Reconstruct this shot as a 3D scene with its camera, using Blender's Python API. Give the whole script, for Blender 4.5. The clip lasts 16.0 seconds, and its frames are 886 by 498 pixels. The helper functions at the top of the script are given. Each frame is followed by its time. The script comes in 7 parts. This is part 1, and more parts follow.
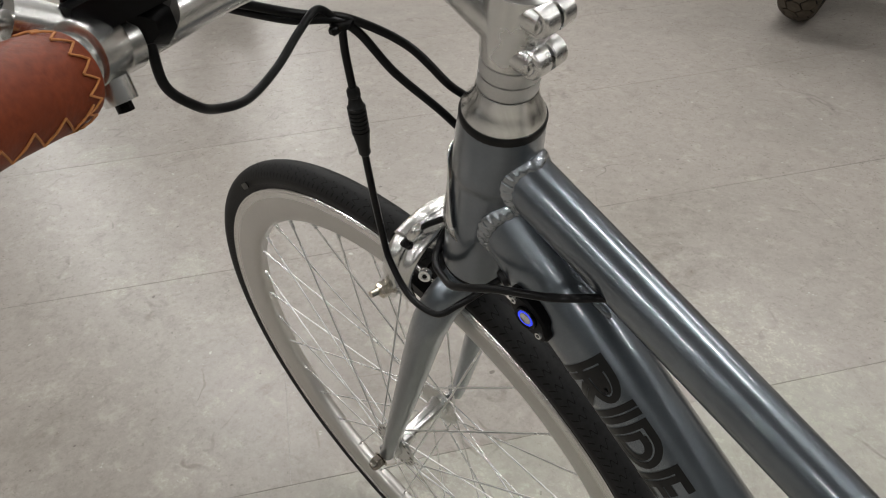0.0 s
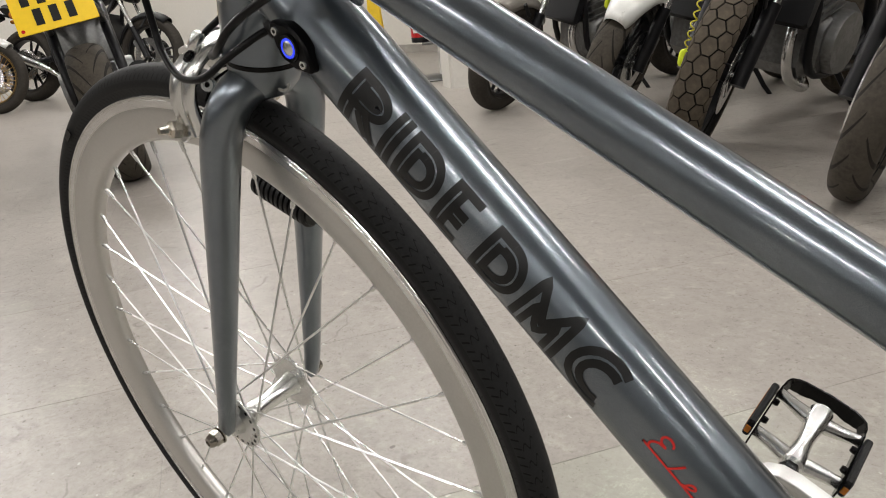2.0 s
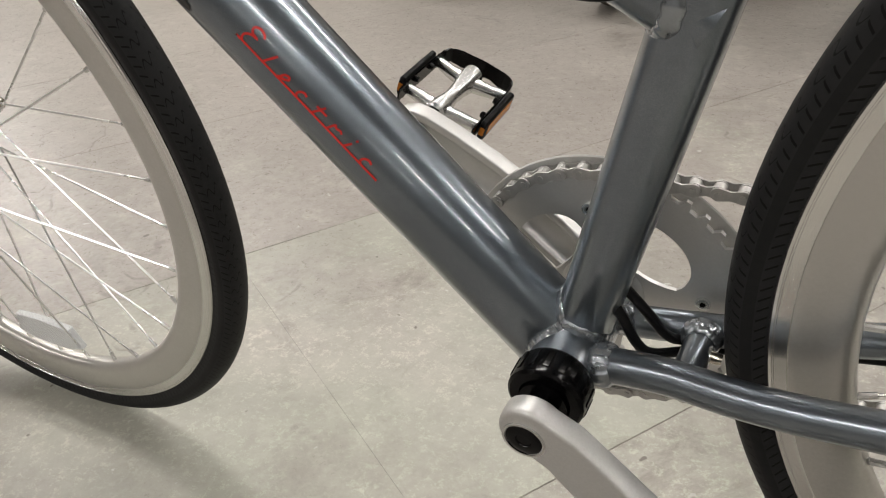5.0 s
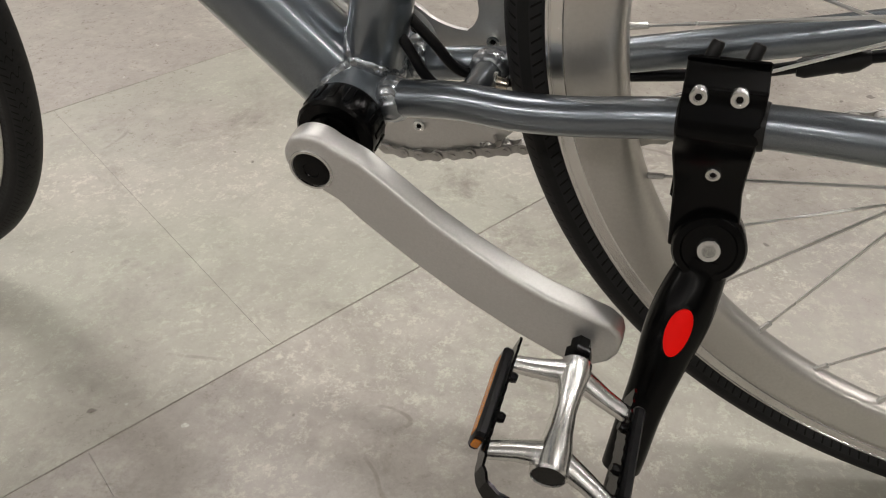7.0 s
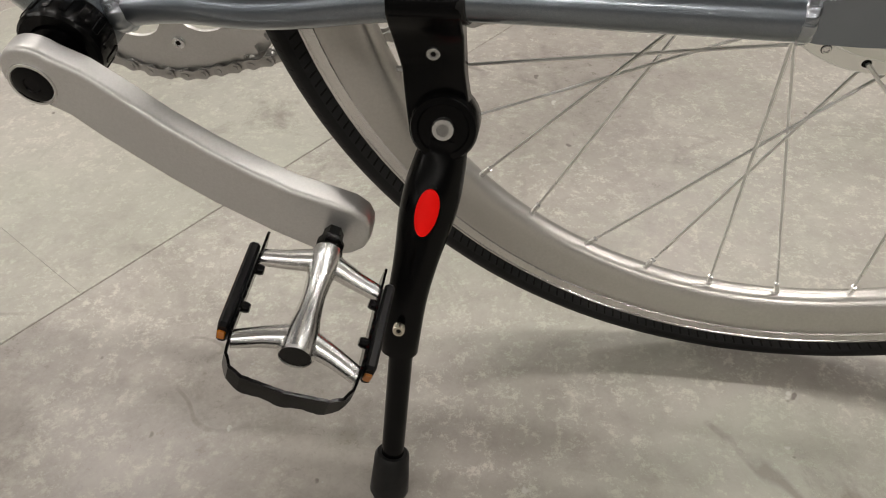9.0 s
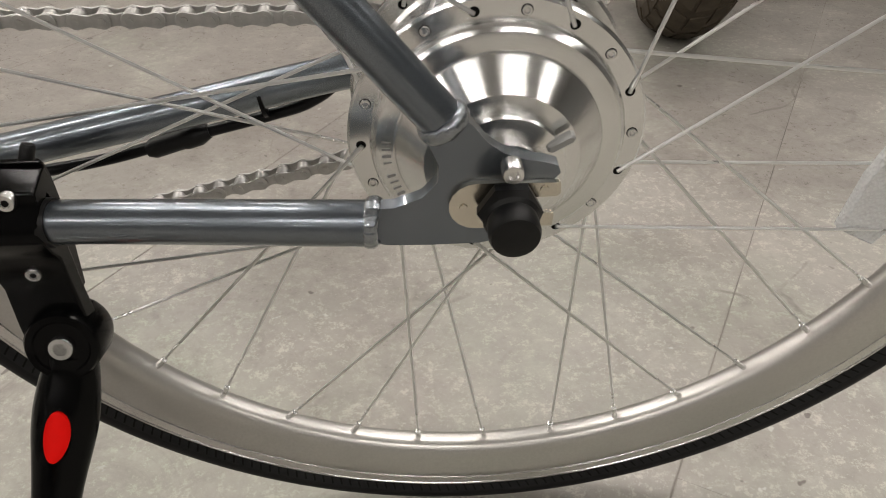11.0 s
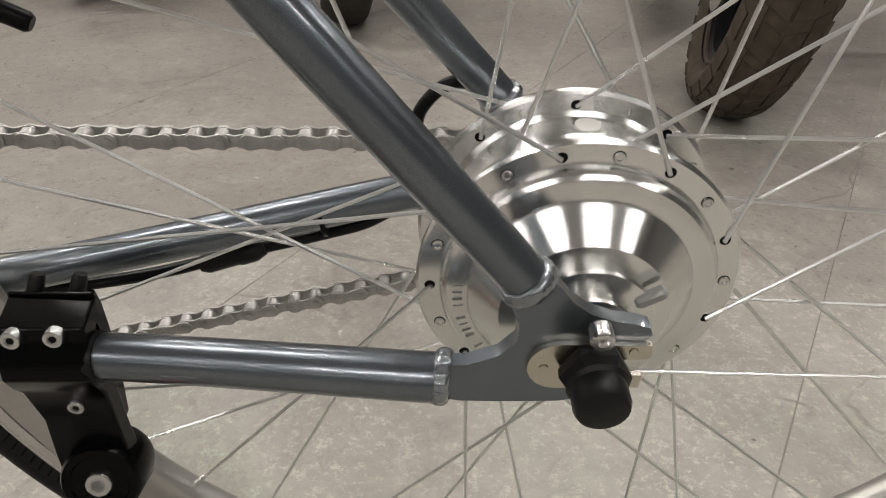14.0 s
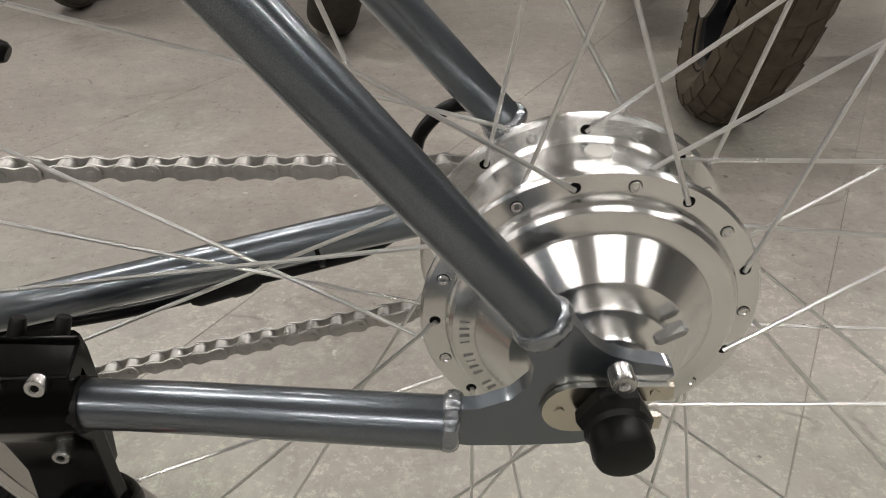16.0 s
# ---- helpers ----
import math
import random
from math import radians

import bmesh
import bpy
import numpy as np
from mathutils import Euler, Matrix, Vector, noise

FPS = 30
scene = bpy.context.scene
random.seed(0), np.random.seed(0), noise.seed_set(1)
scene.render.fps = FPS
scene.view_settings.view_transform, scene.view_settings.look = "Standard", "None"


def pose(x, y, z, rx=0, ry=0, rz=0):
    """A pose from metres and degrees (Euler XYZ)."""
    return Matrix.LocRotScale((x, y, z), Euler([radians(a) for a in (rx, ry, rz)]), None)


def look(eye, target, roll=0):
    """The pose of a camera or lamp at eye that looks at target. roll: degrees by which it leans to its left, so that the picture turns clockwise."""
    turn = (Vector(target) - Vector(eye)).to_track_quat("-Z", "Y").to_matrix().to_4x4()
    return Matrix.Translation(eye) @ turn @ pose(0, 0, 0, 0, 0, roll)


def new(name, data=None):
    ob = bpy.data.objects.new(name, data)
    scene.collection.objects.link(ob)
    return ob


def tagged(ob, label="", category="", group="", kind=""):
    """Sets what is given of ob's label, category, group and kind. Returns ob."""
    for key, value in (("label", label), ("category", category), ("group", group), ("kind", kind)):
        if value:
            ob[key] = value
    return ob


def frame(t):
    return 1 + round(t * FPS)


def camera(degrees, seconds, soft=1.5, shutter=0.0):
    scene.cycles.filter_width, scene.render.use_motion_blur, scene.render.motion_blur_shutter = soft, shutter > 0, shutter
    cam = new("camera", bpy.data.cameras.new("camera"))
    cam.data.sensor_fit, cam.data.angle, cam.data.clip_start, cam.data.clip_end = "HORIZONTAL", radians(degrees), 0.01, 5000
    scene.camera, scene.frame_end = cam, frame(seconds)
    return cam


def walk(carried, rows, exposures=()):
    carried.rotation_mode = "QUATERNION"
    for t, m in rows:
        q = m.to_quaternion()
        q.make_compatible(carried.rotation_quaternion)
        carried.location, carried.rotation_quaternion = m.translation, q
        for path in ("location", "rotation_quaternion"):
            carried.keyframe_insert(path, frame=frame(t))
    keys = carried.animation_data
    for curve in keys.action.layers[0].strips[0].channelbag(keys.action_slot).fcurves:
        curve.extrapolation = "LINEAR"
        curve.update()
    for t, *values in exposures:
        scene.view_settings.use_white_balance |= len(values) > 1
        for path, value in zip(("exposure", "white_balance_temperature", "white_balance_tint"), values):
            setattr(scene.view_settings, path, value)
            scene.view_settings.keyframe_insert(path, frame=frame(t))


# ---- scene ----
cam = camera(60.44, 16.0, soft=1.05)
PATH = [
    (0, (-0.5554, -0.3392, 0.9916), (-1.1665, 0.1871, 0.4004), -4.33),
    (0.5, (-0.5172, -0.2996, 0.8927), (-1.1477, 0.3046, 0.4054), -4.97),
    (1, (-0.4858, -0.3004, 0.7781), (-1.1499, 0.3750, 0.4576), -4.34),
    (1.5, (-0.4484, -0.3401, 0.7325), (-1.1181, 0.3451, 0.4459), -5.37),
    (2, (-0.4208, -0.3539, 0.7021), (-1.0700, 0.3335, 0.3765), -6.17),
    (2.5, (-0.3977, -0.3575, 0.6730), (-1.0263, 0.3310, 0.3109), -6.24),
    (3, (-0.3820, -0.3620, 0.6560), (-0.9830, 0.3322, 0.2600), -6.19),
    (3.5, (-0.3677, -0.3538, 0.6364), (-0.9315, 0.3537, 0.2102), -5.93),
    (4, (-0.3385, -0.3415, 0.6083), (-0.8625, 0.3785, 0.1533), -5.58),
    (4.2, (-0.3294, -0.3398, 0.5990), (-0.8365, 0.3860, 0.1341), -5.33),
    (6.3, (-0.2542, -0.3583, 0.5120), (-0.5800, 0.3885, -0.0678), -3.12),
    (6.5, (-0.2508, -0.3636, 0.5040), (-0.5606, 0.3801, -0.0882), -2.99),
    (7, (-0.2361, -0.3624, 0.4847), (-0.5074, 0.3719, -0.1377), -2.72),
    (7.5, (-0.2148, -0.3599, 0.4769), (-0.4504, 0.3639, -0.1717), -2.55),
    (8, (-0.1968, -0.3712, 0.4653), (-0.3987, 0.3461, -0.2015), -2.45),
    (8.5, (-0.1847, -0.3776, 0.4659), (-0.3484, 0.3433, -0.2076), -2.27),
    (9, (-0.1597, -0.3714, 0.4639), (-0.2843, 0.3566, -0.2103), -2.07),
    (9.5, (-0.1208, -0.3505, 0.4725), (-0.1836, 0.4071, -0.1772), -2.14),
    (10, (-0.0735, -0.3332, 0.4835), (-0.0644, 0.4548, -0.1320), -2.31),
    (10.2, (-0.0590, -0.3331, 0.4844), (-0.0265, 0.4607, -0.1228), -2.08),
    (12.3, (-0.0484, -0.3247, 0.5296), (0.0284, 0.5223, 0.0036), 0.85),
    (12.5, (-0.0519, -0.3208, 0.5320), (0.0167, 0.5302, 0.0113), 0.79),
    (13, (-0.0621, -0.3113, 0.5290), (-0.0117, 0.5462, 0.0170), 0.77),
    (13.5, (-0.0654, -0.2995, 0.5229), (-0.0290, 0.5586, 0.0108), 0.77),
    (14, (-0.0667, -0.2881, 0.5171), (-0.0382, 0.5665, -0.0014), 0.81),
    (14.5, (-0.0723, -0.2789, 0.5127), (-0.0518, 0.5723, -0.0118), 0.72),
    (15, (-0.0751, -0.2729, 0.5099), (-0.0605, 0.5772, -0.0166), 0.54),
    (15.5, (-0.0852, -0.2729, 0.5154), (-0.0663, 0.5794, -0.0073), 0.34),
    (16, (-0.0726, -0.2679, 0.5183), (-0.0295, 0.5901, 0.0064), 0.35),
]
EXPOSURES = [(0.0, -0.24, 6270, 10), (0.7, 0.02, 6240, 10), (1.0, 0.14, 6250, 10), (1.4, 0.15, 6270, 10), (2.0, 0.05, 6380, 11), (3.0, 0.0, 6420, 11), (4.5, 0.04, 6450, 11), (7.0, -0.05, 6560, 12), (8.0, -0.06, 6590, 12), (9.5, 0.0, 6600, 12), (10.2, -0.06, 6580, 12), (12.5, -0.27, 6500, 12), (14.0, -0.19, 6480, 12), (16.0, -0.2, 6480, 12)]
walk(cam, [(t, look(eye, target, roll)) for t, eye, target, roll in PATH], EXPOSURES)

# ---- light ----
world = bpy.data.worlds.new("world")
scene.world = world
world.use_nodes = True
world.node_tree.nodes["Background"].inputs[0].default_value = (0.9, 0.93, 1.0, 1)
world.node_tree.nodes["Background"].inputs[1].default_value = 0.05
CEILING = 3.3
LAMP_WATTS = 40.0
# The last three lamps are added to brighten the far wall.
LAMP_SPOTS = [(x, y) for y in (-8.2, -3.0, 1.15, 3.6) for x in (-7.4, -4.6, -1.8, 1.0, 3.8)] + [(-10.2, 1.6), (-9.6, 4.6), (-12.0, 4.6)]
for lx, ly in LAMP_SPOTS:
    lamp = bpy.data.lights.new("ceiling_lamp", "AREA")
    lamp.shape, lamp.size, lamp.size_y, lamp.energy = "RECTANGLE", 1.5, 0.07, LAMP_WATTS
    lamp.color = (1.0, 0.965, 0.91)
    new("ceiling_lamp", lamp).matrix_world = pose(lx, ly, CEILING - 0.085, 0, 0, 0)


# ---- materials ----
def shader(name):
    m = bpy.data.materials.new(name)
    m.use_nodes = True
    return m, m.node_tree.nodes, m.node_tree.links, m.node_tree.nodes["Principled BSDF"]


def noise_mix(n, l, coord, scale, lo, hi, a, b, detail=6, rough=0.6):
    """A colour that runs from a to b where a noise runs from lo to hi."""
    t = n.new("ShaderNodeTexNoise")
    t.inputs["Scale"].default_value, t.inputs["Detail"].default_value, t.inputs["Roughness"].default_value = scale, detail, rough
    l.new(coord, t.inputs["Vector"])
    r = n.new("ShaderNodeMapRange")
    r.inputs["From Min"].default_value, r.inputs["From Max"].default_value = lo, hi
    l.new(t.outputs["Fac"], r.inputs["Value"])
    mix = n.new("ShaderNodeMix")
    mix.data_type = "RGBA"
    l.new(r.outputs["Result"], mix.inputs["Factor"])
    for k, v in ((6, a), (7, b)):
        if isinstance(v, tuple):
            mix.inputs[k].default_value = (*v, 1)
        else:
            l.new(v, mix.inputs[k])
    return mix.outputs[2], t.outputs["Fac"], r.outputs["Result"]


def bump(n, l, p, height, strength, distance):
    b = n.new("ShaderNodeBump")
    b.inputs["Strength"].default_value, b.inputs["Distance"].default_value = strength, distance
    l.new(height, b.inputs["Height"])
    l.new(b.outputs[0], p.inputs["Normal"])
    return b


def plain(name, colour, rough, metal=0.0, vary=0.12, scale=60.0, relief=0.0, coat=0.0, second=9.0, spec=0.5):
    """A surface with variation at two scales: a fine grain and broad, faint blotches."""
    m, n, l, p = shader(name)
    co = n.new("ShaderNodeTexCoord").outputs["Object"]
    dark = tuple(c * (1 - vary) for c in colour)
    light = tuple(min(1, c * (1 + vary)) for c in colour)
    c1, f1, _ = noise_mix(n, l, co, scale, 0.3, 0.7, dark, light)
    c2, f2, _ = noise_mix(n, l, co, second, 0.35, 0.75, c1, tuple(c * (1 - vary * 0.8) for c in colour))
    l.new(c2, p.inputs["Base Color"])
    r = n.new("ShaderNodeMapRange")
    r.inputs["To Min"].default_value, r.inputs["To Max"].default_value = max(0.02, rough - 0.06), rough + 0.08
    l.new(f2, r.inputs["Value"])
    l.new(r.outputs[0], p.inputs["Roughness"])
    p.inputs["Metallic"].default_value = metal
    p.inputs["Coat Weight"].default_value = coat
    p.inputs["Coat Roughness"].default_value = 0.06
    p.inputs["Specular IOR Level"].default_value = spec
    if relief:
        bump(n, l, p, f1, relief, 0.001)
    return m


def flake_paint():
    """Metallic slate lacquer: fine bright flakes, each tilted its own way, under a clear coat."""
    m, n, l, p = shader("grey_flake_paint")
    co = n.new("ShaderNodeTexCoord").outputs["Object"]
    c1, f1, _ = noise_mix(n, l, co, 3600, 0.40, 0.75, (0.103, 0.120, 0.138), (0.37, 0.41, 0.45), 2)
    c2, f2, _ = noise_mix(n, l, co, 14, 0.3, 0.75, c1, (0.116, 0.135, 0.155))
    l.new(c2, p.inputs["Base Color"])
    p.inputs["Metallic"].default_value, p.inputs["Roughness"].default_value = 0.88, 0.29
    p.inputs["Coat Weight"].default_value, p.inputs["Coat Roughness"].default_value = 0.9, 0.03
    cells = n.new("ShaderNodeTexVoronoi")
    cells.inputs["Scale"].default_value = 4200
    l.new(co, cells.inputs["Vector"])
    tilt = n.new("ShaderNodeVectorMath")
    tilt.operation = "SUBTRACT"
    l.new(cells.outputs["Color"], tilt.inputs[0])
    tilt.inputs[1].default_value = (0.5, 0.5, 0.5)
    small = n.new("ShaderNodeVectorMath")
    small.operation = "SCALE"
    l.new(tilt.outputs[0], small.inputs[0])
    small.inputs["Scale"].default_value = 0.10
    way = n.new("ShaderNodeVectorMath")
    way.operation = "ADD"
    l.new(small.outputs[0], way.inputs[0])
    l.new(n.new("ShaderNodeNewGeometry").outputs["Normal"], way.inputs[1])
    unit = n.new("ShaderNodeVectorMath")
    unit.operation = "NORMALIZE"
    l.new(way.outputs[0], unit.inputs[0])
    l.new(unit.outputs[0], p.inputs["Normal"])
    return m


def turned_metal(name, colour, rough, axis="Y", rings=900.0):
    """Lathe-turned or brushed metal: fine rings round an axis."""
    m, n, l, p = shader(name)
    co = n.new("ShaderNodeTexCoord").outputs["Object"]
    mp = n.new("ShaderNodeMapping")
    mp.inputs["Scale"].default_value = (3, rings, 3) if axis == "Y" else (rings, 3, 3) if axis == "X" else (3, 3, rings)
    l.new(co, mp.inputs["Vector"])
    c1, f1, _ = noise_mix(n, l, mp.outputs[0], 1.0, 0.3, 0.7, tuple(c * 0.9 for c in colour), colour, 3)
    l.new(c1, p.inputs["Base Color"])
    p.inputs["Metallic"].default_value, p.inputs["Roughness"].default_value = 1.0, rough
    p.inputs["Anisotropic"].default_value, p.inputs["Anisotropic Rotation"].default_value = 0.8, 0.25
    tan = n.new("ShaderNodeTangent")
    tan.direction_type, tan.axis = "RADIAL", axis
    l.new(tan.outputs[0], p.inputs["Tangent"])
    bump(n, l, p, f1, 0.05, 0.0004)
    return m


def floor_paint():
    """Grey floor paint, worn to pale greenish specks behind the bicycle, with smudges, scuffs and spots."""
    m, n, l, p = shader("worn_floor")
    pos = n.new("ShaderNodeNewGeometry").outputs["Position"]
    oi = n.new("ShaderNodeObjectInfo").outputs["Random"]
    sep = n.new("ShaderNodeSeparateXYZ")
    l.new(pos, sep.inputs[0])

    def mth(op, a, b=None):
        q = n.new("ShaderNodeMath")
        q.operation = op
        for k, v in enumerate((a, b)):
            if v is None:
                continue
            if isinstance(v, (int, float)):
                q.inputs[k].default_value = v
            else:
                l.new(v, q.inputs[k])
        return q.outputs[0]

    def noise(scale, detail, rough, warp=0.0):
        t = n.new("ShaderNodeTexNoise")
        t.inputs["Scale"].default_value, t.inputs["Detail"].default_value = scale, detail
        t.inputs["Roughness"].default_value, t.inputs["Distortion"].default_value = rough, warp
        l.new(pos, t.inputs["Vector"])
        return t.outputs["Fac"]

    def ramp(v, lo, hi, a=0.0, b=1.0):
        r = n.new("ShaderNodeMapRange")
        for k, w in (("From Min", lo), ("From Max", hi), ("To Min", a), ("To Max", b)):
            r.inputs[k].default_value = w
        l.new(v, r.inputs["Value"])
        return r.outputs[0]

    def mix(f, a, b):
        q = n.new("ShaderNodeMix")
        q.data_type = "RGBA"
        l.new(f, q.inputs["Factor"])
        for k, v in ((6, a), (7, b)):
            if isinstance(v, tuple):
                q.inputs[k].default_value = (*v, 1)
            else:
                l.new(v, q.inputs[k])
        return q.outputs[2]

    broad = noise(1.3, 8, 0.6)
    base = mix(ramp(broad, 0.30, 0.70), (0.300, 0.274, 0.247), (0.400, 0.367, 0.333))
    base = mix(ramp(noise(7.0, 8, 0.68, 0.4), 0.35, 0.68), base, (0.365, 0.336, 0.304))
    base = mix(ramp(noise(120, 5, 0.7), 0.40, 0.70, 0, 0.6), base, (0.270, 0.245, 0.216))
    base = mix(ramp(noise(34, 10, 0.82, 0.2), 0.50, 0.62, 0, 0.62), base, (0.245, 0.222, 0.192))
    base = mix(ramp(noise(19, 10, 0.80), 0.54, 0.64, 0, 0.55), base, (0.47, 0.445, 0.395))
    # wear: many small pale specks, more of them towards the rear wheel
    fine = noise(105, 9, 0.80)
    where = mth("ADD", ramp(sep.outputs["X"], -1.7, 0.4, -0.12, 0.07), noise(2.4, 7, 0.66))
    where = mth("SUBTRACT", where, mth("ADD", ramp(sep.outputs["Y"], 0.15, 1.1, 0.0, 0.09), ramp(sep.outputs["X"], 0.2, 1.2, 0.0, 0.06)))
    across = mth("SUBTRACT", mth("MULTIPLY", sep.outputs["X"], 0.8526), mth("MULTIPLY", sep.outputs["Y"], 0.5225))
    along = mth("ADD", mth("MULTIPLY", sep.outputs["X"], 0.5225), mth("MULTIPLY", sep.outputs["Y"], 0.8526))
    row = mth("MULTIPLY", mth("GREATER_THAN", across, -1.083), mth("LESS_THAN", across, -0.4815))
    row = mth("MULTIPLY", row, mth("MULTIPLY", ramp(along, -0.85, -0.50), ramp(along, 0.0, 0.45, 1.0, 0.0)))
    patch = mth("MULTIPLY", row, ramp(noise(3.0, 6, 0.65), 0.30, 0.55))
    spot = n.new("ShaderNodeVectorMath")
    spot.operation = "DISTANCE"
    l.new(pos, spot.inputs[0])
    spot.inputs[1].default_value = (0.02, 0.02, 0.0)
    near = ramp(mth("ADD", spot.outputs["Value"], mth("MULTIPLY", noise(5.0, 6, 0.6), 0.25)), 0.20, 0.52, 1.0, 0.0)
    patch = mth("MAXIMUM", patch, mth("MULTIPLY", near, ramp(noise(7.0, 8, 0.7), 0.42, 0.60)))
    where = mth("ADD", where, mth("ADD", mth("MULTIPLY", row, 0.06), mth("MULTIPLY", near, 0.06)))
    green = mix(ramp(noise(3.3, 4, 0.5), 0.40, 0.62), (0.60, 0.565, 0.50), (0.50, 0.525, 0.425))
    worn = mth("MULTIPLY", ramp(fine, 0.52, 0.60), ramp(where, 0.42, 0.54))
    base = mix(mth("MULTIPLY", worn, 0.9), base, green)
    base = mix(mth("MULTIPLY", ramp(where, 0.44, 0.60), 0.34), base, green)
    base = mix(mth("MULTIPLY", patch, 0.36), base, (0.385, 0.405, 0.325))
    # single pale chips
    base = mix(mth("MULTIPLY", ramp(noise(55, 3, 0.5), 0.72, 0.76), 0.8), base, (0.60, 0.60, 0.56))
    # smudges, brown grime, thin scuffs and dark spots
    grime = mth("MULTIPLY", ramp(noise(5.2, 10, 0.76, 0.6), 0.55, 0.72), ramp(noise(1.9, 3, 0.5), 0.44, 0.60))
    base = mix(mth("MULTIPLY", grime, 0.85), base, (0.150, 0.128, 0.103))
    cloud = mth("MULTIPLY", ramp(noise(3.4, 9, 0.70, 0.3), 0.50, 0.68), ramp(noise(26, 8, 0.75), 0.36, 0.60))
    base = mix(mth("MULTIPLY", cloud, 0.55), base, (0.215, 0.193, 0.166))
    ridge = mth("ABSOLUTE", mth("SUBTRACT", noise(2.8, 3, 0.45, 0.8), 0.5))
    thin = mth("MULTIPLY", ramp(ridge, 0.003, 0.008, 1.0, 0.0), ramp(noise(6.0, 6, 0.7), 0.51, 0.61))
    base = mix(mth("MULTIPLY", thin, 0.5), base, (0.14, 0.120, 0.10))
    base = mix(ramp(noise(23, 3, 0.5), 0.765, 0.785), base, (0.10, 0.080, 0.068))
    base = mix(mth("MULTIPLY", ramp(noise(48, 2, 0.4), 0.755, 0.78), 0.8), base, (0.13, 0.11, 0.095))
    v = n.new("ShaderNodeVectorMath")
    v.operation = "SCALE"
    l.new(base, v.inputs[0])
    l.new(ramp(oi, 0, 1, 0.89, 0.96), v.inputs["Scale"])
    l.new(v.outputs[0], p.inputs["Base Color"])
    l.new(mth("ADD", ramp(fine, 0.35, 0.65, 0.24, 0.42), mth("MULTIPLY", ramp(where, 0.45, 0.62), 0.16)), p.inputs["Roughness"])
    bump(n, l, p, mth("ADD", mth("MULTIPLY", fine, 0.7), mth("MULTIPLY", noise(9, 4, 0.5), 0.8)), 0.14, 0.0015)
    return m


def tyre_tread(name, count, grey, depth=1.0):
    """Rubber with slanting sipes round the tread; the tyre's axle runs along its own y."""
    m, n, l, p = shader(name)
    co = n.new("ShaderNodeTexCoord").outputs["Object"]
    s = n.new("ShaderNodeSeparateXYZ")
    l.new(co, s.inputs[0])

    def mth(op, a, b=None):
        q = n.new("ShaderNodeMath")
        q.operation = op
        for k, v in enumerate((a, b)):
            if v is None:
                continue
            if isinstance(v, (int, float)):
                q.inputs[k].default_value = v
            else:
                l.new(v, q.inputs[k])
        return q.outputs[0]

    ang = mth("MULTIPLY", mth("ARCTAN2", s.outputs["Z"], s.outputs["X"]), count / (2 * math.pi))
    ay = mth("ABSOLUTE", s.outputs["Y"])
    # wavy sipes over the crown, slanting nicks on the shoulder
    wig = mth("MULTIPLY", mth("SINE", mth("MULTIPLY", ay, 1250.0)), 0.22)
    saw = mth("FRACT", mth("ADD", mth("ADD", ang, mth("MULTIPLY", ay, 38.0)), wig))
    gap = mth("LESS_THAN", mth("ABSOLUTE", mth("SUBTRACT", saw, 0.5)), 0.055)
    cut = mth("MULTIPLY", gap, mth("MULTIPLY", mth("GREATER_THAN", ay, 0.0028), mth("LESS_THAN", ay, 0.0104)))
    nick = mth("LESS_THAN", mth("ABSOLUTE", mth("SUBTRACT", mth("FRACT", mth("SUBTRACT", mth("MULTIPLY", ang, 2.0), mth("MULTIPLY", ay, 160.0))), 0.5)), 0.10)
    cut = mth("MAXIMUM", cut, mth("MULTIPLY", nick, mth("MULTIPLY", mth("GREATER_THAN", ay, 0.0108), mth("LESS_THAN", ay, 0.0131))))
    c1, f1, _ = noise_mix(n, l, co, 260, 0.3, 0.7, tuple(c * 0.8 for c in grey), tuple(c * 1.25 for c in grey))
    c2, f2, _ = noise_mix(n, l, co, 7, 0.4, 0.7, c1, tuple(c * 1.5 for c in grey))
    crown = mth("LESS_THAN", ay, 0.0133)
    # shade inside the sipes and nicks is put into the colour; the crown is lighter
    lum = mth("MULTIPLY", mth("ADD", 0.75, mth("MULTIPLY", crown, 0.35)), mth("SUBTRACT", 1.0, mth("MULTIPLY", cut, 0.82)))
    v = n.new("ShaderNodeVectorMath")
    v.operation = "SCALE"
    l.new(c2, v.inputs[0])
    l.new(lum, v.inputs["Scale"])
    l.new(v.outputs[0], p.inputs["Base Color"])
    p.inputs["Roughness"].default_value = 0.58
    p.inputs["Specular IOR Level"].default_value = 0.15
    h = mth("SUBTRACT", mth("MULTIPLY", f1, 0.05), cut)
    bump(n, l, p, h, 1.0 * depth, 0.0035)
    return m


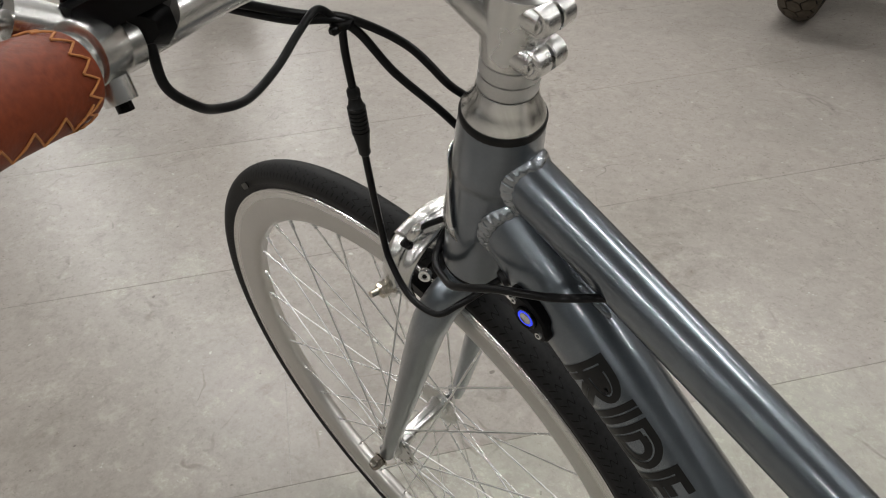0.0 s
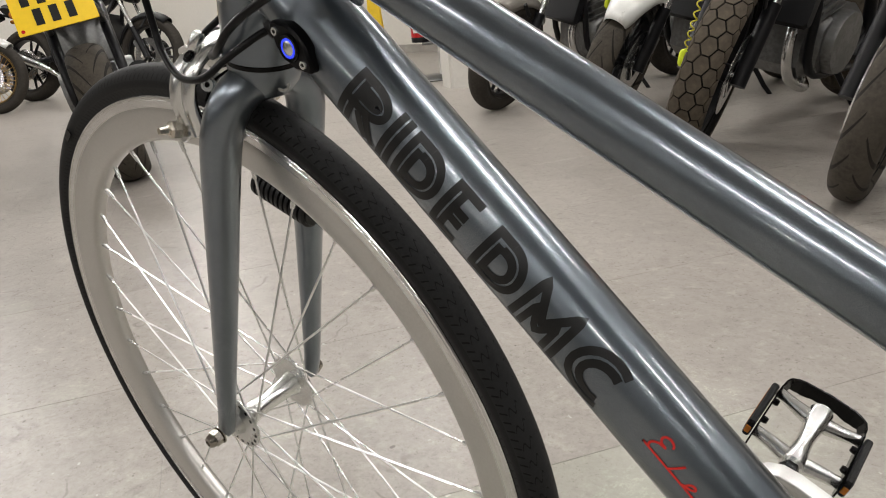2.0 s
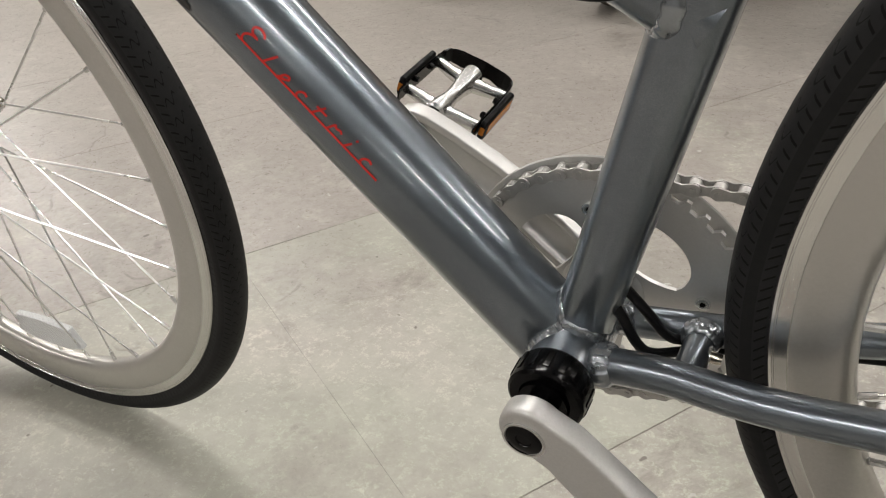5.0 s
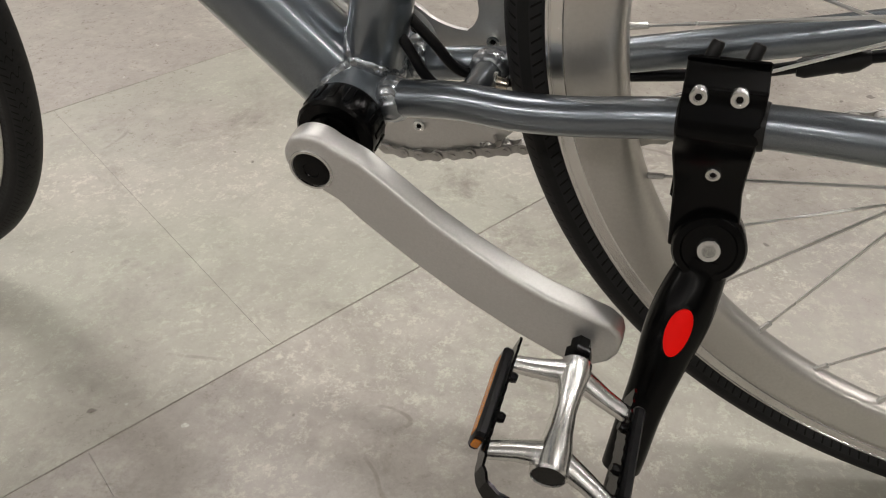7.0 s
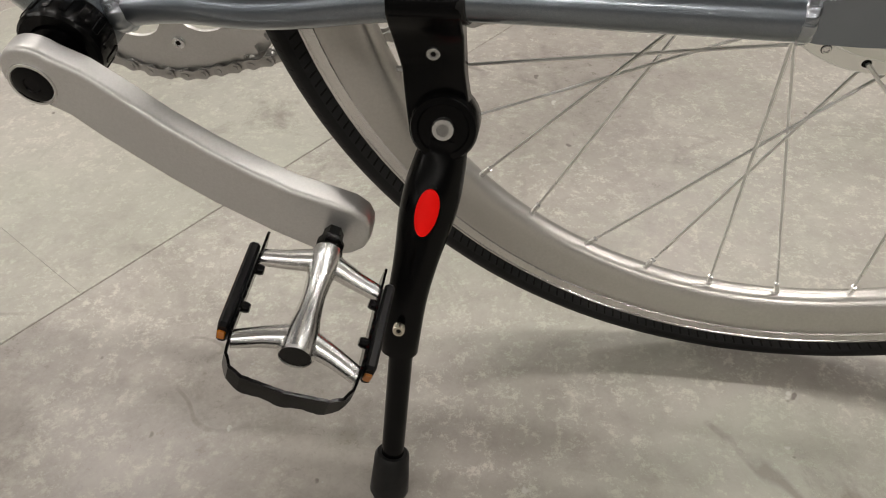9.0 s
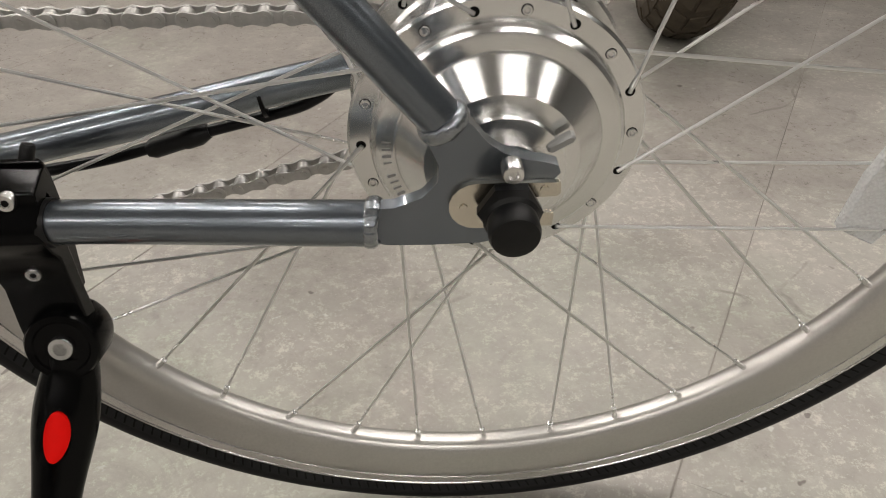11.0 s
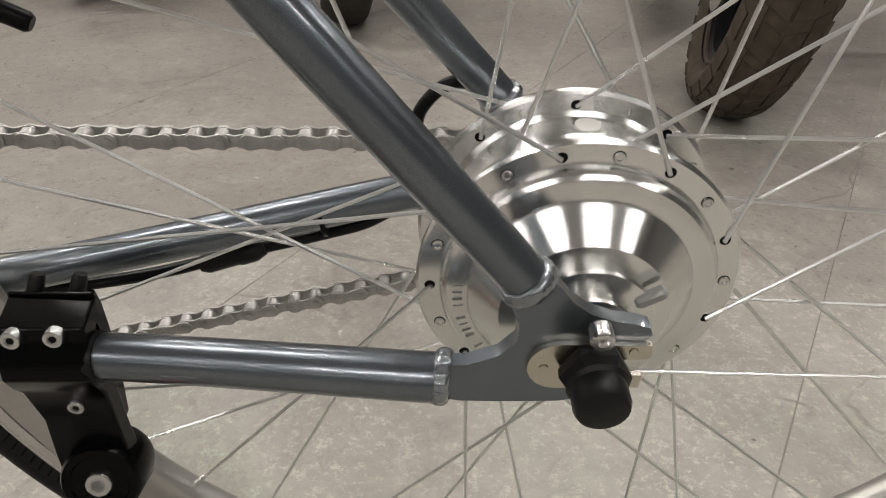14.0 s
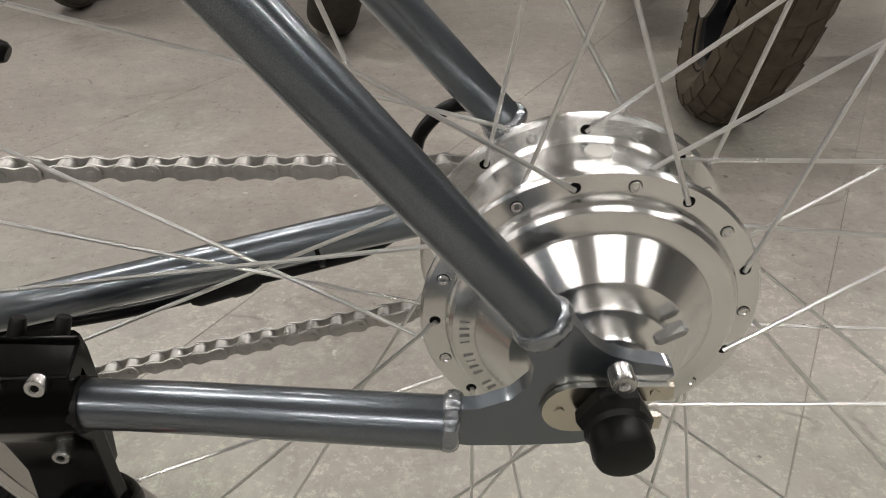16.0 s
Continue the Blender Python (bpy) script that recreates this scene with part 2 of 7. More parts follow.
def slashed_tread(name, count, grey):
    """Dusty road rubber with a few long slanting grooves each side of the crown; the axle runs along y."""
    m, n, l, p = shader(name)
    co = n.new("ShaderNodeTexCoord").outputs["Object"]
    s = n.new("ShaderNodeSeparateXYZ")
    l.new(co, s.inputs[0])

    def mth(op, a, b=None):
        q = n.new("ShaderNodeMath")
        q.operation = op
        for k, v in enumerate((a, b)):
            if isinstance(v, (int, float)):
                q.inputs[k].default_value = v
            elif v is not None:
                l.new(v, q.inputs[k])
        return q.outputs[0]

    ang = mth("MULTIPLY", mth("ARCTAN2", s.outputs["Z"], s.outputs["X"]), count / (2 * math.pi))
    ay = mth("ABSOLUTE", s.outputs["Y"])
    saw = mth("FRACT", mth("ADD", mth("ADD", ang, mth("MULTIPLY", ay, 21.0)), mth("MULTIPLY", mth("GREATER_THAN", s.outputs["Y"], 0.0), 0.5)))
    wide = mth("ADD", 0.03, mth("MULTIPLY", ay, 1.3))
    cut = mth("MULTIPLY", mth("LESS_THAN", mth("ABSOLUTE", mth("SUBTRACT", saw, 0.5)), wide), mth("GREATER_THAN", ay, 0.012))
    c1, f1, _ = noise_mix(n, l, co, 90, 0.3, 0.7, tuple(c * 0.7 for c in grey), tuple(c * 1.3 for c in grey))
    c2, f2, _ = noise_mix(n, l, co, 9, 0.4, 0.7, c1, tuple(c * 1.5 for c in grey))
    v = n.new("ShaderNodeVectorMath")
    v.operation = "SCALE"
    # groove shade goes into the rubber colour, on top of the bump below
    l.new(c2, v.inputs[0])
    l.new(mth("SUBTRACT", 1.0, mth("MULTIPLY", cut, 0.75)), v.inputs["Scale"])
    l.new(v.outputs[0], p.inputs["Base Color"])
    p.inputs["Roughness"].default_value, p.inputs["Specular IOR Level"].default_value = 0.7, 0.2
    bump(n, l, p, mth("SUBTRACT", mth("MULTIPLY", f1, 0.1), cut), 0.8, 0.005)
    return m


def glow(name, colour, strength):
    m, n, l, p = shader(name)
    p.inputs["Base Color"].default_value = (*colour, 1)
    p.inputs["Emission Color"].default_value = (*colour, 1)
    p.inputs["Emission Strength"].default_value = strength
    return m


def clear_plastic(name):
    m, n, l, p = shader(name)
    co = n.new("ShaderNodeTexCoord").outputs["Object"]
    v = n.new("ShaderNodeTexVoronoi")
    v.inputs["Scale"].default_value = 420
    l.new(co, v.inputs["Vector"])
    p.inputs["Base Color"].default_value = (0.92, 0.93, 0.93, 1)
    p.inputs["Transmission Weight"].default_value, p.inputs["Roughness"].default_value = 0.46, 0.12
    bump(n, l, p, v.outputs["Distance"], 0.9, 0.001)
    return m


PAINT = flake_paint()
# Weld paint is the frame's paint, lightened to put the seams' highlights in.
WELD = plain("lightened_weld_paint", (0.30, 0.325, 0.35), 0.25, 0.85, 0.12, 300, 0.05, 0.9)
ALU = turned_metal("turned_aluminium", (0.86, 0.86, 0.845), 0.225)
POLISHED = plain("polished_aluminium", (0.72, 0.72, 0.705), 0.25, 1.0, 0.06, 120)
SATIN = plain("satin_aluminium", (0.62, 0.615, 0.60), 0.42, 0.85, 0.06, 700, 0.08)
RIM = plain("anodised_rim", (0.56, 0.545, 0.515), 0.33, 0.85, 0.06, 500, 0.05)
TRACK = turned_metal("machined_brake_track", (0.80, 0.79, 0.77), 0.24)
STEEL = plain("stainless_steel", (0.76, 0.76, 0.75), 0.22, 1.0, 0.12, 150)
ZINC = plain("zinc_plated_steel", (0.86, 0.88, 0.87), 0.22, 1.0, 0.12, 240, 0.06)
SPOKE = plain("drawn_steel_spoke", (0.78, 0.78, 0.765), 0.27, 0.85, 0.08, 400)
CHAIN = plain("chain_steel", (0.50, 0.49, 0.47), 0.40, 0.75, 0.2, 220, 0.15)
AXLENUT = plain("dark_chrome", (0.34, 0.31, 0.27), 0.22, 1.0, 0.15, 200, 0.05)
NICKEL = plain("nickel_plate", (0.66, 0.61, 0.52), 0.25, 1.0, 0.08, 150)
BLACK = plain("black_plastic", (0.0035, 0.0035, 0.004), 0.34, 0.0, 0.3, 300, 0.10, spec=0.12)
GLOSS = plain("gloss_black_metal", (0.0020, 0.0020, 0.0021), 0.18, 0.0, 0.3, 200, 0.03, 0.0, spec=0.14)
RUBBER = plain("black_rubber", (0.008, 0.008, 0.008), 0.42, 0.0, 0.3, 200, 0.15, spec=0.25)
CABLE = plain("black_cable", (0.005, 0.005, 0.0055), 0.30, 0.0, 0.25, 400, 0.05, spec=0.2)
LEATHER = plain("brown_leather", (0.185, 0.040, 0.015), 0.52, 0.0, 0.22, 350, 0.25, 0.0, 25, spec=0.25)
THREAD = plain("tan_thread", (0.50, 0.20, 0.06), 0.7, 0.0, 0.2, 800, 0.3)
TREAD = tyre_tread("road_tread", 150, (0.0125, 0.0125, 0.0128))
DECAL = plain("black_decal", (0.006, 0.006, 0.006), 0.40, 0, 0.2, 300, 0, 0.0, spec=0.35)
REDINK = plain("red_decal", (0.62, 0.02, 0.015), 0.4, 0, 0.08, 300)
REDOVAL = plain("red_plastic", (0.97, 0.006, 0.003), 0.45, 0, 0.04, 200, spec=0.12)
AMBER = plain("amber_reflector", (0.50, 0.16, 0.01), 0.25, 0, 0.2, 500, 0.4)
CLEAR = clear_plastic("clear_reflector")
ENGRAVED = plain("etched_aluminium", (0.42, 0.42, 0.41), 0.6, 0.8, 0.1, 300)
FLOOR = floor_paint()
JOINT = plain("joint_dirt", (0.335, 0.308, 0.276), 0.9, 0, 0.5, 5, 0.3, 0, 1.2)
WALL = plain("painted_wall", (0.66, 0.635, 0.585), 0.75, 0, 0.05, 30, 0.15, 0, 0.8)
# Unseen walls, coloured dark so the metal and paint reflect less light.
UNSEENWALL = plain("unseen_wall_dark", (0.17, 0.17, 0.165), 0.7, 0, 0.08, 30, 0.15, 0, 0.8)
CEIL = plain("ceiling_paint", (0.38, 0.38, 0.375), 0.85, 0, 0.12, 8, 0.1, 0, 0.6)
SKIRT = plain("grey_skirting", (0.36, 0.34, 0.31), 0.6, 0, 0.15, 20, 0.1)
BLUE = glow("blue_ring_light", (0.03, 0.06, 1.0), 0.75)
LENS = glow("lamp_diffuser", (1.0, 0.965, 0.91), 5.0)
YELLOW = plain("yellow_plastic", (0.78, 0.52, 0.01), 0.5, 0, 0.1, 40)
COIL = plain("yellow_coil", (0.58, 0.52, 0.02), 0.45, 0, 0.08, 100)
NEON = plain("neon_yellow_coil", (0.62, 0.72, 0.02), 0.45, 0, 0.08, 100)
PLATE = plain("yellow_number_plate", (0.83, 0.55, 0.01), 0.45, 0, 0.05, 60)
EXTRED = plain("red_enamel", (0.50, 0.012, 0.015), 0.28, 0, 0.1, 60, 0, 0.4)
PAPER = plain("white_label", (0.75, 0.74, 0.70), 0.6, 0, 0.06, 60)
MOTOBLACK = plain("moto_black", (0.006, 0.006, 0.007), 0.40, 0, 0.3, 60, 0.05, spec=0.25)
MOTORUB = plain("moto_rubber", (0.038, 0.033, 0.027), 0.78, 0, 0.35, 60, 0.4, spec=0.25)
DUSTY = plain("dusty_moto_rubber", (0.085, 0.070, 0.052), 0.85, 0, 0.35, 40, 0.4, spec=0.2)
MOTOSILVER = plain("moto_silver_paint", (0.50, 0.50, 0.50), 0.42, 0.35, 0.06, 400, 0, 0.15)
MOTOBRONZE = plain("moto_grey_brown_paint", (0.17, 0.155, 0.135), 0.40, 0.3, 0.08, 300, 0, 0.2)
MOTOGROOVE = plain("dark_tread_groove", (0.010, 0.009, 0.008), 0.85, 0, 0.3, 60, 0.2, spec=0.1)
SLASHED = slashed_tread("slashed_moto_rubber", 16, (0.052, 0.045, 0.036))
MOTOWHITE = plain("moto_white_paint", (0.66, 0.66, 0.63), 0.28, 0.1, 0.06, 60, 0, 0.5)
MOTOGREY = plain("moto_engine_metal", (0.20, 0.20, 0.195), 0.42, 0.8, 0.3, 60, 0.2)
GOLD = plain("gold_wheel", (0.50, 0.30, 0.08), 0.35, 0.85, 0.12, 80)
ORANGE = plain("orange_paint", (0.75, 0.14, 0.01), 0.35, 0, 0.1, 60)


# ---- building ----
class Shape:
    """Gathers the faces of one mesh."""

    def __init__(self):
        self.v, self.f = [], []

    def add(self, verts, faces, m=None):
        k = len(self.v)
        self.v += [tuple(m @ Vector(p)) if m else tuple(p) for p in verts]
        self.f += [tuple(i + k for i in face) for face in faces]
        return self

    def tube(self, path, r, seg=14, cap=True, closed=False, flat=1.0, side=None):
        """A round bar along a path; r a number or one for each point. flat squeezes it across side."""
        pts = [Vector(p) for p in path]
        n = len(pts)
        rs = [r] * n if isinstance(r, (int, float)) else list(r)
        ways = []
        for i in range(n):
            a = pts[i - 1] if i or closed else pts[0]
            b = pts[(i + 1) % n] if i < n - 1 or closed else pts[-1]
            ways.append((b - a).normalized())
        up = Vector(side) if side else (Vector((0, 1, 0)) if abs(ways[0].y) < 0.9 else Vector((1, 0, 0)))
        verts, faces = [], []
        for p, w, q in zip(pts, ways, rs):
            u = (up - w * up.dot(w)).normalized()
            if not side:
                up = u
            s = w.cross(u)
            for k in range(seg):
                a = 2 * math.pi * k / seg
                verts.append(p + u * (q * flat * math.cos(a)) + s * (q * math.sin(a)))
        for i in range(n if closed else n - 1):
            j = (i + 1) % n
            for k in range(seg):
                k2 = (k + 1) % seg
                faces.append((i * seg + k, i * seg + k2, j * seg + k2, j * seg + k))
        if cap and not closed:
            faces += [tuple(range(seg - 1, -1, -1)), tuple(range((n - 1) * seg, n * seg))]
        return self.add(verts, faces)

    def lathe(self, profile, m=None, seg=32, axis="Y"):
        """Turns a profile of (radius, along) round an axis."""
        verts, faces = [], []
        for r, h in profile:
            for k in range(seg):
                a = 2 * math.pi * k / seg
                c, s = r * math.cos(a), r * math.sin(a)
                verts.append((c, h, s) if axis == "Y" else (c, s, h) if axis == "Z" else (h, c, s))
        n = len(profile)
        for i in range(n - 1):
            for k in range(seg):
                k2 = (k + 1) % seg
                faces.append((i * seg + k, i * seg + k2, (i + 1) * seg + k2, (i + 1) * seg + k))
        if profile[0][0] > 1e-6 and profile[0] != profile[-1]:
            faces.append(tuple(range(seg - 1, -1, -1)))
            faces.append(tuple(range((n - 1) * seg, n * seg)))
        return self.add(verts, faces, m)

    def plate(self, outline, thick, m=None, bevel=0.0):
        """A plate in the local xz plane, thick along y, with chamfered edges."""
        n = len(outline)
        cx, cz = sum(p[0] for p in outline) / n, sum(p[1] for p in outline) / n
        layers = [(-thick / 2, bevel), (-thick / 2 + bevel, 0), (thick / 2 - bevel, 0), (thick / 2, bevel)] if bevel else [(-thick / 2, 0), (thick / 2, 0)]
        verts = []
        for y, inset in layers:
            for i, (x, z) in enumerate(outline):
                if inset:
                    d = Vector((x - cx, z - cz))
                    d = d * (1 - inset / max(d.length, 1e-6))
                    x, z = cx + d.x, cz + d.y
                verts.append((x, y, z))
        faces = [tuple(range(n)), tuple(range(len(layers) * n - 1, (len(layers) - 1) * n - 1, -1))]
        for q in range(len(layers) - 1):
            for i in range(n):
                j = (i + 1) % n
                faces.append((q * n + i, (q + 1) * n + i, (q + 1) * n + j, q * n + j))
        return self.add(verts, faces, m)

    def box(self, sx, sy, sz, m=None, bevel=0.0):
        b = min(bevel, sx / 2.1, sz / 2.1)
        x, z = sx / 2, sz / 2
        if b:
            o = [(-x + b, -z), (x - b, -z), (x, -z + b), (x, z - b), (x - b, z), (-x + b, z), (-x, z - b), (-x, -z + b)]
        else:
            o = [(-x, -z), (x, -z), (x, z), (-x, z)]
        return self.plate(o, sy, m, min(b, sy / 2.1))

    def ball(self, c, r, seg=14, squash=1.0):
        prof = [(max(1e-5, r * math.sin(math.pi * k / 8)), -r * squash * math.cos(math.pi * k / 8)) for k in range(9)]
        return self.lathe(prof, Matrix.Translation(c), seg, "Z")


def part(name, shape, material, parent=None, label="", at=None, angle=38):
    """Links a shape as ONE mesh object under a thing or under a part."""
    if isinstance(shape, Shape):
        me = bpy.data.meshes.new(name)
        me.from_pydata(shape.v, [], shape.f)
        me.validate()
        b = bmesh.new()
        b.from_mesh(me)
        bmesh.ops.recalc_face_normals(b, faces=b.faces)
        b.to_mesh(me)
        b.free()
        me.shade_smooth()
        me.set_sharp_from_angle(angle=radians(angle))
        me.materials.append(material)
    else:
        me = shape
    ob = new(name, me)
    if parent:
        ob.parent = parent
    if at is not None:
        ob.matrix_basis = at
    if label:
        ob["label"] = label
    return ob


def soften(ob, width, segments=3):
    """Rounds the hard edges of a cast or forged part."""
    b = ob.modifiers.new("round", "BEVEL")
    b.width, b.segments, b.limit_method, b.angle_limit, b.harden_normals = width, segments, "ANGLE", radians(35), True


def thing(name, label, category, at=None, group="", kind=""):
    ob = new(name)
    if at is not None:
        ob.matrix_world = at
    return tagged(ob, label, category, group, kind)


def aim(p, q, side=(0, 0, 1)):
    """A pose at p whose own y runs to q."""
    y = (Vector(q) - Vector(p)).normalized()
    s = Vector(side)
    if abs(s.dot(y)) > 0.95:
        s = Vector((1, 0, 0))
    x = y.cross(s).normalized()
    z = x.cross(y)
    return Matrix.Translation(p) @ Matrix((x, y, z)).transposed().to_4x4()


def smooth(points, k=6):
    """A smooth curve through points."""
    p = [Vector(q) for q in points]
    p = [p[0] * 2 - p[1]] + p + [p[-1] * 2 - p[-2]]
    out = []
    for i in range(1, len(p) - 2):
        for j in range(k):
            t = j / k
            a, b, c, d = p[i - 1:i + 3]
            out.append(0.5 * ((2 * b) + (c - a) * t + (2 * a - 5 * b + 4 * c - d) * t * t + (3 * b - a - 3 * c + d) * t ** 3))
    return out + [p[-2]]


def ring(n, r, start=0.0):
    return [(r * math.cos(start + 2 * math.pi * k / n), r * math.sin(start + 2 * math.pi * k / n)) for k in range(n)]


def screw_head(parent, place, toward, r=0.0042, material=ZINC, label="", name="screw"):
    """A socket screw: a domed rim, the shade in its socket drawn as a flat black disc."""
    s = Shape().lathe([(r * 0.45, -0.0012), (r * 0.5, 0.0), (r * 0.55, 0.0014), (r * 0.9, 0.0014), (r, 0.0006), (r, -0.003)], aim(place, Vector(place) + Vector(toward)), 16)
    s.lathe([(1e-5, 0.0010), (r * 0.56, 0.0010)], aim(place, Vector(place) + Vector(toward)), 16)
    ob = part(name, s, material, parent, label)
    if name != "pivot_bolt" and (parent.parent is None or parent.parent.parent is None):
        part("socket", Shape().lathe([(1e-5, 0.0012), (r * 0.40, 0.0012), (r * 0.43, 0.0004)], aim(place, Vector(place) + Vector(toward)), 6), GLOSS, parent)
    return ob


# ---- room ----
ROOM = [(-13.5, 6.2), (-5.0, 6.2), (-4.05, 3.78), (-2.4, 6.4), (7.0, 6.4), (7.0, -10.6), (-13.5, -10.6)]


def build_room():
    n = len(ROOM)
    names = ("wall_far", "pillar_face", "wall_corner", "wall_back", "wall_east", "wall_south", "wall_west")
    for i, (p, q) in enumerate(zip(ROOM, ROOM[1:] + ROOM[:1])):
        d = Vector((q[0] - p[0], q[1] - p[1], 0))
        out = Vector((-d.y, d.x, 0)).normalized()
        mid = Vector((*p, 0)) + d / 2 + out * 0.1
        turn = Matrix.Translation((mid.x, mid.y, CEILING / 2)) @ Matrix.Rotation(math.atan2(d.y, d.x), 4, "Z")
        # the unseen south and east walls are darkened to shape what the bicycle reflects
        dark = names[i] in ("wall_south", "wall_east")
        tagged(part(names[i], Shape().box(d.length + 0.02 * i, 0.2, CEILING, turn), UNSEENWALL if dark else WALL), "unseen workshop wall, darkened to dim reflections on the bicycle" if dark else "white painted workshop wall, slightly scuffed", "wall", kind="structure")
        base = Matrix.Translation((mid.x - out.x * 0.107, mid.y - out.y * 0.107, 0.05)) @ Matrix.Rotation(math.atan2(d.y, d.x), 4, "Z")
        tagged(part("baseboard", Shape().box(d.length - 0.05, 0.014, 0.10, base, 0.004), SKIRT), "grey skirting along the foot of the wall", "skirting", kind="structure")
    tagged(part("ceiling", Shape().box(21.2, 17.5, 0.2, pose(-3.25, -2.1, CEILING + 0.1)), CEIL), "grey painted workshop ceiling", "ceiling", kind="structure")
    # the lamps added for the far wall get the same housing
    for lx, ly in LAMP_SPOTS:
        t = thing("ceiling_light", "long white ceiling light with a plain diffuser", "ceiling light", pose(lx, ly, CEILING), "ceiling lights")
        part("housing", Shape().box(1.56, 0.17, 0.05, pose(0, 0, -0.025), 0.008), PAPER, t)
        part("diffuser", Shape().box(1.5, 0.13, 0.02, pose(0, 0, -0.06), 0.006), LENS, t, "white light diffuser")


build_room()

# ---- the bicycle ----
# its own axes: x to the rear, y to its right side, z up; it leans over on its side stand
LEAN_ROWS = ((0.99999370, -0.00352077, -0.00045651), (0.00355024, 0.99169222, 0.12858433), (0.0, -0.12858514, 0.99169847))
TURN_B = Matrix(LEAN_ROWS).transposed().to_4x4()
BIKE = Matrix.Translation((0, 0, 0.337786)) @ TURN_B @ Matrix.Translation((0, 0, -0.34))
bicycle = thing("bicycle", "metallic grey electric bicycle leaning on its black side stand", "bicycle", BIKE)

BB = Vector((-0.412, 0, 0.289))
HEAD_TOP, HEAD_LOW = Vector((-0.8235, 0, 0.803)), Vector((-0.8615, 0, 0.677))
STEER = (HEAD_TOP - HEAD_LOW).normalized()
DT0, DT1 = Vector((-0.845, 0, 0.7475)), Vector((-0.4125, 0, 0.2716))
DT_A, DT_B = Vector((-0.83, 0, 0.7309)), Vector((-0.4205, 0, 0.2804))
DT_R = 0.0262


def tube_part(name, a, b, r, material=PAINT, seg=32, label="", rows=2, flat=1.0):
    path = [Vector(a).lerp(Vector(b), k / (rows - 1)) for k in range(rows)]
    return part(name, Shape().tube(path, r, seg, flat=flat), material, bicycle, label)


def weld_run(parent, pts, outs, closed, step, size, ripple):
    """A weld seam along a line on a surface: one low bead of overlapping crescents; outs point away from the surface."""
    n, around = len(pts), 12
    verts, faces = [], []
    far = 0.0
    for k in range(n):
        a = pts[k - 1] if k or closed else pts[0]
        b = pts[(k + 1) % n] if k < n - 1 or closed else pts[-1]
        t = (b - a).normalized()
        o = (outs[k] - t * outs[k].dot(t)).normalized()
        side = t.cross(o)
        far += (pts[k] - pts[k - 1]).length if k else 0.0
        for j in range(around):
            q = 2 * math.pi * j / around
            phase = (far / step + 0.55 * math.sin(q) ** 2) % 1.0
            swell = 0.95 + ripple * (1 - phase) ** 1.2 * min(1.0, phase * 5) + 0.05 * math.sin(far * 310)
            verts.append(pts[k] - o * (size * 0.45) + o * (size * swell * math.cos(q)) + side * (size * 1.75 * (1 + 0.06 * math.sin(far * 900)) * math.sin(q)))
    for k in range(n if closed else n - 1):
        p, q = k * around, (k + 1) % n * around
        for j in range(around):
            j2 = (j + 1) % around
            faces.append((p + j, q + j, q + j2, p + j2))
    if not closed:
        faces += [tuple(range(around)), tuple(range(len(verts) - 1, len(verts) - 1 - around, -1))]
    return part("weld_bead", Shape().add(verts, faces), WELD, parent, "rippled weld seam in grey paint, lightened for its highlights", angle=80)


def weld(parent, centre, way, r, cut, step=0.0045, size=0.0034, ripple=0.26):
    """A weld seam right round a tube; cut gives how far it slides along the tube in each direction."""
    w = Vector(way).normalized()
    u = w.orthogonal().normalized()
    s = w.cross(u)
    n = max(10, int(2 * math.pi * r / step)) * 9
    ways = [u * math.cos(2 * math.pi * k / n) + s * math.sin(2 * math.pi * k / n) for k in range(n)]
    return weld_run(parent, [Vector(centre) + d * r + w * cut(d) for d in ways], ways, True, step, size, ripple)


def head_r(k):
    """Outer radius of the tapered head tube, k running from its foot to its top."""
    rows = ((0.0, 0.0272), (0.2, 0.0270), (0.5, 0.0256), (0.66, 0.0255), (0.70, 0.0268), (0.86, 0.0264), (1.0, 0.0252))
    for (a, p), (b, q) in zip(rows, rows[1:]):
        if k <= b:
            return p + (q - p) * (k - a) / (b - a)
    return rows[-1][1]


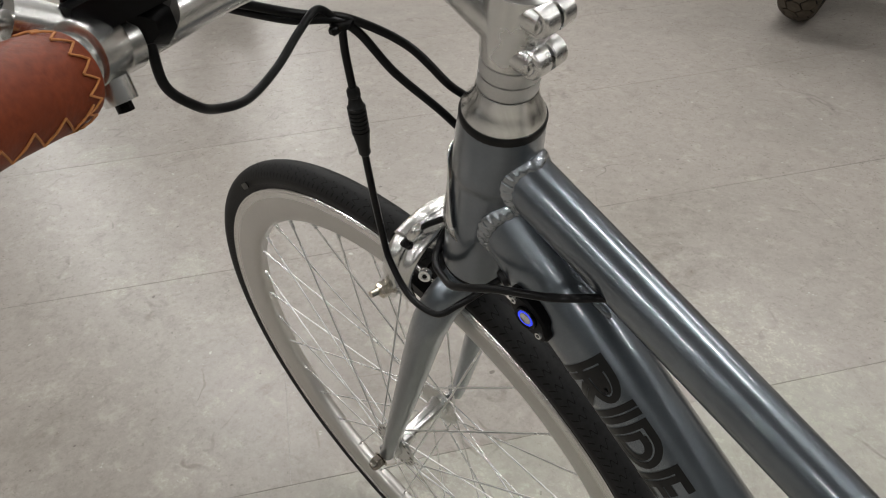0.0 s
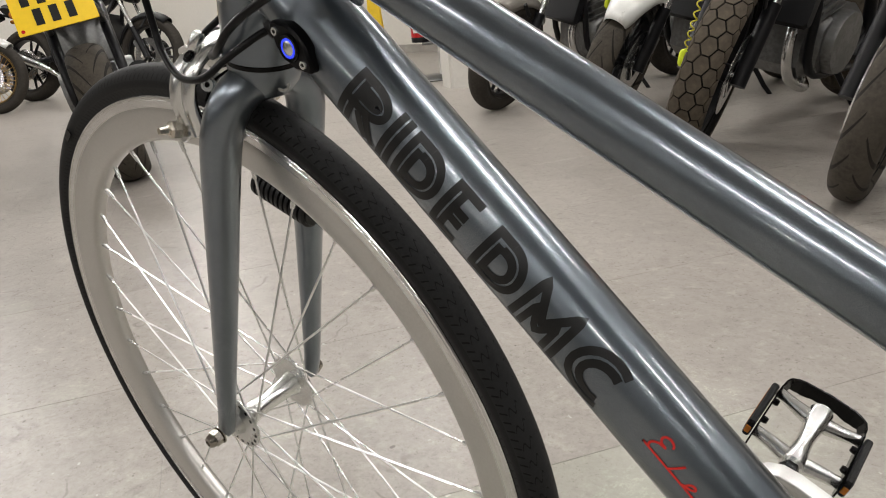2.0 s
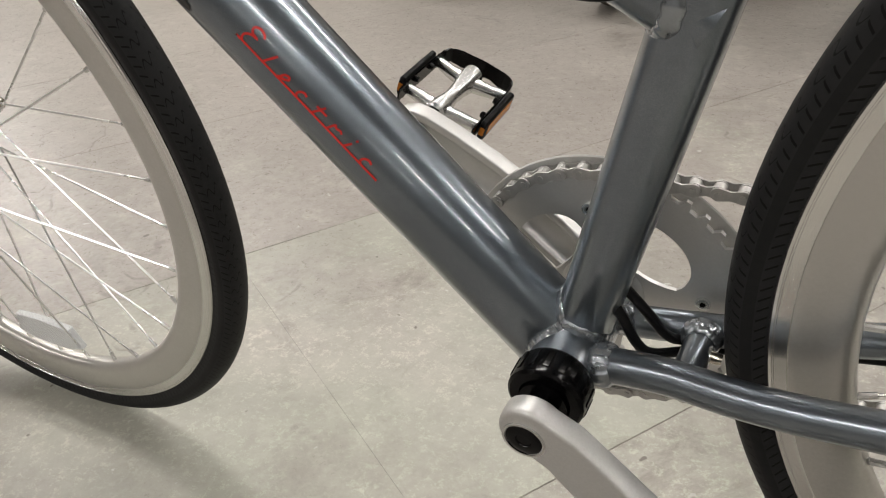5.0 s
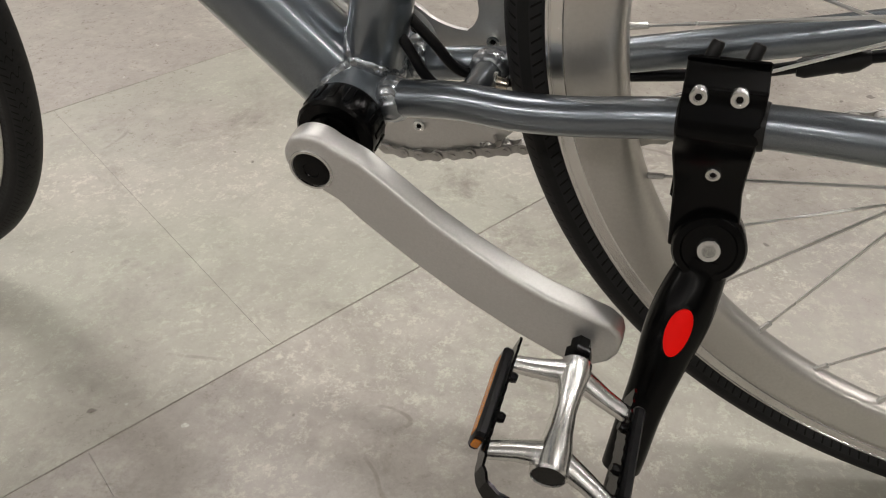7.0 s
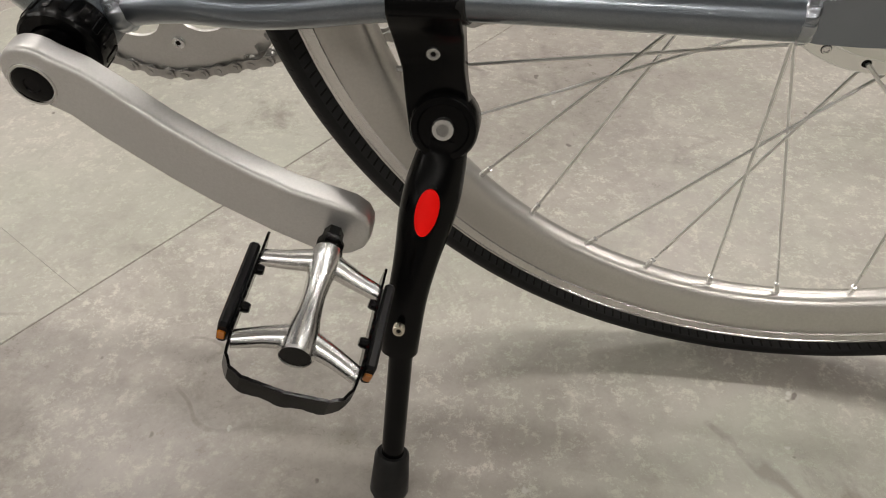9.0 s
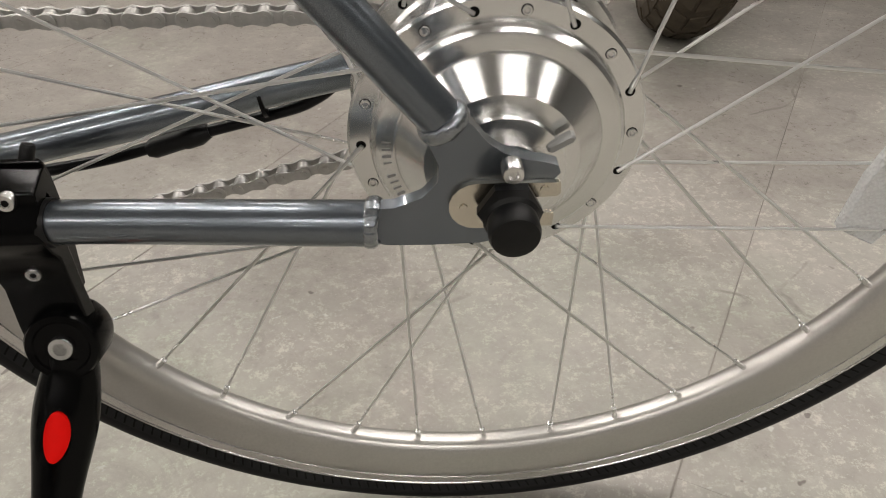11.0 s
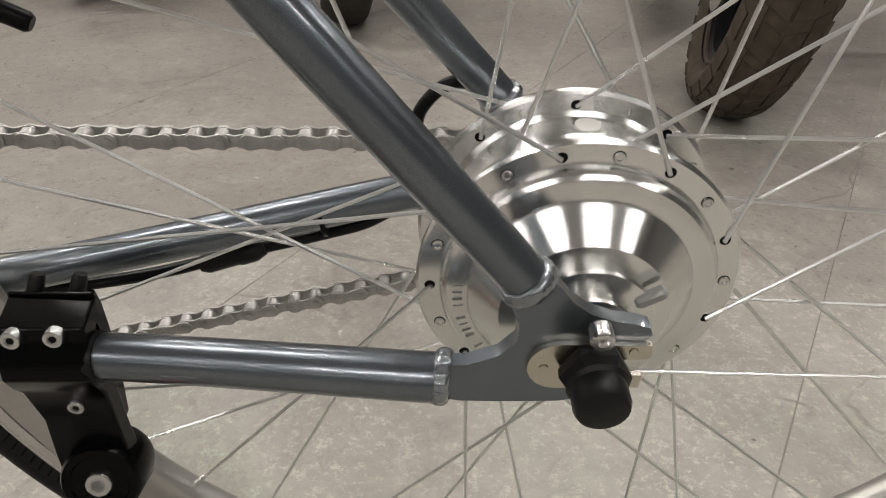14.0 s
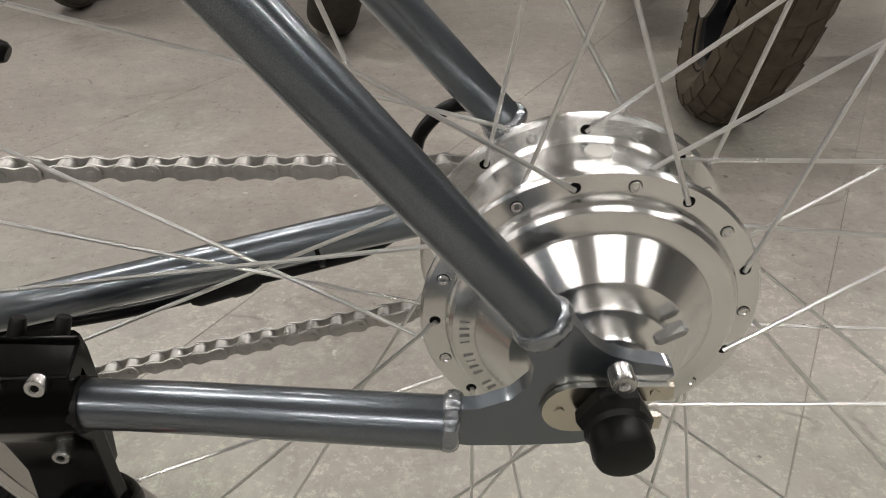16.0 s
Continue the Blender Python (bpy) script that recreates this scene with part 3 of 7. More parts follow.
def build_frame():
    s = Shape()
    m = aim(HEAD_LOW, HEAD_TOP)
    L = (HEAD_TOP - HEAD_LOW).length
    s.lathe([(0.018, -0.001)] + [(head_r(k / 50), L * k / 50) for k in range(0, 51)] + [(0.020, L + 0.001)], m, 48)
    part("head_tube", s, PAINT, bicycle)
    dd = DT1 - DT0
    part("down_tube", Shape().tube([DT0, DT0 + dd * 0.045, DT0 + dd * 0.10, DT0 + dd * 0.16, DT0 + dd * 0.5, DT1], [0.0215, 0.0232, 0.0252, DT_R, DT_R, DT_R], 48), PAINT, bicycle)
    tube_part("top_tube", (-0.825, 0, 0.7740), (-0.350, 0, 0.4850), 0.0172, seg=40, rows=4)
    st = Vector((0.0356, 0, 0.1313)).normalized()
    tube_part("seat_tube", BB, BB + st * 0.52, 0.0172, seg=36, rows=3)
    # bottom bracket shell
    part("bottom_bracket_shell", Shape().lathe([(0.0165, -0.034), (0.0205, -0.034), (0.0205, 0.034), (0.0165, 0.034)], Matrix.Translation(BB), 36), PAINT, bicycle)
    left = [(-0.405, -0.021, 0.291), (-0.380, -0.0225, 0.2965), (-0.352, -0.0235, 0.2995), (-0.3187, -0.026, 0.2994), (-0.285, -0.029, 0.3035), (-0.2393, -0.0335, 0.3125), (-0.1905, -0.039, 0.318), (-0.0598, -0.0625, 0.3305)]
    part("chain_stay", Shape().tube(smooth(left), 0.0102, 22), PAINT, bicycle)
    right = [(-0.405, 0.021, 0.289), (-0.360, 0.024, 0.2925), (-0.304, 0.030, 0.2971), (-0.19, 0.044, 0.3155), (-0.0805, 0.0605, 0.3324), (-0.06, 0.063, 0.333)]
    part("chain_stay", Shape().tube(smooth(right), 0.0098, 22), PAINT, bicycle)
    for y0, y1 in ((-0.0615, -0.026), (0.0615, 0.026)):
        a, b = Vector((-0.0275, y0, 0.3778)), Vector((-0.326, y1, 0.736))
        if y0 > 0:
            a = Vector((-0.0275, y0, 0.3850))
        part("seat_stay", Shape().tube([a, a.lerp(b, 0.4), b], [0.0091, 0.0096, 0.0085], 22), PAINT, bicycle)
    # bridge between the chain stays, with its bolt
    part("chain_stay_bridge", Shape().tube([(-0.345, -0.022, 0.300), (-0.345, 0.024, 0.294)], 0.0085, 18), PAINT, bicycle)
    b = part("bridge_bolt", Shape().lathe([(0.0032, -0.004), (0.0036, 0.0), (0.0036, 0.006), (0.0028, 0.009), (0.0018, 0.009)], aim((-0.340, 0.002, 0.297), (-0.31, 0.002, 0.293)), 14), NICKEL, bicycle, "small plated bolt")
    part("washer", Shape().lathe([(0.0036, -0.001), (0.0062, -0.001), (0.0062, 0.0006), (0.0036, 0.0006)], aim((-0.338, 0.002, 0.2965), (-0.31, 0.002, 0.293)), 16), ZINC, b)
    # welds
    dw = (DT1 - DT0).normalized()
    weld(bicycle, DT0 + dw * 0.017, dw, 0.0236, lambda d: 0.019 - 0.0115 * abs(d.y) / 1.0 * 1.0 - 0.012 * (d.dot(STEER)), 0.0046, 0.0034)
    tw = Vector((0.475, 0, -0.2933)).normalized()
    weld(bicycle, Vector((-0.825, 0, 0.7737)) + tw * 0.016, tw, 0.0176, lambda d: 0.010 - 0.009 * abs(d.y) - 0.009 * d.dot(STEER), 0.0044, 0.0032)
    weld(bicycle, Vector((-0.350, 0, 0.4850)) - tw * 0.014, tw, 0.0180, lambda d: -0.010 + 0.008 * abs(d.y) - 0.006 * d.dot(st), 0.0046, 0.0030, 0.07)
    # seams where the seat tube meets the down tube and the shell, and where the down tube meets the shell
    front = Vector((-st.z, 0, st.x))
    over = Vector((-dw.z, 0, dw.x))  # square to the down tube, on the side of the seat tube
    over = over if over.dot(st) > 0 else -over
    lift = (BB - DT1).dot(over)

    def seat_seam(d):
        c, y = d.dot(front), d.y
        on_tube = (math.sqrt(DT_R ** 2 - (0.0172 * y) ** 2) - lift - 0.0172 * c * front.dot(over)) / st.dot(over)
        return max(on_tube if c > -0.3 else 0.0, math.sqrt(0.0205 ** 2 - (0.0172 * c) ** 2))

    weld(bicycle, BB, st, 0.0172, seat_seam, 0.0042, 0.0034, 0.24)
    for y in (-1, 1):
        pts, outs = [], []
        for k in range(240):
            a = radians(75 + 200 * k / 239)
            out = Vector((math.cos(a), 0, math.sin(a)))
            p = BB + out * 0.0205
            q = (p - DT1).dot(over)
            if abs(q) < DT_R * 0.97:
                pts.append(p + Vector((0, y * math.sqrt(DT_R ** 2 - q * q), 0)))
                outs.append((out + Vector((0, y * 0.6, 0))).normalized())
        weld_run(bicycle, pts, outs, False, 0.0042, 0.0042, 0.26)
    for y in (-1, 1):
        weld(bicycle, (-0.389, 0.0218 * y, 0.2945), (1, 0, 0.2), 0.0106, lambda d: 0.0, 0.0042, 0.0040)
    weld(bicycle, (-0.345, 0.016, 0.2955), (0, 1, -0.1), 0.0094, lambda d: 0.0, 0.0038, 0.0040)
    for y, zs in ((-0.0618, 0.3305), (0.0628, 0.333)):
        weld(bicycle, (-0.0585, y, zs), (1, -0.15 * (1 if y < 0 else -1), 0.08), 0.0102, lambda d: 0.0010 * d.z, 0.0036, 0.0021)
    for y, zs in ((-0.0617, 0.3795), (0.0617, 0.3868)):
        weld(bicycle, (-0.029, y, zs), (0.64, 0, -0.77), 0.0097, lambda d: 0.0010 * d.x, 0.0036, 0.0021)
    # drop-outs: flat plates with a concave front edge and a slot open to the rear
    out = [(-0.062, 0.3218), (-0.052, 0.3195), (-0.034, 0.3188), (-0.012, 0.3190), (-0.002, 0.3215), (0.004, 0.3270), (0.006, 0.3325), (-0.004, 0.3335), (-0.012, 0.3335), (-0.0195, 0.3395),
           (-0.0195, 0.3465), (-0.012, 0.3505), (0.002, 0.3515), (0.0165, 0.3520), (0.0190, 0.3555), (0.0178, 0.3590), (0.0120, 0.3610), (0.0040, 0.3625), (-0.0050, 0.3660), (-0.0120, 0.3715),
           (-0.0175, 0.3790), (-0.0240, 0.3850), (-0.0340, 0.3780), (-0.0345, 0.3700), (-0.0308, 0.3610), (-0.0312, 0.3525), (-0.0375, 0.3448), (-0.0490, 0.3400), (-0.0620, 0.3395)]
    tri = [(0, 1, 2, 9, 28), (28, 9, 10, 27), (2, 3, 4, 5, 6, 7, 8, 9), (27, 10, 11, 26), (26, 11, 25), (25, 11, 12, 18, 24), (12, 13, 14, 15, 16, 17, 18), (24, 18, 19, 23), (23, 19, 20, 22), (22, 20, 21)]
    for y, t in ((-0.0615, 1), (0.0615, 2)):
        n = len(out)
        verts = [(x, y + s, z) for s in (-0.0032, 0.0032) for x, z in out]
        faces = [f for f in tri] + [tuple(n + k for k in reversed(f)) for f in tri] + [(k, n + k, n + (k + 1) % n, (k + 1) % n) for k in range(n)]
        part("dropout", Shape().add(verts, faces), PAINT, bicycle)


DISH = 0.0067  # the motor sits off the plane of the rim


def wheel(name, motor, phase):
    """A wheel round its own origin, axle along y: a deep rim with tyre, hub and 36 spokes."""
    rim = Shape()
    half = [(0.3010, 0.01150), (0.3002, 0.01175), (0.296, 0.0117), (0.287, 0.0112), (0.2790, 0.0102), (0.2745, 0.0086), (0.2720, 0.0068), (0.2704, 0.0040)]
    body = [(r, -y) for r, y in half] + [(0.2700, 0.0)] + half[::-1]
    rim.lathe(body + [(0.302, 0.0), body[0]], None, 160)
    w = part(name, rim, RIM, bicycle, "deep silver rim with machined brake tracks")
    for s in (-1, 1):
        part("brake_track", Shape().lathe([(0.3010, 0.0085 * s), (0.3010, 0.01150 * s), (0.3016, 0.01205 * s), (0.3076, 0.01205 * s), (0.3080, 0.01165 * s), (0.3086, 0.01165 * s), (0.3090, 0.0122 * s), (0.3104, 0.0120 * s), (0.3112, 0.0110 * s), (0.3106, 0.0092 * s), (0.3010, 0.0085 * s)], None, 160), TRACK, w)
    t = Shape()
    cr, cw, r0 = 0.0133, 0.0137, 0.3214
    tp = [(r0 - 0.0112, -0.0098)] + [(r0 + cr * math.sin(radians(a)), -cw * math.cos(radians(a))) for a in range(-30, 211, 12)] + [(r0 - 0.0112, 0.0098)]
    t.lathe(tp + [tp[0]], None, 160)
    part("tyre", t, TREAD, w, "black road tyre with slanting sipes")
    if motor:
        near = [(0.0180, -0.0508), (0.0187, -0.0500), (0.0187, -0.0448), (0.0268, -0.0445), (0.0277, -0.0437), (0.0277, -0.0386), (0.0344, -0.0383), (0.0352, -0.0376),
                (0.0466, -0.0264), (0.0470, -0.0256), (0.0478, -0.0253), (0.0540, -0.0250), (0.0556, -0.0245), (0.0572, -0.0231), (0.0582, -0.0212), (0.0585, -0.0196), (0.0582, -0.0190), (0.0582, -0.0182), (0.0674, -0.0180), (0.0686, -0.0170), (0.0686, -0.0150), (0.0674, -0.0140),
                (0.0600, -0.0138), (0.0582, -0.0122)]
        hp = [(0.0062, -0.0655), (0.0102, -0.0655), (0.0105, -0.0645), (0.0105, -0.0579)] + [(r, y - DISH) for r, y in near]
        hp += [(0.0580, 0.0145), (0.0600, 0.0163), (0.0672, 0.0166), (0.0688, 0.0176), (0.0688, 0.0200), (0.0675, 0.0212), (0.0560, 0.0255), (0.0500, 0.0300), (0.0330, 0.0340), (0.0062, 0.0345)]
        hub = part("hub_motor", Shape().lathe(hp, None, 96), ALU, w, "turned aluminium rear hub motor", angle=16)
        # Black discs put the shade of the spoke holes into colour; black rings edge heads.
        for k in range(36):
            a = radians(phase + 10 * k + (40, 40, -40, -40)[k % 4])
            y, q = ((-0.0181 - DISH, -1), (0.0213, 1))[k % 2]
            c = Vector((0.0625 * math.cos(a), y, 0.0625 * math.sin(a)))
            if k % 4 < 2:
                part("spoke_head", Shape().lathe([(1e-5, 0.0006), (0.0010, 0.0006), (0.0014, 0.0011), (0.0021, 0.0010), (0.0024, 0.0002), (0.0024, -0.0005)], aim(c, c + Vector((0, q, 0))), 14), STEEL, hub)
                part("spoke_seat", Shape().lathe([(0.0023, 0.0002), (0.0026, 0.0002), (0.0027, -0.0004)], aim(c, c + Vector((0, q, 0))), 14), GLOSS, hub)
            else:
                part("spoke_hole", Shape().lathe([(1e-5, 0.0002), (0.0022, 0.0002), (0.0026, -0.0003)], aim(c, c + Vector((0, q, 0))), 12), GLOSS, hub)
            if k % 2:
                c = Vector((0.0625 * math.cos(a), 0.0165, 0.0625 * math.sin(a)))
                if k % 4 == 3:
                    part("spoke_head", Shape().lathe([(1e-5, 0.0006), (0.0010, 0.0006), (0.0014, 0.0011), (0.0021, 0.0010), (0.0024, 0.0002), (0.0024, -0.0005)], aim(c, c - Vector((0, 1, 0))), 14), STEEL, hub)
                else:
                    part("spoke_hole", Shape().lathe([(1e-5, 0.0002), (0.0022, 0.0002), (0.0026, -0.0003)], aim(c, c - Vector((0, 1, 0))), 12), GLOSS, hub)
        part("engraving", bars_on_hub(), ENGRAVED, hub, "row of engraved marks")
        part("sticker", Shape().lathe([(1e-5, 0.0006), (0.0055, 0.0006), (0.0055, -0.0010)], aim((0.002, 0.007, 0.0579), (0.002, 0.007, 0.09)), 20), PAPER, hub, "small round white sticker")
        # a solid bar of duller metal stands for the shade in the key notch
        part("key_slot", Shape().box(0.013, 0.006, 0.0032, Matrix.Translation((0.0235, -0.0440 - DISH, 0.0150)) @ Matrix.Rotation(radians(-32), 4, "Y"), 0.001), ENGRAVED, hub)
        va = Matrix.Rotation(-radians(154.5), 4, "Y")
        vs = part("valve_stem", Shape().tube([va @ Vector((0.2710, 0, 0)), va @ Vector((0.2400, 0, 0))], 0.0030, 12), NICKEL, w, "tyre valve with a black cap")
        part("valve_cap", Shape().tube([va @ Vector((0.2510, 0, 0)), va @ Vector((0.2500, 0, 0)), va @ Vector((0.2345, 0, 0)), va @ Vector((0.2330, 0, 0))], [0.0036, 0.0042, 0.0040, 0.0030], 12), BLACK, vs)
        fw = Shape()
        teeth = 17
        o = []
        for k in range(teeth):
            a = 2 * math.pi * k / teeth
            for da, rr in ((-0.10, 0.0330), (-0.05, 0.0372), (0.05, 0.0372), (0.10, 0.0330)):
                o.append(((rr) * math.cos(a + da), rr * math.sin(a + da)))
        fw.plate(o, 0.0022, Matrix.Translation((0, 0.040, 0)))
        fw.lathe([(0.024, 0.033), (0.026, 0.0345), (0.026, 0.044), (0.018, 0.045), (0.010, 0.047)], None, 32)
        part("freewheel", fw, CHAIN, w, "steel single freewheel sprocket")
        fr, fy = 0.0620, (-0.0160 - DISH, 0.0189)
        off = 40
    else:
        hp = [(0.0045, -0.046), (0.0095, -0.046), (0.011, -0.040), (0.0118, -0.0370), (0.0282, -0.0360), (0.0288, -0.0345), (0.0282, -0.0330), (0.0135, -0.0320), (0.0105, -0.0230), (0.0092, 0.0), (0.0105, 0.0230), (0.0135, 0.0320), (0.0282, 0.0330), (0.0288, 0.0345), (0.0282, 0.0360), (0.0118, 0.0370), (0.011, 0.040), (0.0095, 0.046), (0.0045, 0.046)]
        hub = part("hub", Shape().lathe(hp, None, 48), POLISHED, w, "bright metal front hub with drilled flanges")
        # the dark of each flange hole is a flat black disc
        for k in range(18):
            a = radians(phase + 20 * k)
            for y, s in ((-0.0362, -1), (0.0362, 1)):
                part("spoke_hole", Shape().lathe([(1e-5, 0.0001), (0.0021, 0.0001), (0.0024, -0.0004)], aim((0.0245 * math.cos(a), y, 0.0245 * math.sin(a)), (0.0245 * math.cos(a), y + s * 0.01, 0.0245 * math.sin(a))), 8), GLOSS, hub)
        part("axle", Shape().lathe([(0.0045, -0.068), (0.0045, 0.068)], None, 14), ZINC, w)
        for s in (-1, 1):
            nut = [(0.0078 * math.cos(radians(60 * k)), 0.0078 * math.sin(radians(60 * k))) for k in range(6)]
            part("axle_nut", Shape().plate(nut, 0.008, Matrix.Translation((0, 0.0615 * s, 0)), 0.001), AXLENUT, w, "dark plated axle nut")
            part("nut_dome", Shape().lathe([(0.0066, 0.0650 * s), (0.0064, 0.0680 * s), (0.0050, 0.0705 * s), (0.0030, 0.0712 * s), (0.0026, 0.0695 * s), (1e-5, 0.0695 * s)], None, 24), AXLENUT, w)
            part("washer", Shape().lathe([(0.0045, 0.0565 * s), (0.0088, 0.0565 * s), (0.0088, 0.0578 * s), (0.0045, 0.0578 * s)], None, 20), AXLENUT, w)
        fr, fy = 0.0245, (-0.0345, 0.0345)
        off = 60
    # spokes: pairs lean the same way, near and far flange in turn
    kinds = {}
    for k in range(36):
        sign = (1, 1, -1, -1)[k % 4] if motor else (1, -1, -1, 1)[k % 4]
        side = k % 2
        key = (sign, side)
        ang = radians(phase + (10 * k if motor else -10 * k))
        if key not in kinds:
            y = fy[side] + (0.0030 * (sign if side == 0 else -sign) if motor else 0.0)
            dh = radians(off * sign)
            hole = Vector((fr * math.cos(dh), y, fr * math.sin(dh)))
            tip = Vector((0.2704, 0.0, 0.0))
            inner = hole.lerp(tip, 0.958)
            sh = Shape().tube([hole, hole.lerp(tip, 0.5), inner], 0.00098, 7)
            sh.tube([inner, hole.lerp(tip, 0.957), tip.lerp(hole, -0.004)], [0.0012, 0.0019, 0.0021], 8)
            kinds[key] = (part("spoke", sh, SPOKE, w, at=Matrix.Rotation(-ang, 4, "Y"))).data
        else:
            part("spoke", kinds[key], SPOKE, w, at=Matrix.Rotation(-ang, 4, "Y"))
    return w


def bars_on_hub():
    """Unreadable engraved marks, set as short strokes round the dome of the hub."""
    s = Shape()
    for k in range(13):
        if k in (4, 9):
            continue
        a = radians(176 + 4.1 * k)
        m = Matrix.Rotation(-a, 4, "Y") @ Matrix.Translation((0.0510, -0.0253 - DISH, 0))
        s.box(0.0040, 0.0003, 0.0007 + 0.0004 * (k % 3), m)
    return s


def reflector(w, deg, size, label, inward=0.0):
    s = Shape()
    o = [(0.225, -size * 0.42), (0.250, -size * 0.5), (0.257, -size * 0.3), (0.259, 0), (0.257, size * 0.3), (0.250, size * 0.5), (0.225, size * 0.42), (0.221, 0)]
    o = [(x - inward, z) for x, z in o]
    s.plate(o, 0.008, None, 0.0015)
    part("spoke_reflector", s, CLEAR, w, label, at=Matrix.Rotation(-radians(deg), 4, "Y"))


build_frame()
rear = wheel("rear_wheel", True, -118.05)
rear.matrix_basis = Matrix.Translation((0, 0.0050, 0.3418)) @ Matrix.Rotation(radians(-1.31), 4, "Z") @ Matrix.Rotation(radians(-1.08), 4, "X")
reflector(rear, -12, 0.085, "clear plastic spoke reflector", 0.013)
front = wheel("front_wheel", False, 39.25)
front.matrix_basis = Matrix.Translation((-1.0140, -0.0030, 0.3380)) @ Matrix.Rotation(radians(1.55), 4, "Z")
reflector(front, -91, 0.10, "clear plastic spoke reflector")


def build_rear_axle():
    part("axle", Shape().lathe([(0.0060, -0.088), (0.0060, 0.088)], Matrix.Translation((0, 0, 0.34)), 18), ZINC, bicycle)
    for s in (-1, 1):
        y = -0.0662 * -s
        # plated torque washer: a rounded plate with a slot, and two rivets
        bend = [(-0.0150 + 0.0118 * math.cos(radians(a)), 0.3415 + 0.0118 * math.sin(radians(a))) for a in range(90, 271, 20)]
        o = [bend[-1], (0.0175, 0.3297), (0.0178, 0.3350), (0.0175, 0.3365), (-0.0080, 0.3372), (-0.0105, 0.3410), (-0.0080, 0.3450), (0.0180, 0.3455), (0.0195, 0.3470), (0.0190, 0.3525)] + bend[:-1]
        tri = [(0, 1, 2, 3, 4, 5), (5, 6, 7, 8, 9, 10), (5,) + tuple(range(10, len(o))) + (0,)]
        n = len(o)
        verts = [(x, y + d, z) for d in (-0.0012, 0.0012) for x, z in o]
        faces = tri + [tuple(n + k for k in reversed(f)) for f in tri] + [(k, n + k, n + (k + 1) % n, (k + 1) % n) for k in range(n)]
        p = part("torque_washer", Shape().add(verts, faces), NICKEL, bicycle, "plated torque washer on the axle")
        for x, z in ((-0.0205, 0.3412), (0.0125, 0.3495)):
            part("rivet", Shape().lathe([(1e-5, 0.0006), (0.0017, 0.0006), (0.0019, -0.0002)], aim((x, y + 0.0012 * s, z), (x, y + 0.01 * s, z)), 12), NICKEL, p)
        # rubber nut cap: a hexagon skirt under a rounded cap
        c = Vector((-0.0020, y, 0.3425))
        cap = Shape()
        hexo = [(0.0118, 0.0010), (0.0134, 0.0030), (0.0138, 0.0075), (0.0118, 0.0115), (0.0104, 0.0132), (0.0107, 0.0150), (0.0107, 0.0212), (0.0098, 0.0234), (0.0070, 0.0244), (1e-5, 0.0246)]
        cap.lathe(hexo[:4], aim(c, c + Vector((0, s, 0))), 6)
        cap.lathe(hexo[3:], aim(c, c + Vector((0, s, 0))), 24)
        part("axle_nut_cap", cap, RUBBER, bicycle, "black rubber axle nut cap", angle=25)
        b0 = Vector((-0.0025, y + 0.003 * s, 0.3635))
        sb = Shape().lathe([(0.0016, 0.0062), (0.0022, 0.0074), (0.0040, 0.0074), (0.0044, 0.0066), (0.0044, 0.0), (0.0025, -0.002)], aim(b0, b0 + Vector((0, s, 0))), 20)
        sb.lathe([(1e-5, 0.004), (0.0023, 0.004)], aim(b0, b0 + Vector((0, s, 0))), 6)
        part("adjuster_bolt", sb, STEEL, bicycle, "steel socket-head bolt")


build_rear_axle()


def crank_outline(length):
    """The outer face of a crank arm: a round boss that runs into a broad, slightly bowed arm with a square, rounded end."""
    k = length / 0.1625
    o = []
    for q in range(17):
        a = radians(70 + 220 * q / 16)
        o.append((0.0170 * math.cos(a), 0.0170 * math.sin(a) + 0.0045))
    o += [(0.0191 * k, -0.0122), (0.035 * k, -0.0168), (0.055 * k, -0.0197), (0.075 * k, -0.0214), (0.100 * k, -0.0219), (0.133 * k, -0.0211), (0.157 * k, -0.0207)]
    o += [(0.1680 * k, -0.0190), (0.1764 * k, -0.0130), (0.1808 * k, -0.0050), (0.1812 * k, 0.0035), (0.1788 * k, 0.0118), (0.1740 * k, 0.0178), (0.1665 * k, 0.0205)]
    o += [(0.155 * k, 0.0196), (0.135 * k, 0.0160), (0.112 * k, 0.0143), (0.090 * k, 0.0136), (0.0656 * k, 0.0142), (0.0405 * k, 0.0177), (0.0216 * k, 0.0208)]
    return o


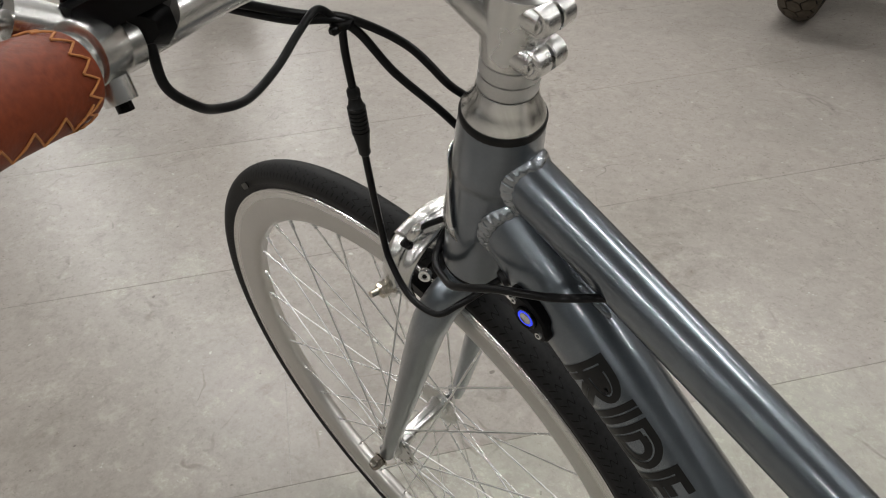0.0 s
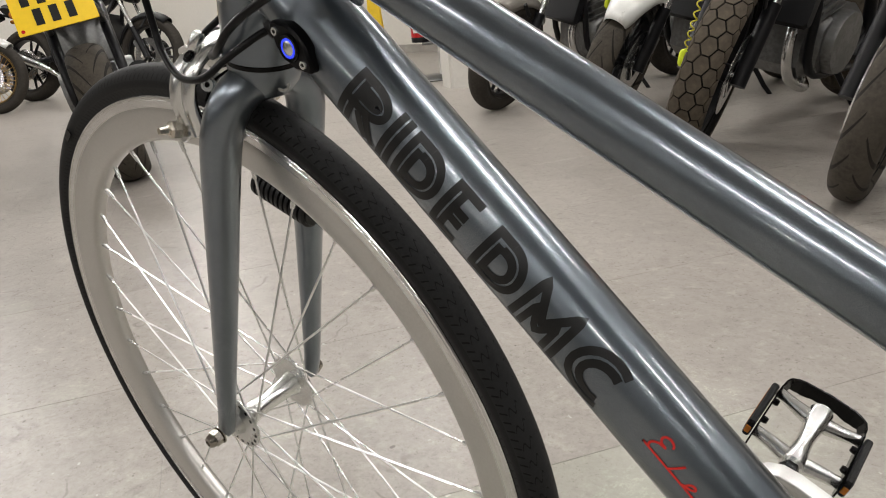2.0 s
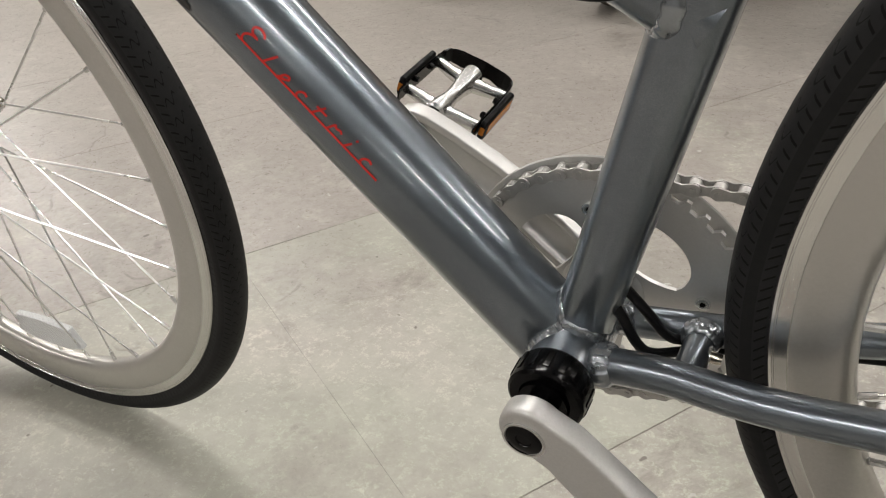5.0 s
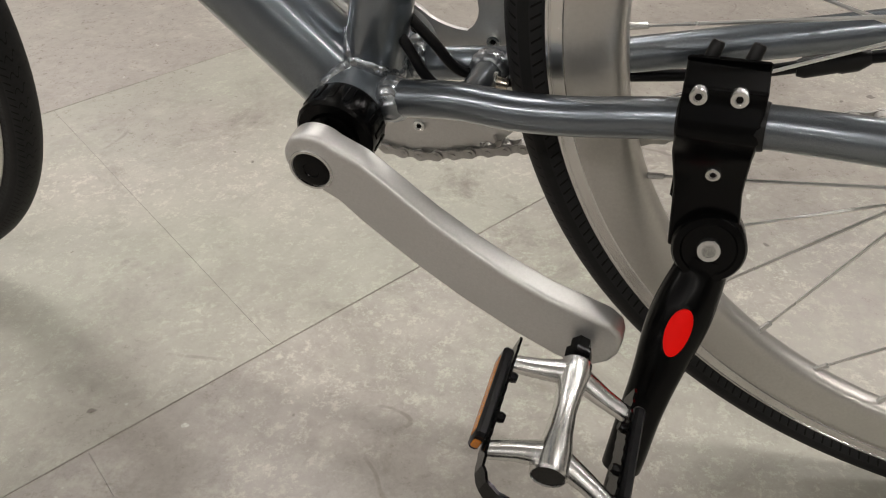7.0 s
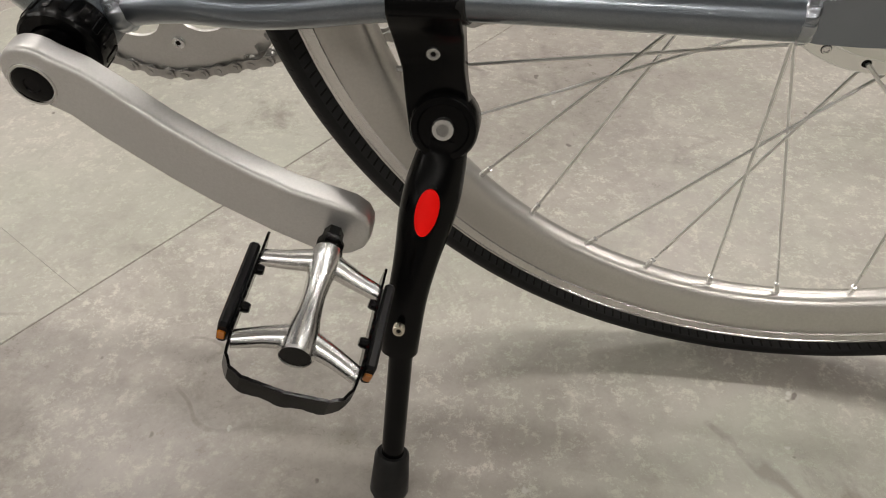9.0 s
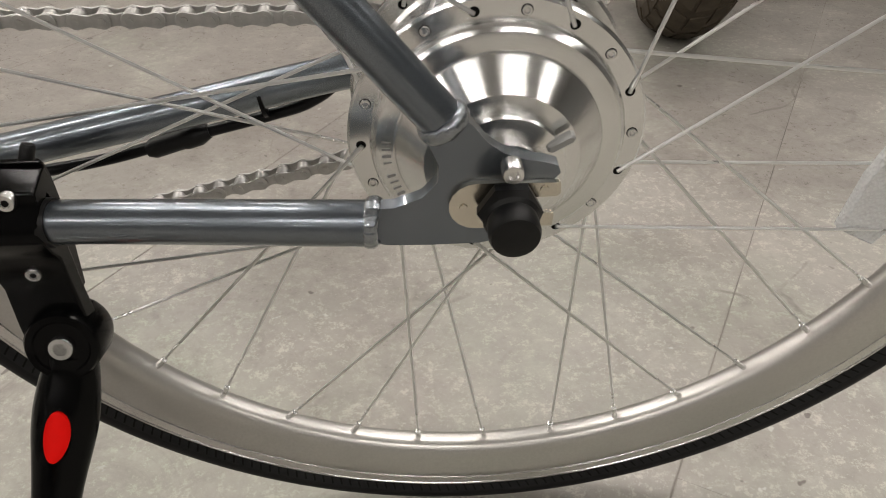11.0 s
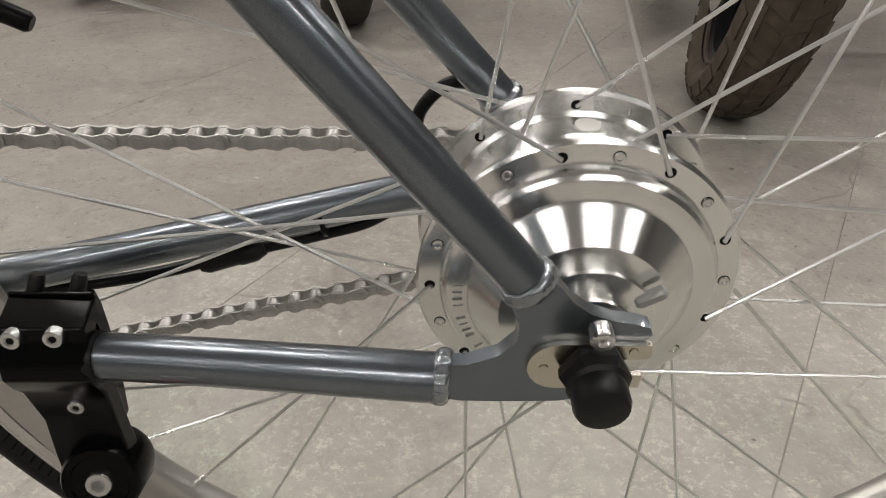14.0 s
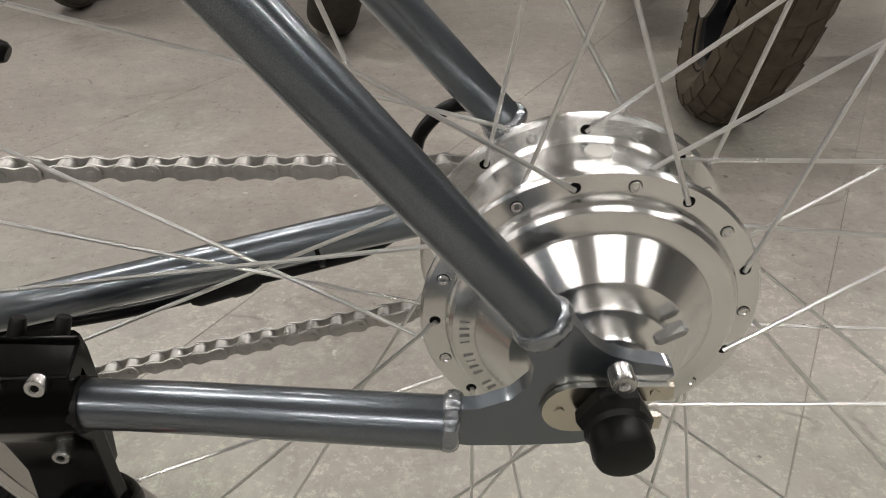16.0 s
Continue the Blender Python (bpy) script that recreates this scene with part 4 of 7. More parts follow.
def crank(side, tip, y0, y1):
    """A forged crank arm from the spindle out to the pedal, stepping outward."""
    d = Vector((tip[0] - BB.x, 0, tip[1] - BB.z))
    L = d.length
    o = crank_outline(L)
    n = len(o)
    ex = d.normalized()
    ez = Vector((-ex.z, 0, ex.x))
    verts = []
    layers = [(0.0, 0.0016), (0.0016, 0.0), (0.0108, 0.0), (0.0124, 0.0004), (0.0135, 0.0014), (0.0140, 0.0030)]
    if side > 0:
        # forged channel in the face that looks to the frame
        layers = [(0.0070, 0.0085), (0.0008, 0.0066), (0.0, 0.0052), (0.0, 0.0012), (0.0014, 0.0), (0.0118, 0.0), (0.0140, 0.0022)]
    for dy, inset in layers:
        for x, z in o:
            k = min(1, max(0, x / L))
            k = k * k * (3 - 2 * k)
            base = y0 + (y1 - y0) * k
            c = Vector((min(max(x, 0), L), 0))
            v = Vector((x, z)) - Vector((c.x, 0))
            v = v * (1 - inset / max(v.length, 1e-4))
            verts.append(BB + ex * (c.x + v.x) + ez * v.y + Vector((0, base + dy * side, 0)))
    last = len(layers) - 1
    faces = []
    for q in (0, last):
        seq = [q * n + (8 + k) % n for k in range(n)]
        i, j = 0, n - 1
        while j - i > 2:
            faces.append((seq[i], seq[i + 1], seq[j - 1], seq[j]))
            i, j = i + 1, j - 1
        if j - i == 2:
            faces.append((seq[i], seq[i + 1], seq[j]))
    for q in range(last):
        for k in range(n):
            k2 = (k + 1) % n
            faces.append((q * n + k, (q + 1) * n + k, (q + 1) * n + k2, q * n + k2))
    c = part("crank_arm", Shape().add(verts, faces), SATIN, bicycle, "satin silver crank arm", angle=60)
    c.modifiers.new("even", "WEIGHTED_NORMAL").weight = 100
    p = BB + Vector((0, y0 + 0.0141 * side, 0))
    cap = Shape().lathe([(1e-5, 0.0003), (0.0040, 0.0003), (0.0045, 0.0010), (0.0092, 0.0009), (0.0104, 0.0003), (0.0108, -0.002)], aim(p, p + Vector((0, side, 0))), 28)
    part("dust_cap", cap, GLOSS, c, "black dust cap with a hexagon socket")
    part("cap_ring", Shape().lathe([(0.0108, -0.001), (0.0108, 0.0008), (0.0122, 0.0008), (0.0126, -0.001)], aim(p, p + Vector((0, side, 0))), 28), POLISHED, c)
    return c


def pedal(side, centre, tilt):
    """A cage pedal: forged body with four arms, two serrated cages and a reflector on each."""
    m = Matrix.Translation(centre) @ Matrix.Rotation(radians(tilt), 4, "Y")
    if side > 0:
        m = m @ Matrix.Rotation(math.pi, 4, "Z")
    cage_m = m @ Matrix.Translation((0, -0.0222, -0.0018)) @ Matrix.Diagonal((0.715, 0.865, 0.88, 1))
    m = m @ Matrix.Translation((0, -0.0175, 0)) @ Matrix.Diagonal((0.755, 0.78, 0.88, 1))
    body = Shape().lathe([(0.0072, 0.002), (0.0105, -0.001), (0.0108, -0.010), (0.0086, -0.022), (0.0074, -0.036), (0.0086, -0.052), (0.0112, -0.066), (0.0116, -0.0795), (0.0104, -0.081), (0.0100, -0.0795), (1e-5, -0.0795)], m, 28)
    arms = []
    for x in (-1, 1):
        for y0, y1 in ((-0.009, -0.0105), (-0.068, -0.0665)):
            arms.append(Shape().tube([m @ Vector((0.006 * x, y0, 0)), (m @ Vector((0.024 * x, y1, 0))).lerp(cage_m @ Vector((0.024 * x, y1, 0)), 0.5), cage_m @ Vector((0.0425 * x, y1, 0.0))], [0.0062, 0.0050, 0.0043], 14))
    b = part("pedal", body, POLISHED, bicycle, "polished cage pedal with black cages")
    for q in arms:
        part("cage_arm", q, POLISHED, b)
    part("end_cap", Shape().lathe([(1e-5, -0.0800), (0.0098, -0.0800), (0.0100, -0.079)], m, 24), GLOSS, b)
    nut = Shape().lathe([(0.0085, 0.002), (0.0092, 0.003), (0.0092, 0.010), (0.0070, 0.011), (0.0070, 0.042)], m, 6)
    part("spindle_nut", nut, GLOSS, b)
    # cage: a toothed strip that runs round the outer end, the ends open to the crank
    path = [(-0.043, 0.004), (-0.043, -0.066), (-0.0415, -0.078), (-0.0365, -0.0850), (-0.028, -0.0885), (0.0, -0.0905), (0.028, -0.0885), (0.0365, -0.0850), (0.0415, -0.078), (0.043, -0.066), (0.043, 0.004)]
    fine = []
    for p, q in zip(path, path[1:]):
        seg = max(2, int((Vector(p) - Vector(q)).length / 0.0032))
        fine += [Vector(p).lerp(Vector(q), k / seg) for k in range(seg)]
    fine.append(Vector(path[-1]))
    verts, faces = [], []
    for i, p in enumerate(fine):
        a, c = fine[max(0, i - 1)], fine[min(len(fine) - 1, i + 1)]
        nrm = Vector(((c - a).y, -(c - a).x)).normalized()
        tooth = (0.0015 if abs(p.x) > 0.036 else 0.0005) if i % 2 else 0.0
        outer = 0.0018 if abs(p.x) < 0.034 else 0.0
        for off in (-0.0009, 0.0009):
            q = p + nrm * off
            verts.append(cage_m @ Vector((q.x, q.y, 0.0062 + tooth)))
            verts.append(cage_m @ Vector((q.x, q.y, -0.0062 - tooth - outer * (1 + 0.6 * math.cos(p.x * 260)))))
    for i in range(len(fine) - 1):
        k = 4 * i
        faces += [(k, k + 4, k + 5, k + 1), (k + 2, k + 3, k + 7, k + 6), (k, k + 2, k + 6, k + 4), (k + 1, k + 5, k + 7, k + 3)]
    faces += [(0, 1, 3, 2), (len(verts) - 4, len(verts) - 2, len(verts) - 1, len(verts) - 3)]
    part("cage", Shape().add(verts, faces), GLOSS, b, "black serrated steel cage", angle=20)
    for x in (-1, 1):
        part("reflector_block", Shape().box(0.0075, 0.058, 0.0185, cage_m @ Matrix.Translation((0.0485 * x, -0.036, 0)), 0.0018), BLACK, b)
        part("reflector", Shape().box(0.0014, 0.048, 0.0100, cage_m @ Matrix.Translation((0.0520 * x, -0.036, 0)), 0.0005), AMBER, b, "amber pedal reflector")
        for y in (-0.0655, -0.0065):
            part("reflector_end", Shape().box(0.0055, 0.0016, 0.0080, cage_m @ Matrix.Translation((0.0487 * x, y, 0)), 0.0008), AMBER, b)
        for y in (-0.022, -0.048):
            part("cage_tooth", Shape().lathe([(0.0030, 0.0), (0.0032, 0.003), (0.0024, 0.0055), (0.0012, 0.0055)], cage_m @ aim((0.0425 * x, y, 0.004), (0.030 * x, y, 0.005)), 10), GLOSS, b)
    return b


def build_drive():
    s = Shape().lathe([(0.0140, -0.0565), (0.0150, -0.0360), (0.0150, -0.0545), (0.0205, -0.0545), (0.0222, -0.0530), (0.0226, -0.0500), (0.0226, -0.0370), (0.0212, -0.0345), (0.0205, -0.0335)], Matrix.Translation(BB), 40)
    cup = part("bottom_bracket_cup", s, GLOSS, bicycle, "black bottom bracket cup with notches")
    for k in range(16):
        a = radians(22.5 * k)
        part("cup_rib", Shape().box(0.0010, 0.0125, 0.0040, Matrix.Translation(BB) @ Matrix.Rotation(-a, 4, "Y") @ Matrix.Translation((0.0226, -0.0435, 0)), 0.0006), GLOSS, cup)
    part("spindle", Shape().lathe([(0.0088, -0.066), (0.0088, 0.066)], Matrix.Translation(BB), 20), GLOSS, bicycle)
    part("bottom_bracket_cup", Shape().lathe([(0.0150, 0.0335), (0.0205, 0.0335), (0.0205, 0.040), (0.0150, 0.042)], Matrix.Translation(BB), 32), GLOSS, bicycle)
    crank(-1, (-0.2657, 0.2183), -0.0685, -0.0880)
    pedal(-1, (-0.2657, -0.0985, 0.2183), 21)
    crank(1, (-0.5585, 0.3605), 0.0570, 0.0770)
    pedal(1, (-0.5585, 0.0925, 0.3605), 24)
    # chainring: four wide windows, teeth and a plain guard ring outside
    ring_y = 0.045
    teeth = 44
    o = []
    for k in range(teeth):
        a = 2 * math.pi * k / teeth
        for da, rr in ((-0.042, 0.0858), (-0.018, 0.0905), (0.018, 0.0905), (0.042, 0.0858)):
            o.append((rr * math.cos(a + da), rr * math.sin(a + da)))
    # one plate: toothed rim, four arms and hub, with four rounded windows between the arms
    nn = len(o)
    arm0, arms = 97.0, 4
    rows, solid = [], []
    for x, z in o:
        a = math.degrees(math.atan2(z, x))
        t = ((a - arm0) % (360 / arms)) / (360 / arms) * 2 - 1
        t = max(-1.0, min(1.0, t / 0.80))
        h = 0.0178 * (1 - abs(t) ** 2.4) ** 0.62 if abs(t) < 1 else 0.0
        u = Vector((math.cos(radians(a)), math.sin(radians(a))))
        rows.append([u * 0.012, u * (0.0468 - h), u * (0.0468 + h), Vector((x, z))])
        solid.append(h == 0.0)
    verts, faces = [], []
    for y in (-0.0014, 0.0014):
        for row in rows:
            verts += [(BB.x + p.x, ring_y + y, BB.z + p.y) for p in row]
    far = 4 * nn
    for k in range(nn):
        p, q = 4 * k, 4 * ((k + 1) % nn)
        for b in (0, 1, 2):
            if b == 1 and not (solid[k] and solid[(k + 1) % nn]):
                faces += [(p + 1, q + 1, far + q + 1, far + p + 1), (p + 2, far + p + 2, far + q + 2, q + 2)]
                continue
            if b == 1:
                continue
            faces += [(p + b, p + b + 1, q + b + 1, q + b), (far + p + b, far + q + b, far + q + b + 1, far + p + b + 1)]
        faces.append((p + 3, far + p + 3, far + q + 3, q + 3))
    part("chainring", Shape().add(verts, faces), SATIN, bicycle, "grey toothed chainring with wide windows")
    part("chainring_boss", Shape().lathe([(0.012, ring_y - 0.003), (0.0245, ring_y - 0.003), (0.027, ring_y - 0.0016), (0.027, ring_y + 0.004), (0.012, ring_y + 0.006)], Matrix.Translation((BB.x, 0, BB.z)), 40), SATIN, bicycle)
    g = Shape().lathe([(0.0845, 0.0490), (0.0935, 0.0490), (0.0942, 0.0500), (0.0935, 0.0512), (0.0845, 0.0512), (0.0845, 0.0490)], Matrix.Translation((BB.x, 0, BB.z)), 96)
    part("chain_guard_ring", g, SATIN, bicycle, "silver chain guard ring")
    for k in range(arms):
        a = radians(90 * k + arm0)
        screw_head(bicycle, (BB.x + 0.062 * math.cos(a), ring_y - 0.0022, BB.z + 0.062 * math.sin(a)), (0, -1, 0), 0.0045, ZINC, "chainring bolt", "chainring_bolt")
    # the chain: inner and outer links by turns along its loop
    R, r = 0.0868, 0.0340
    c0, c1 = Vector((BB.x, BB.z)), Vector((0.0, 0.34))
    dv = c1 - c0
    D, th = dv.length, math.atan2(dv.y, dv.x)
    al = math.acos((R - r) / D)
    up, lo = th + al, th - al
    pts = [c0 + R * Vector((math.cos(up), math.sin(up))), c1 + r * Vector((math.cos(up), math.sin(up)))]

    def place(s):
        Lt = (pts[1] - pts[0]).length
        if s < Lt:
            return pts[0].lerp(pts[1], s / Lt)
        s -= Lt
        arc1 = (2 * al) * r
        if s < arc1:
            q = up - s / r
            return c1 + r * Vector((math.cos(q), math.sin(q)))
        s -= arc1
        p0, p1 = c1 + r * Vector((math.cos(lo), math.sin(lo))), c0 + R * Vector((math.cos(lo), math.sin(lo)))
        if s < Lt:
            q = p0.lerp(p1, s / Lt)
            q.y += 0.0025 * math.sin(math.pi * s / Lt)
            return q
        s -= Lt
        q = lo - s / R
        return c0 + R * Vector((math.cos(q), math.sin(q)))

    total = 2 * (pts[1] - pts[0]).length + 2 * al * r + (2 * math.pi - 2 * al) * R
    count = 2 * round(total / 0.0127 / 2)
    step = total / count

    def side_plate():
        o = []
        for k in range(9):
            q = radians(90 + 180 * k / 8)
            o.append((0.0042 * math.cos(q), 0.0042 * math.sin(q)))
        o.append((step / 2, -0.0029))
        for k in range(9):
            q = radians(-90 + 180 * k / 8)
            o.append((step + 0.0042 * math.cos(q), 0.0042 * math.sin(q)))
        o.append((step / 2, 0.0029))
        return o

    links = []
    for wide in (0.0030, 0.0043):
        s = Shape()
        for sgn in (-1, 1):
            s.plate(side_plate(), 0.0012, Matrix.Translation((0, wide * sgn, 0)), 0.0003)
        if wide < 0.004:
            for x in (0, step):
                s.lathe([(0.0039, -0.0024), (0.0039, 0.0024)], Matrix.Translation((x, 0, 0)), 12)
        else:
            for x in (0, step):
                s.lathe([(0.0019, -0.0056), (0.0019, 0.0056)], Matrix.Translation((x, 0, 0)), 10)
        links.append(s)
    loop_ob = None
    meshes = [None, None]
    for k in range(count):
        p, q = place(k * step), place(((k + 1) % count) * step)
        ang = math.atan2(q.y - p.y, q.x - p.x)
        m = Matrix.Translation((p.x, 0.045, p.y)) @ Matrix.Rotation(-ang, 4, "Y")
        if loop_ob is None:
            loop_ob = part("chain", links[0], CHAIN, bicycle, "grey steel roller chain", at=m)
            meshes[0] = loop_ob.data
            inv = m.inverted()
        else:
            src = meshes[k % 2] or links[k % 2]
            ob = part("chain_link", src, CHAIN, loop_ob, at=inv @ m)
            meshes[k % 2] = ob.data


build_drive()


def build_fork():
    for y in (-1, 1):
        p = [(-1.0105, 0.0525 * y, 0.3415), (-1.000, 0.0520 * y, 0.362), (-0.975, 0.0492 * y, 0.420), (-0.935, 0.0445 * y, 0.512), (-0.896, 0.0400 * y, 0.602), (-0.8815, 0.0375 * y, 0.632), (-0.8725, 0.0300 * y, 0.6500), (-0.8680, 0.0170 * y, 0.6590), (-0.8665, 0.0, 0.6610)]
        c = smooth(p, 5)
        rs = []
        for q in c:
            k = min(1, max(0, (q.z - 0.345) / 0.28))
            rs.append(0.0078 + 0.0068 * k)
        part("fork_blade", Shape().tube(c, rs, 26), PAINT, bicycle)
        part("fork_end", Shape().plate([(-1.0195, 0.337), (-1.0190, 0.3480), (-1.012, 0.356), (-0.999, 0.368), (-0.992, 0.362), (-0.999, 0.350), (-1.003, 0.338), (-1.011, 0.332)], 0.006, Matrix.Translation((0, 0.0520 * y, 0)), 0.001), PAINT, bicycle)
    part("fork_crown", Shape().lathe([(0.0165, -0.026), (0.0225, -0.018), (0.0258, -0.009), (0.0262, -0.0040), (0.0190, -0.001)], aim(HEAD_LOW, HEAD_TOP), 32), PAINT, bicycle)
    part("lower_headset_seal", Shape().lathe([(0.019, -0.0040), (0.0266, -0.0038), (0.0268, -0.0008), (0.020, 0.0)], aim(HEAD_LOW, HEAD_TOP), 36), GLOSS, bicycle, "black headset seal")
    hole = Vector((-0.8455, -0.004, 0.6555))
    part("brake_mount_eyelet", Shape().lathe([(0.0022, -0.002), (0.0024, 0.0010), (0.0046, 0.0010), (0.0050, -0.0006)], aim(hole, hole + Vector((0.85, -0.3, -0.15))), 16), STEEL, bicycle, "small metal eyelet in the fork crown")
    hold = Matrix.Translation((-0.945, 0.040, 0.548)) @ Matrix.Rotation(radians(21), 4, "Y")
    sleeve = part("ribbed_sleeve", Shape().lathe([(0.0112, -0.031), (0.0120, -0.030), (0.0120, 0.036), (0.0112, 0.037)], hold, 20, "X"), RUBBER, bicycle, "ribbed black rubber sleeve on the fork")
    rib = Shape().lathe([(0.0118, 0.0), (0.0146, 0.0008), (0.0146, 0.0044), (0.0118, 0.0052)], None, 20, "X")
    for k in range(11):
        rib = part("rib", rib, RUBBER, sleeve, at=hold @ Matrix.Translation((-0.030 + 0.006 * k, 0, 0))).data
    part("sensor_tab", Shape().box(0.009, 0.006, 0.014, Matrix.Translation((-0.8965, -0.0345, 0.588)), 0.0015), BLACK, bicycle)


build_fork()


def build_headset_and_bars():
    m = aim(HEAD_TOP, HEAD_TOP + STEER)
    part("headset_seal", Shape().lathe([(0.0225, -0.002), (0.0252, -0.0005), (0.0254, 0.0035), (0.0245, 0.0050), (0.0225, 0.0052)], m, 40), RUBBER, bicycle, "black rubber headset seal")
    part("headset_cone", Shape().lathe([(0.0240, 0.0046), (0.0240, 0.0062), (0.0205, 0.0125), (0.0182, 0.0180), (0.0172, 0.0225), (0.0168, 0.0232)], m, 48), ALU, bicycle, "polished conical headset cover")
    for k, (a, b) in enumerate(((0.0236, 0.0330), (0.0334, 0.0428))):
        part("headset_spacer", Shape().lathe([(0.0152, a), (0.0168, a + 0.0004), (0.0170, a + 0.001), (0.0170, b - 0.001), (0.0168, b - 0.0004), (0.0152, b)], m, 40), SATIN, bicycle, "plain silver spacer")
    # stem: clamp round the steerer, split at the rear, neck forward to the bar
    s = Shape().lathe([(0.0150, 0.0432), (0.0172, 0.0434), (0.0176, 0.0450), (0.0182, 0.0560), (0.0186, 0.0780), (0.0186, 0.0860), (0.0170, 0.0875), (0.0120, 0.0880)], m, 40)
    up = HEAD_TOP + STEER * 0.066
    bar = Vector((-0.893, -0.004, 0.909))
    s.tube([up + Vector((-0.004, 0, 0)), up.lerp(bar, 0.35), up.lerp(bar, 0.7), bar], [0.0182, 0.0165, 0.0155, 0.0170], 24, flat=1.0)
    s.lathe([(0.0165, -0.022), (0.0185, -0.020), (0.0185, 0.020), (0.0165, 0.022)], Matrix.Translation(bar), 32)
    stem = part("stem", s, POLISHED, bicycle, "polished silver handlebar stem")
    rear = Vector((0.96, 0, -0.29))
    for h in (0.0530, 0.0775):
        c = HEAD_TOP + STEER * h + rear * 0.0185
        for sgn in (-1, 1):
            lug = Shape().tube([c + Vector((0, 0.0011 * sgn, 0)), c + Vector((0, 0.0018 * sgn, 0)), c + Vector((0, 0.0100 * sgn, 0)), c + Vector((0, 0.0110 * sgn, 0))], [0.0078, 0.0084, 0.0082, 0.0072], 24)
            lug.tube([c - rear * 0.014 + Vector((0, 0.0058 * sgn, 0)), c + rear * 0.002 + Vector((0, 0.0058 * sgn, 0))], [0.0098, 0.0080], 18)
            part("clamp_lug", lug, POLISHED, stem)
        screw_head(stem, c + Vector((0, -0.0106, 0)), (0, -1, 0), 0.0050, STEEL)
    # swept handlebar, the left side in full
    left = [bar, (-0.8909, -0.0500, 0.9054), (-0.8718, -0.1027, 0.9143), (-0.8665, -0.1242, 0.9159), (-0.8574, -0.1518, 0.9176), (-0.8434, -0.1849, 0.9217), (-0.8114, -0.2369, 0.9331), (-0.7632, -0.3106, 0.9523)]
    right = [(p[0], -p[1], p[2]) for p in left[1:]]
    part("handlebar", Shape().tube(smooth(list(reversed(right)) + [tuple(p) for p in left], 6), 0.0111, 22), POLISHED, bicycle, "polished swept-back handlebar")
    for sgn in (1, -1):
        g0, g1 = Vector((-0.8357, -0.1981 * sgn, 0.9214)), Vector((-0.7585, -0.3172 * sgn, 0.9552))
        pts = [g0.lerp(g1, k / 12) for k in range(13)]
        grip = part("grip", Shape().tube(pts, [0.0166, 0.0176] + [0.0178 + 0.0004 * math.sin(k * 1.9) for k in range(2, 12)] + [0.0172], 36), LEATHER, bicycle, "brown leather handlebar grip with orange stitching")
        w = (g1 - g0).normalized()
        u = w.cross(Vector((0, 0, 1))).normalized()
        v = u.cross(w)
        sew = Shape()
        # zigzag lacing along the seam, and a second row round the inner end
        for k in range(17):
            a0, a1 = radians(-52 if k % 2 else -24), radians(-24 if k % 2 else -52)
            p = g0 + w * (0.008 + 0.0072 * k)
            q = g0 + w * (0.008 + 0.0072 * (k + 1))
            r = 0.0181
            pa = p + (u * -math.cos(a0) * sgn + v * math.sin(a0)) * r
            qa = q + (u * -math.cos(a1) * sgn + v * math.sin(a1)) * r
            sew.tube([pa, pa.lerp(qa, 0.5) + (u * -math.cos(radians(-38)) * sgn + v * math.sin(radians(-38))) * 0.0006, qa], 0.00046, 6)
        for k in range(30):
            a0, a1 = 2 * math.pi * k / 30, 2 * math.pi * (k + 1) / 30
            h0, h1 = (0.0025, 0.0095) if k % 2 else (0.0095, 0.0025)
            d0, d1 = u * math.cos(a0) + v * math.sin(a0), u * math.cos(a1) + v * math.sin(a1)
            r0, r1 = 0.0170 + 0.10 * h0, 0.0170 + 0.10 * h1
            sew.tube([g0 + w * h0 + d0 * r0, g0 + w * (h0 + h1) / 2 + (d0 + d1).normalized() * ((r0 + r1) / 2 + 0.0003), g0 + w * h1 + d1 * r1], 0.00046, 6)
        part("stitching", sew, THREAD, grip, "orange zigzag thread")
    # brake lever: clamp band with its bolt, body and curved blade
    c = Vector((-0.8444, -0.1836, 0.9228))
    w = (Vector((-0.8114, -0.2369, 0.9331)) - c).normalized()
    lever = part("brake_lever", Shape().lathe([(0.0112, -0.008), (0.0134, -0.0072), (0.0138, 0.0), (0.0134, 0.0072), (0.0112, 0.008)], aim(c, c + w), 28), POLISHED, bicycle, "polished brake lever with clamp")
    low = c + Vector((0.0050, 0.0010, -0.0110))
    part("clamp_ear", Shape().tube([low, low + Vector((0.0030, -0.0005, -0.0085))], [0.0072, 0.0066], 18), POLISHED, lever)
    part("clamp_bolt", Shape().tube([low + Vector((0.0030, -0.0005, -0.0085)), low + Vector((0.0040, -0.0008, -0.0120))], 0.0034, 12), GLOSS, lever)
    body = [(-0.8523, -0.1818, 0.9273), (-0.8536, -0.1923, 0.9350), (-0.8539, -0.2016, 0.9416)]
    part("lever_body", Shape().tube(smooth(body, 4), [0.0085] * 9, 18), POLISHED, lever)
    blade = [(-0.8562, -0.2021, 0.9392), (-0.8457, -0.2152, 0.9459), (-0.8270, -0.2426, 0.9537), (-0.8004, -0.2864, 0.9636), (-0.7752, -0.3303, 0.9701)]
    part("lever_blade", Shape().tube(smooth(blade, 5), 0.0068, 16, flat=0.7, side=(0, 0, 1)), POLISHED, lever)
    screw_head(lever, (-0.8455, -0.2078, 0.9522), (0.3, -0.2, 1), 0.0062, STEEL)
    # display with its bracket, on the bar inboard of the lever
    d = Vector((-0.8471, -0.1502, 0.9393))
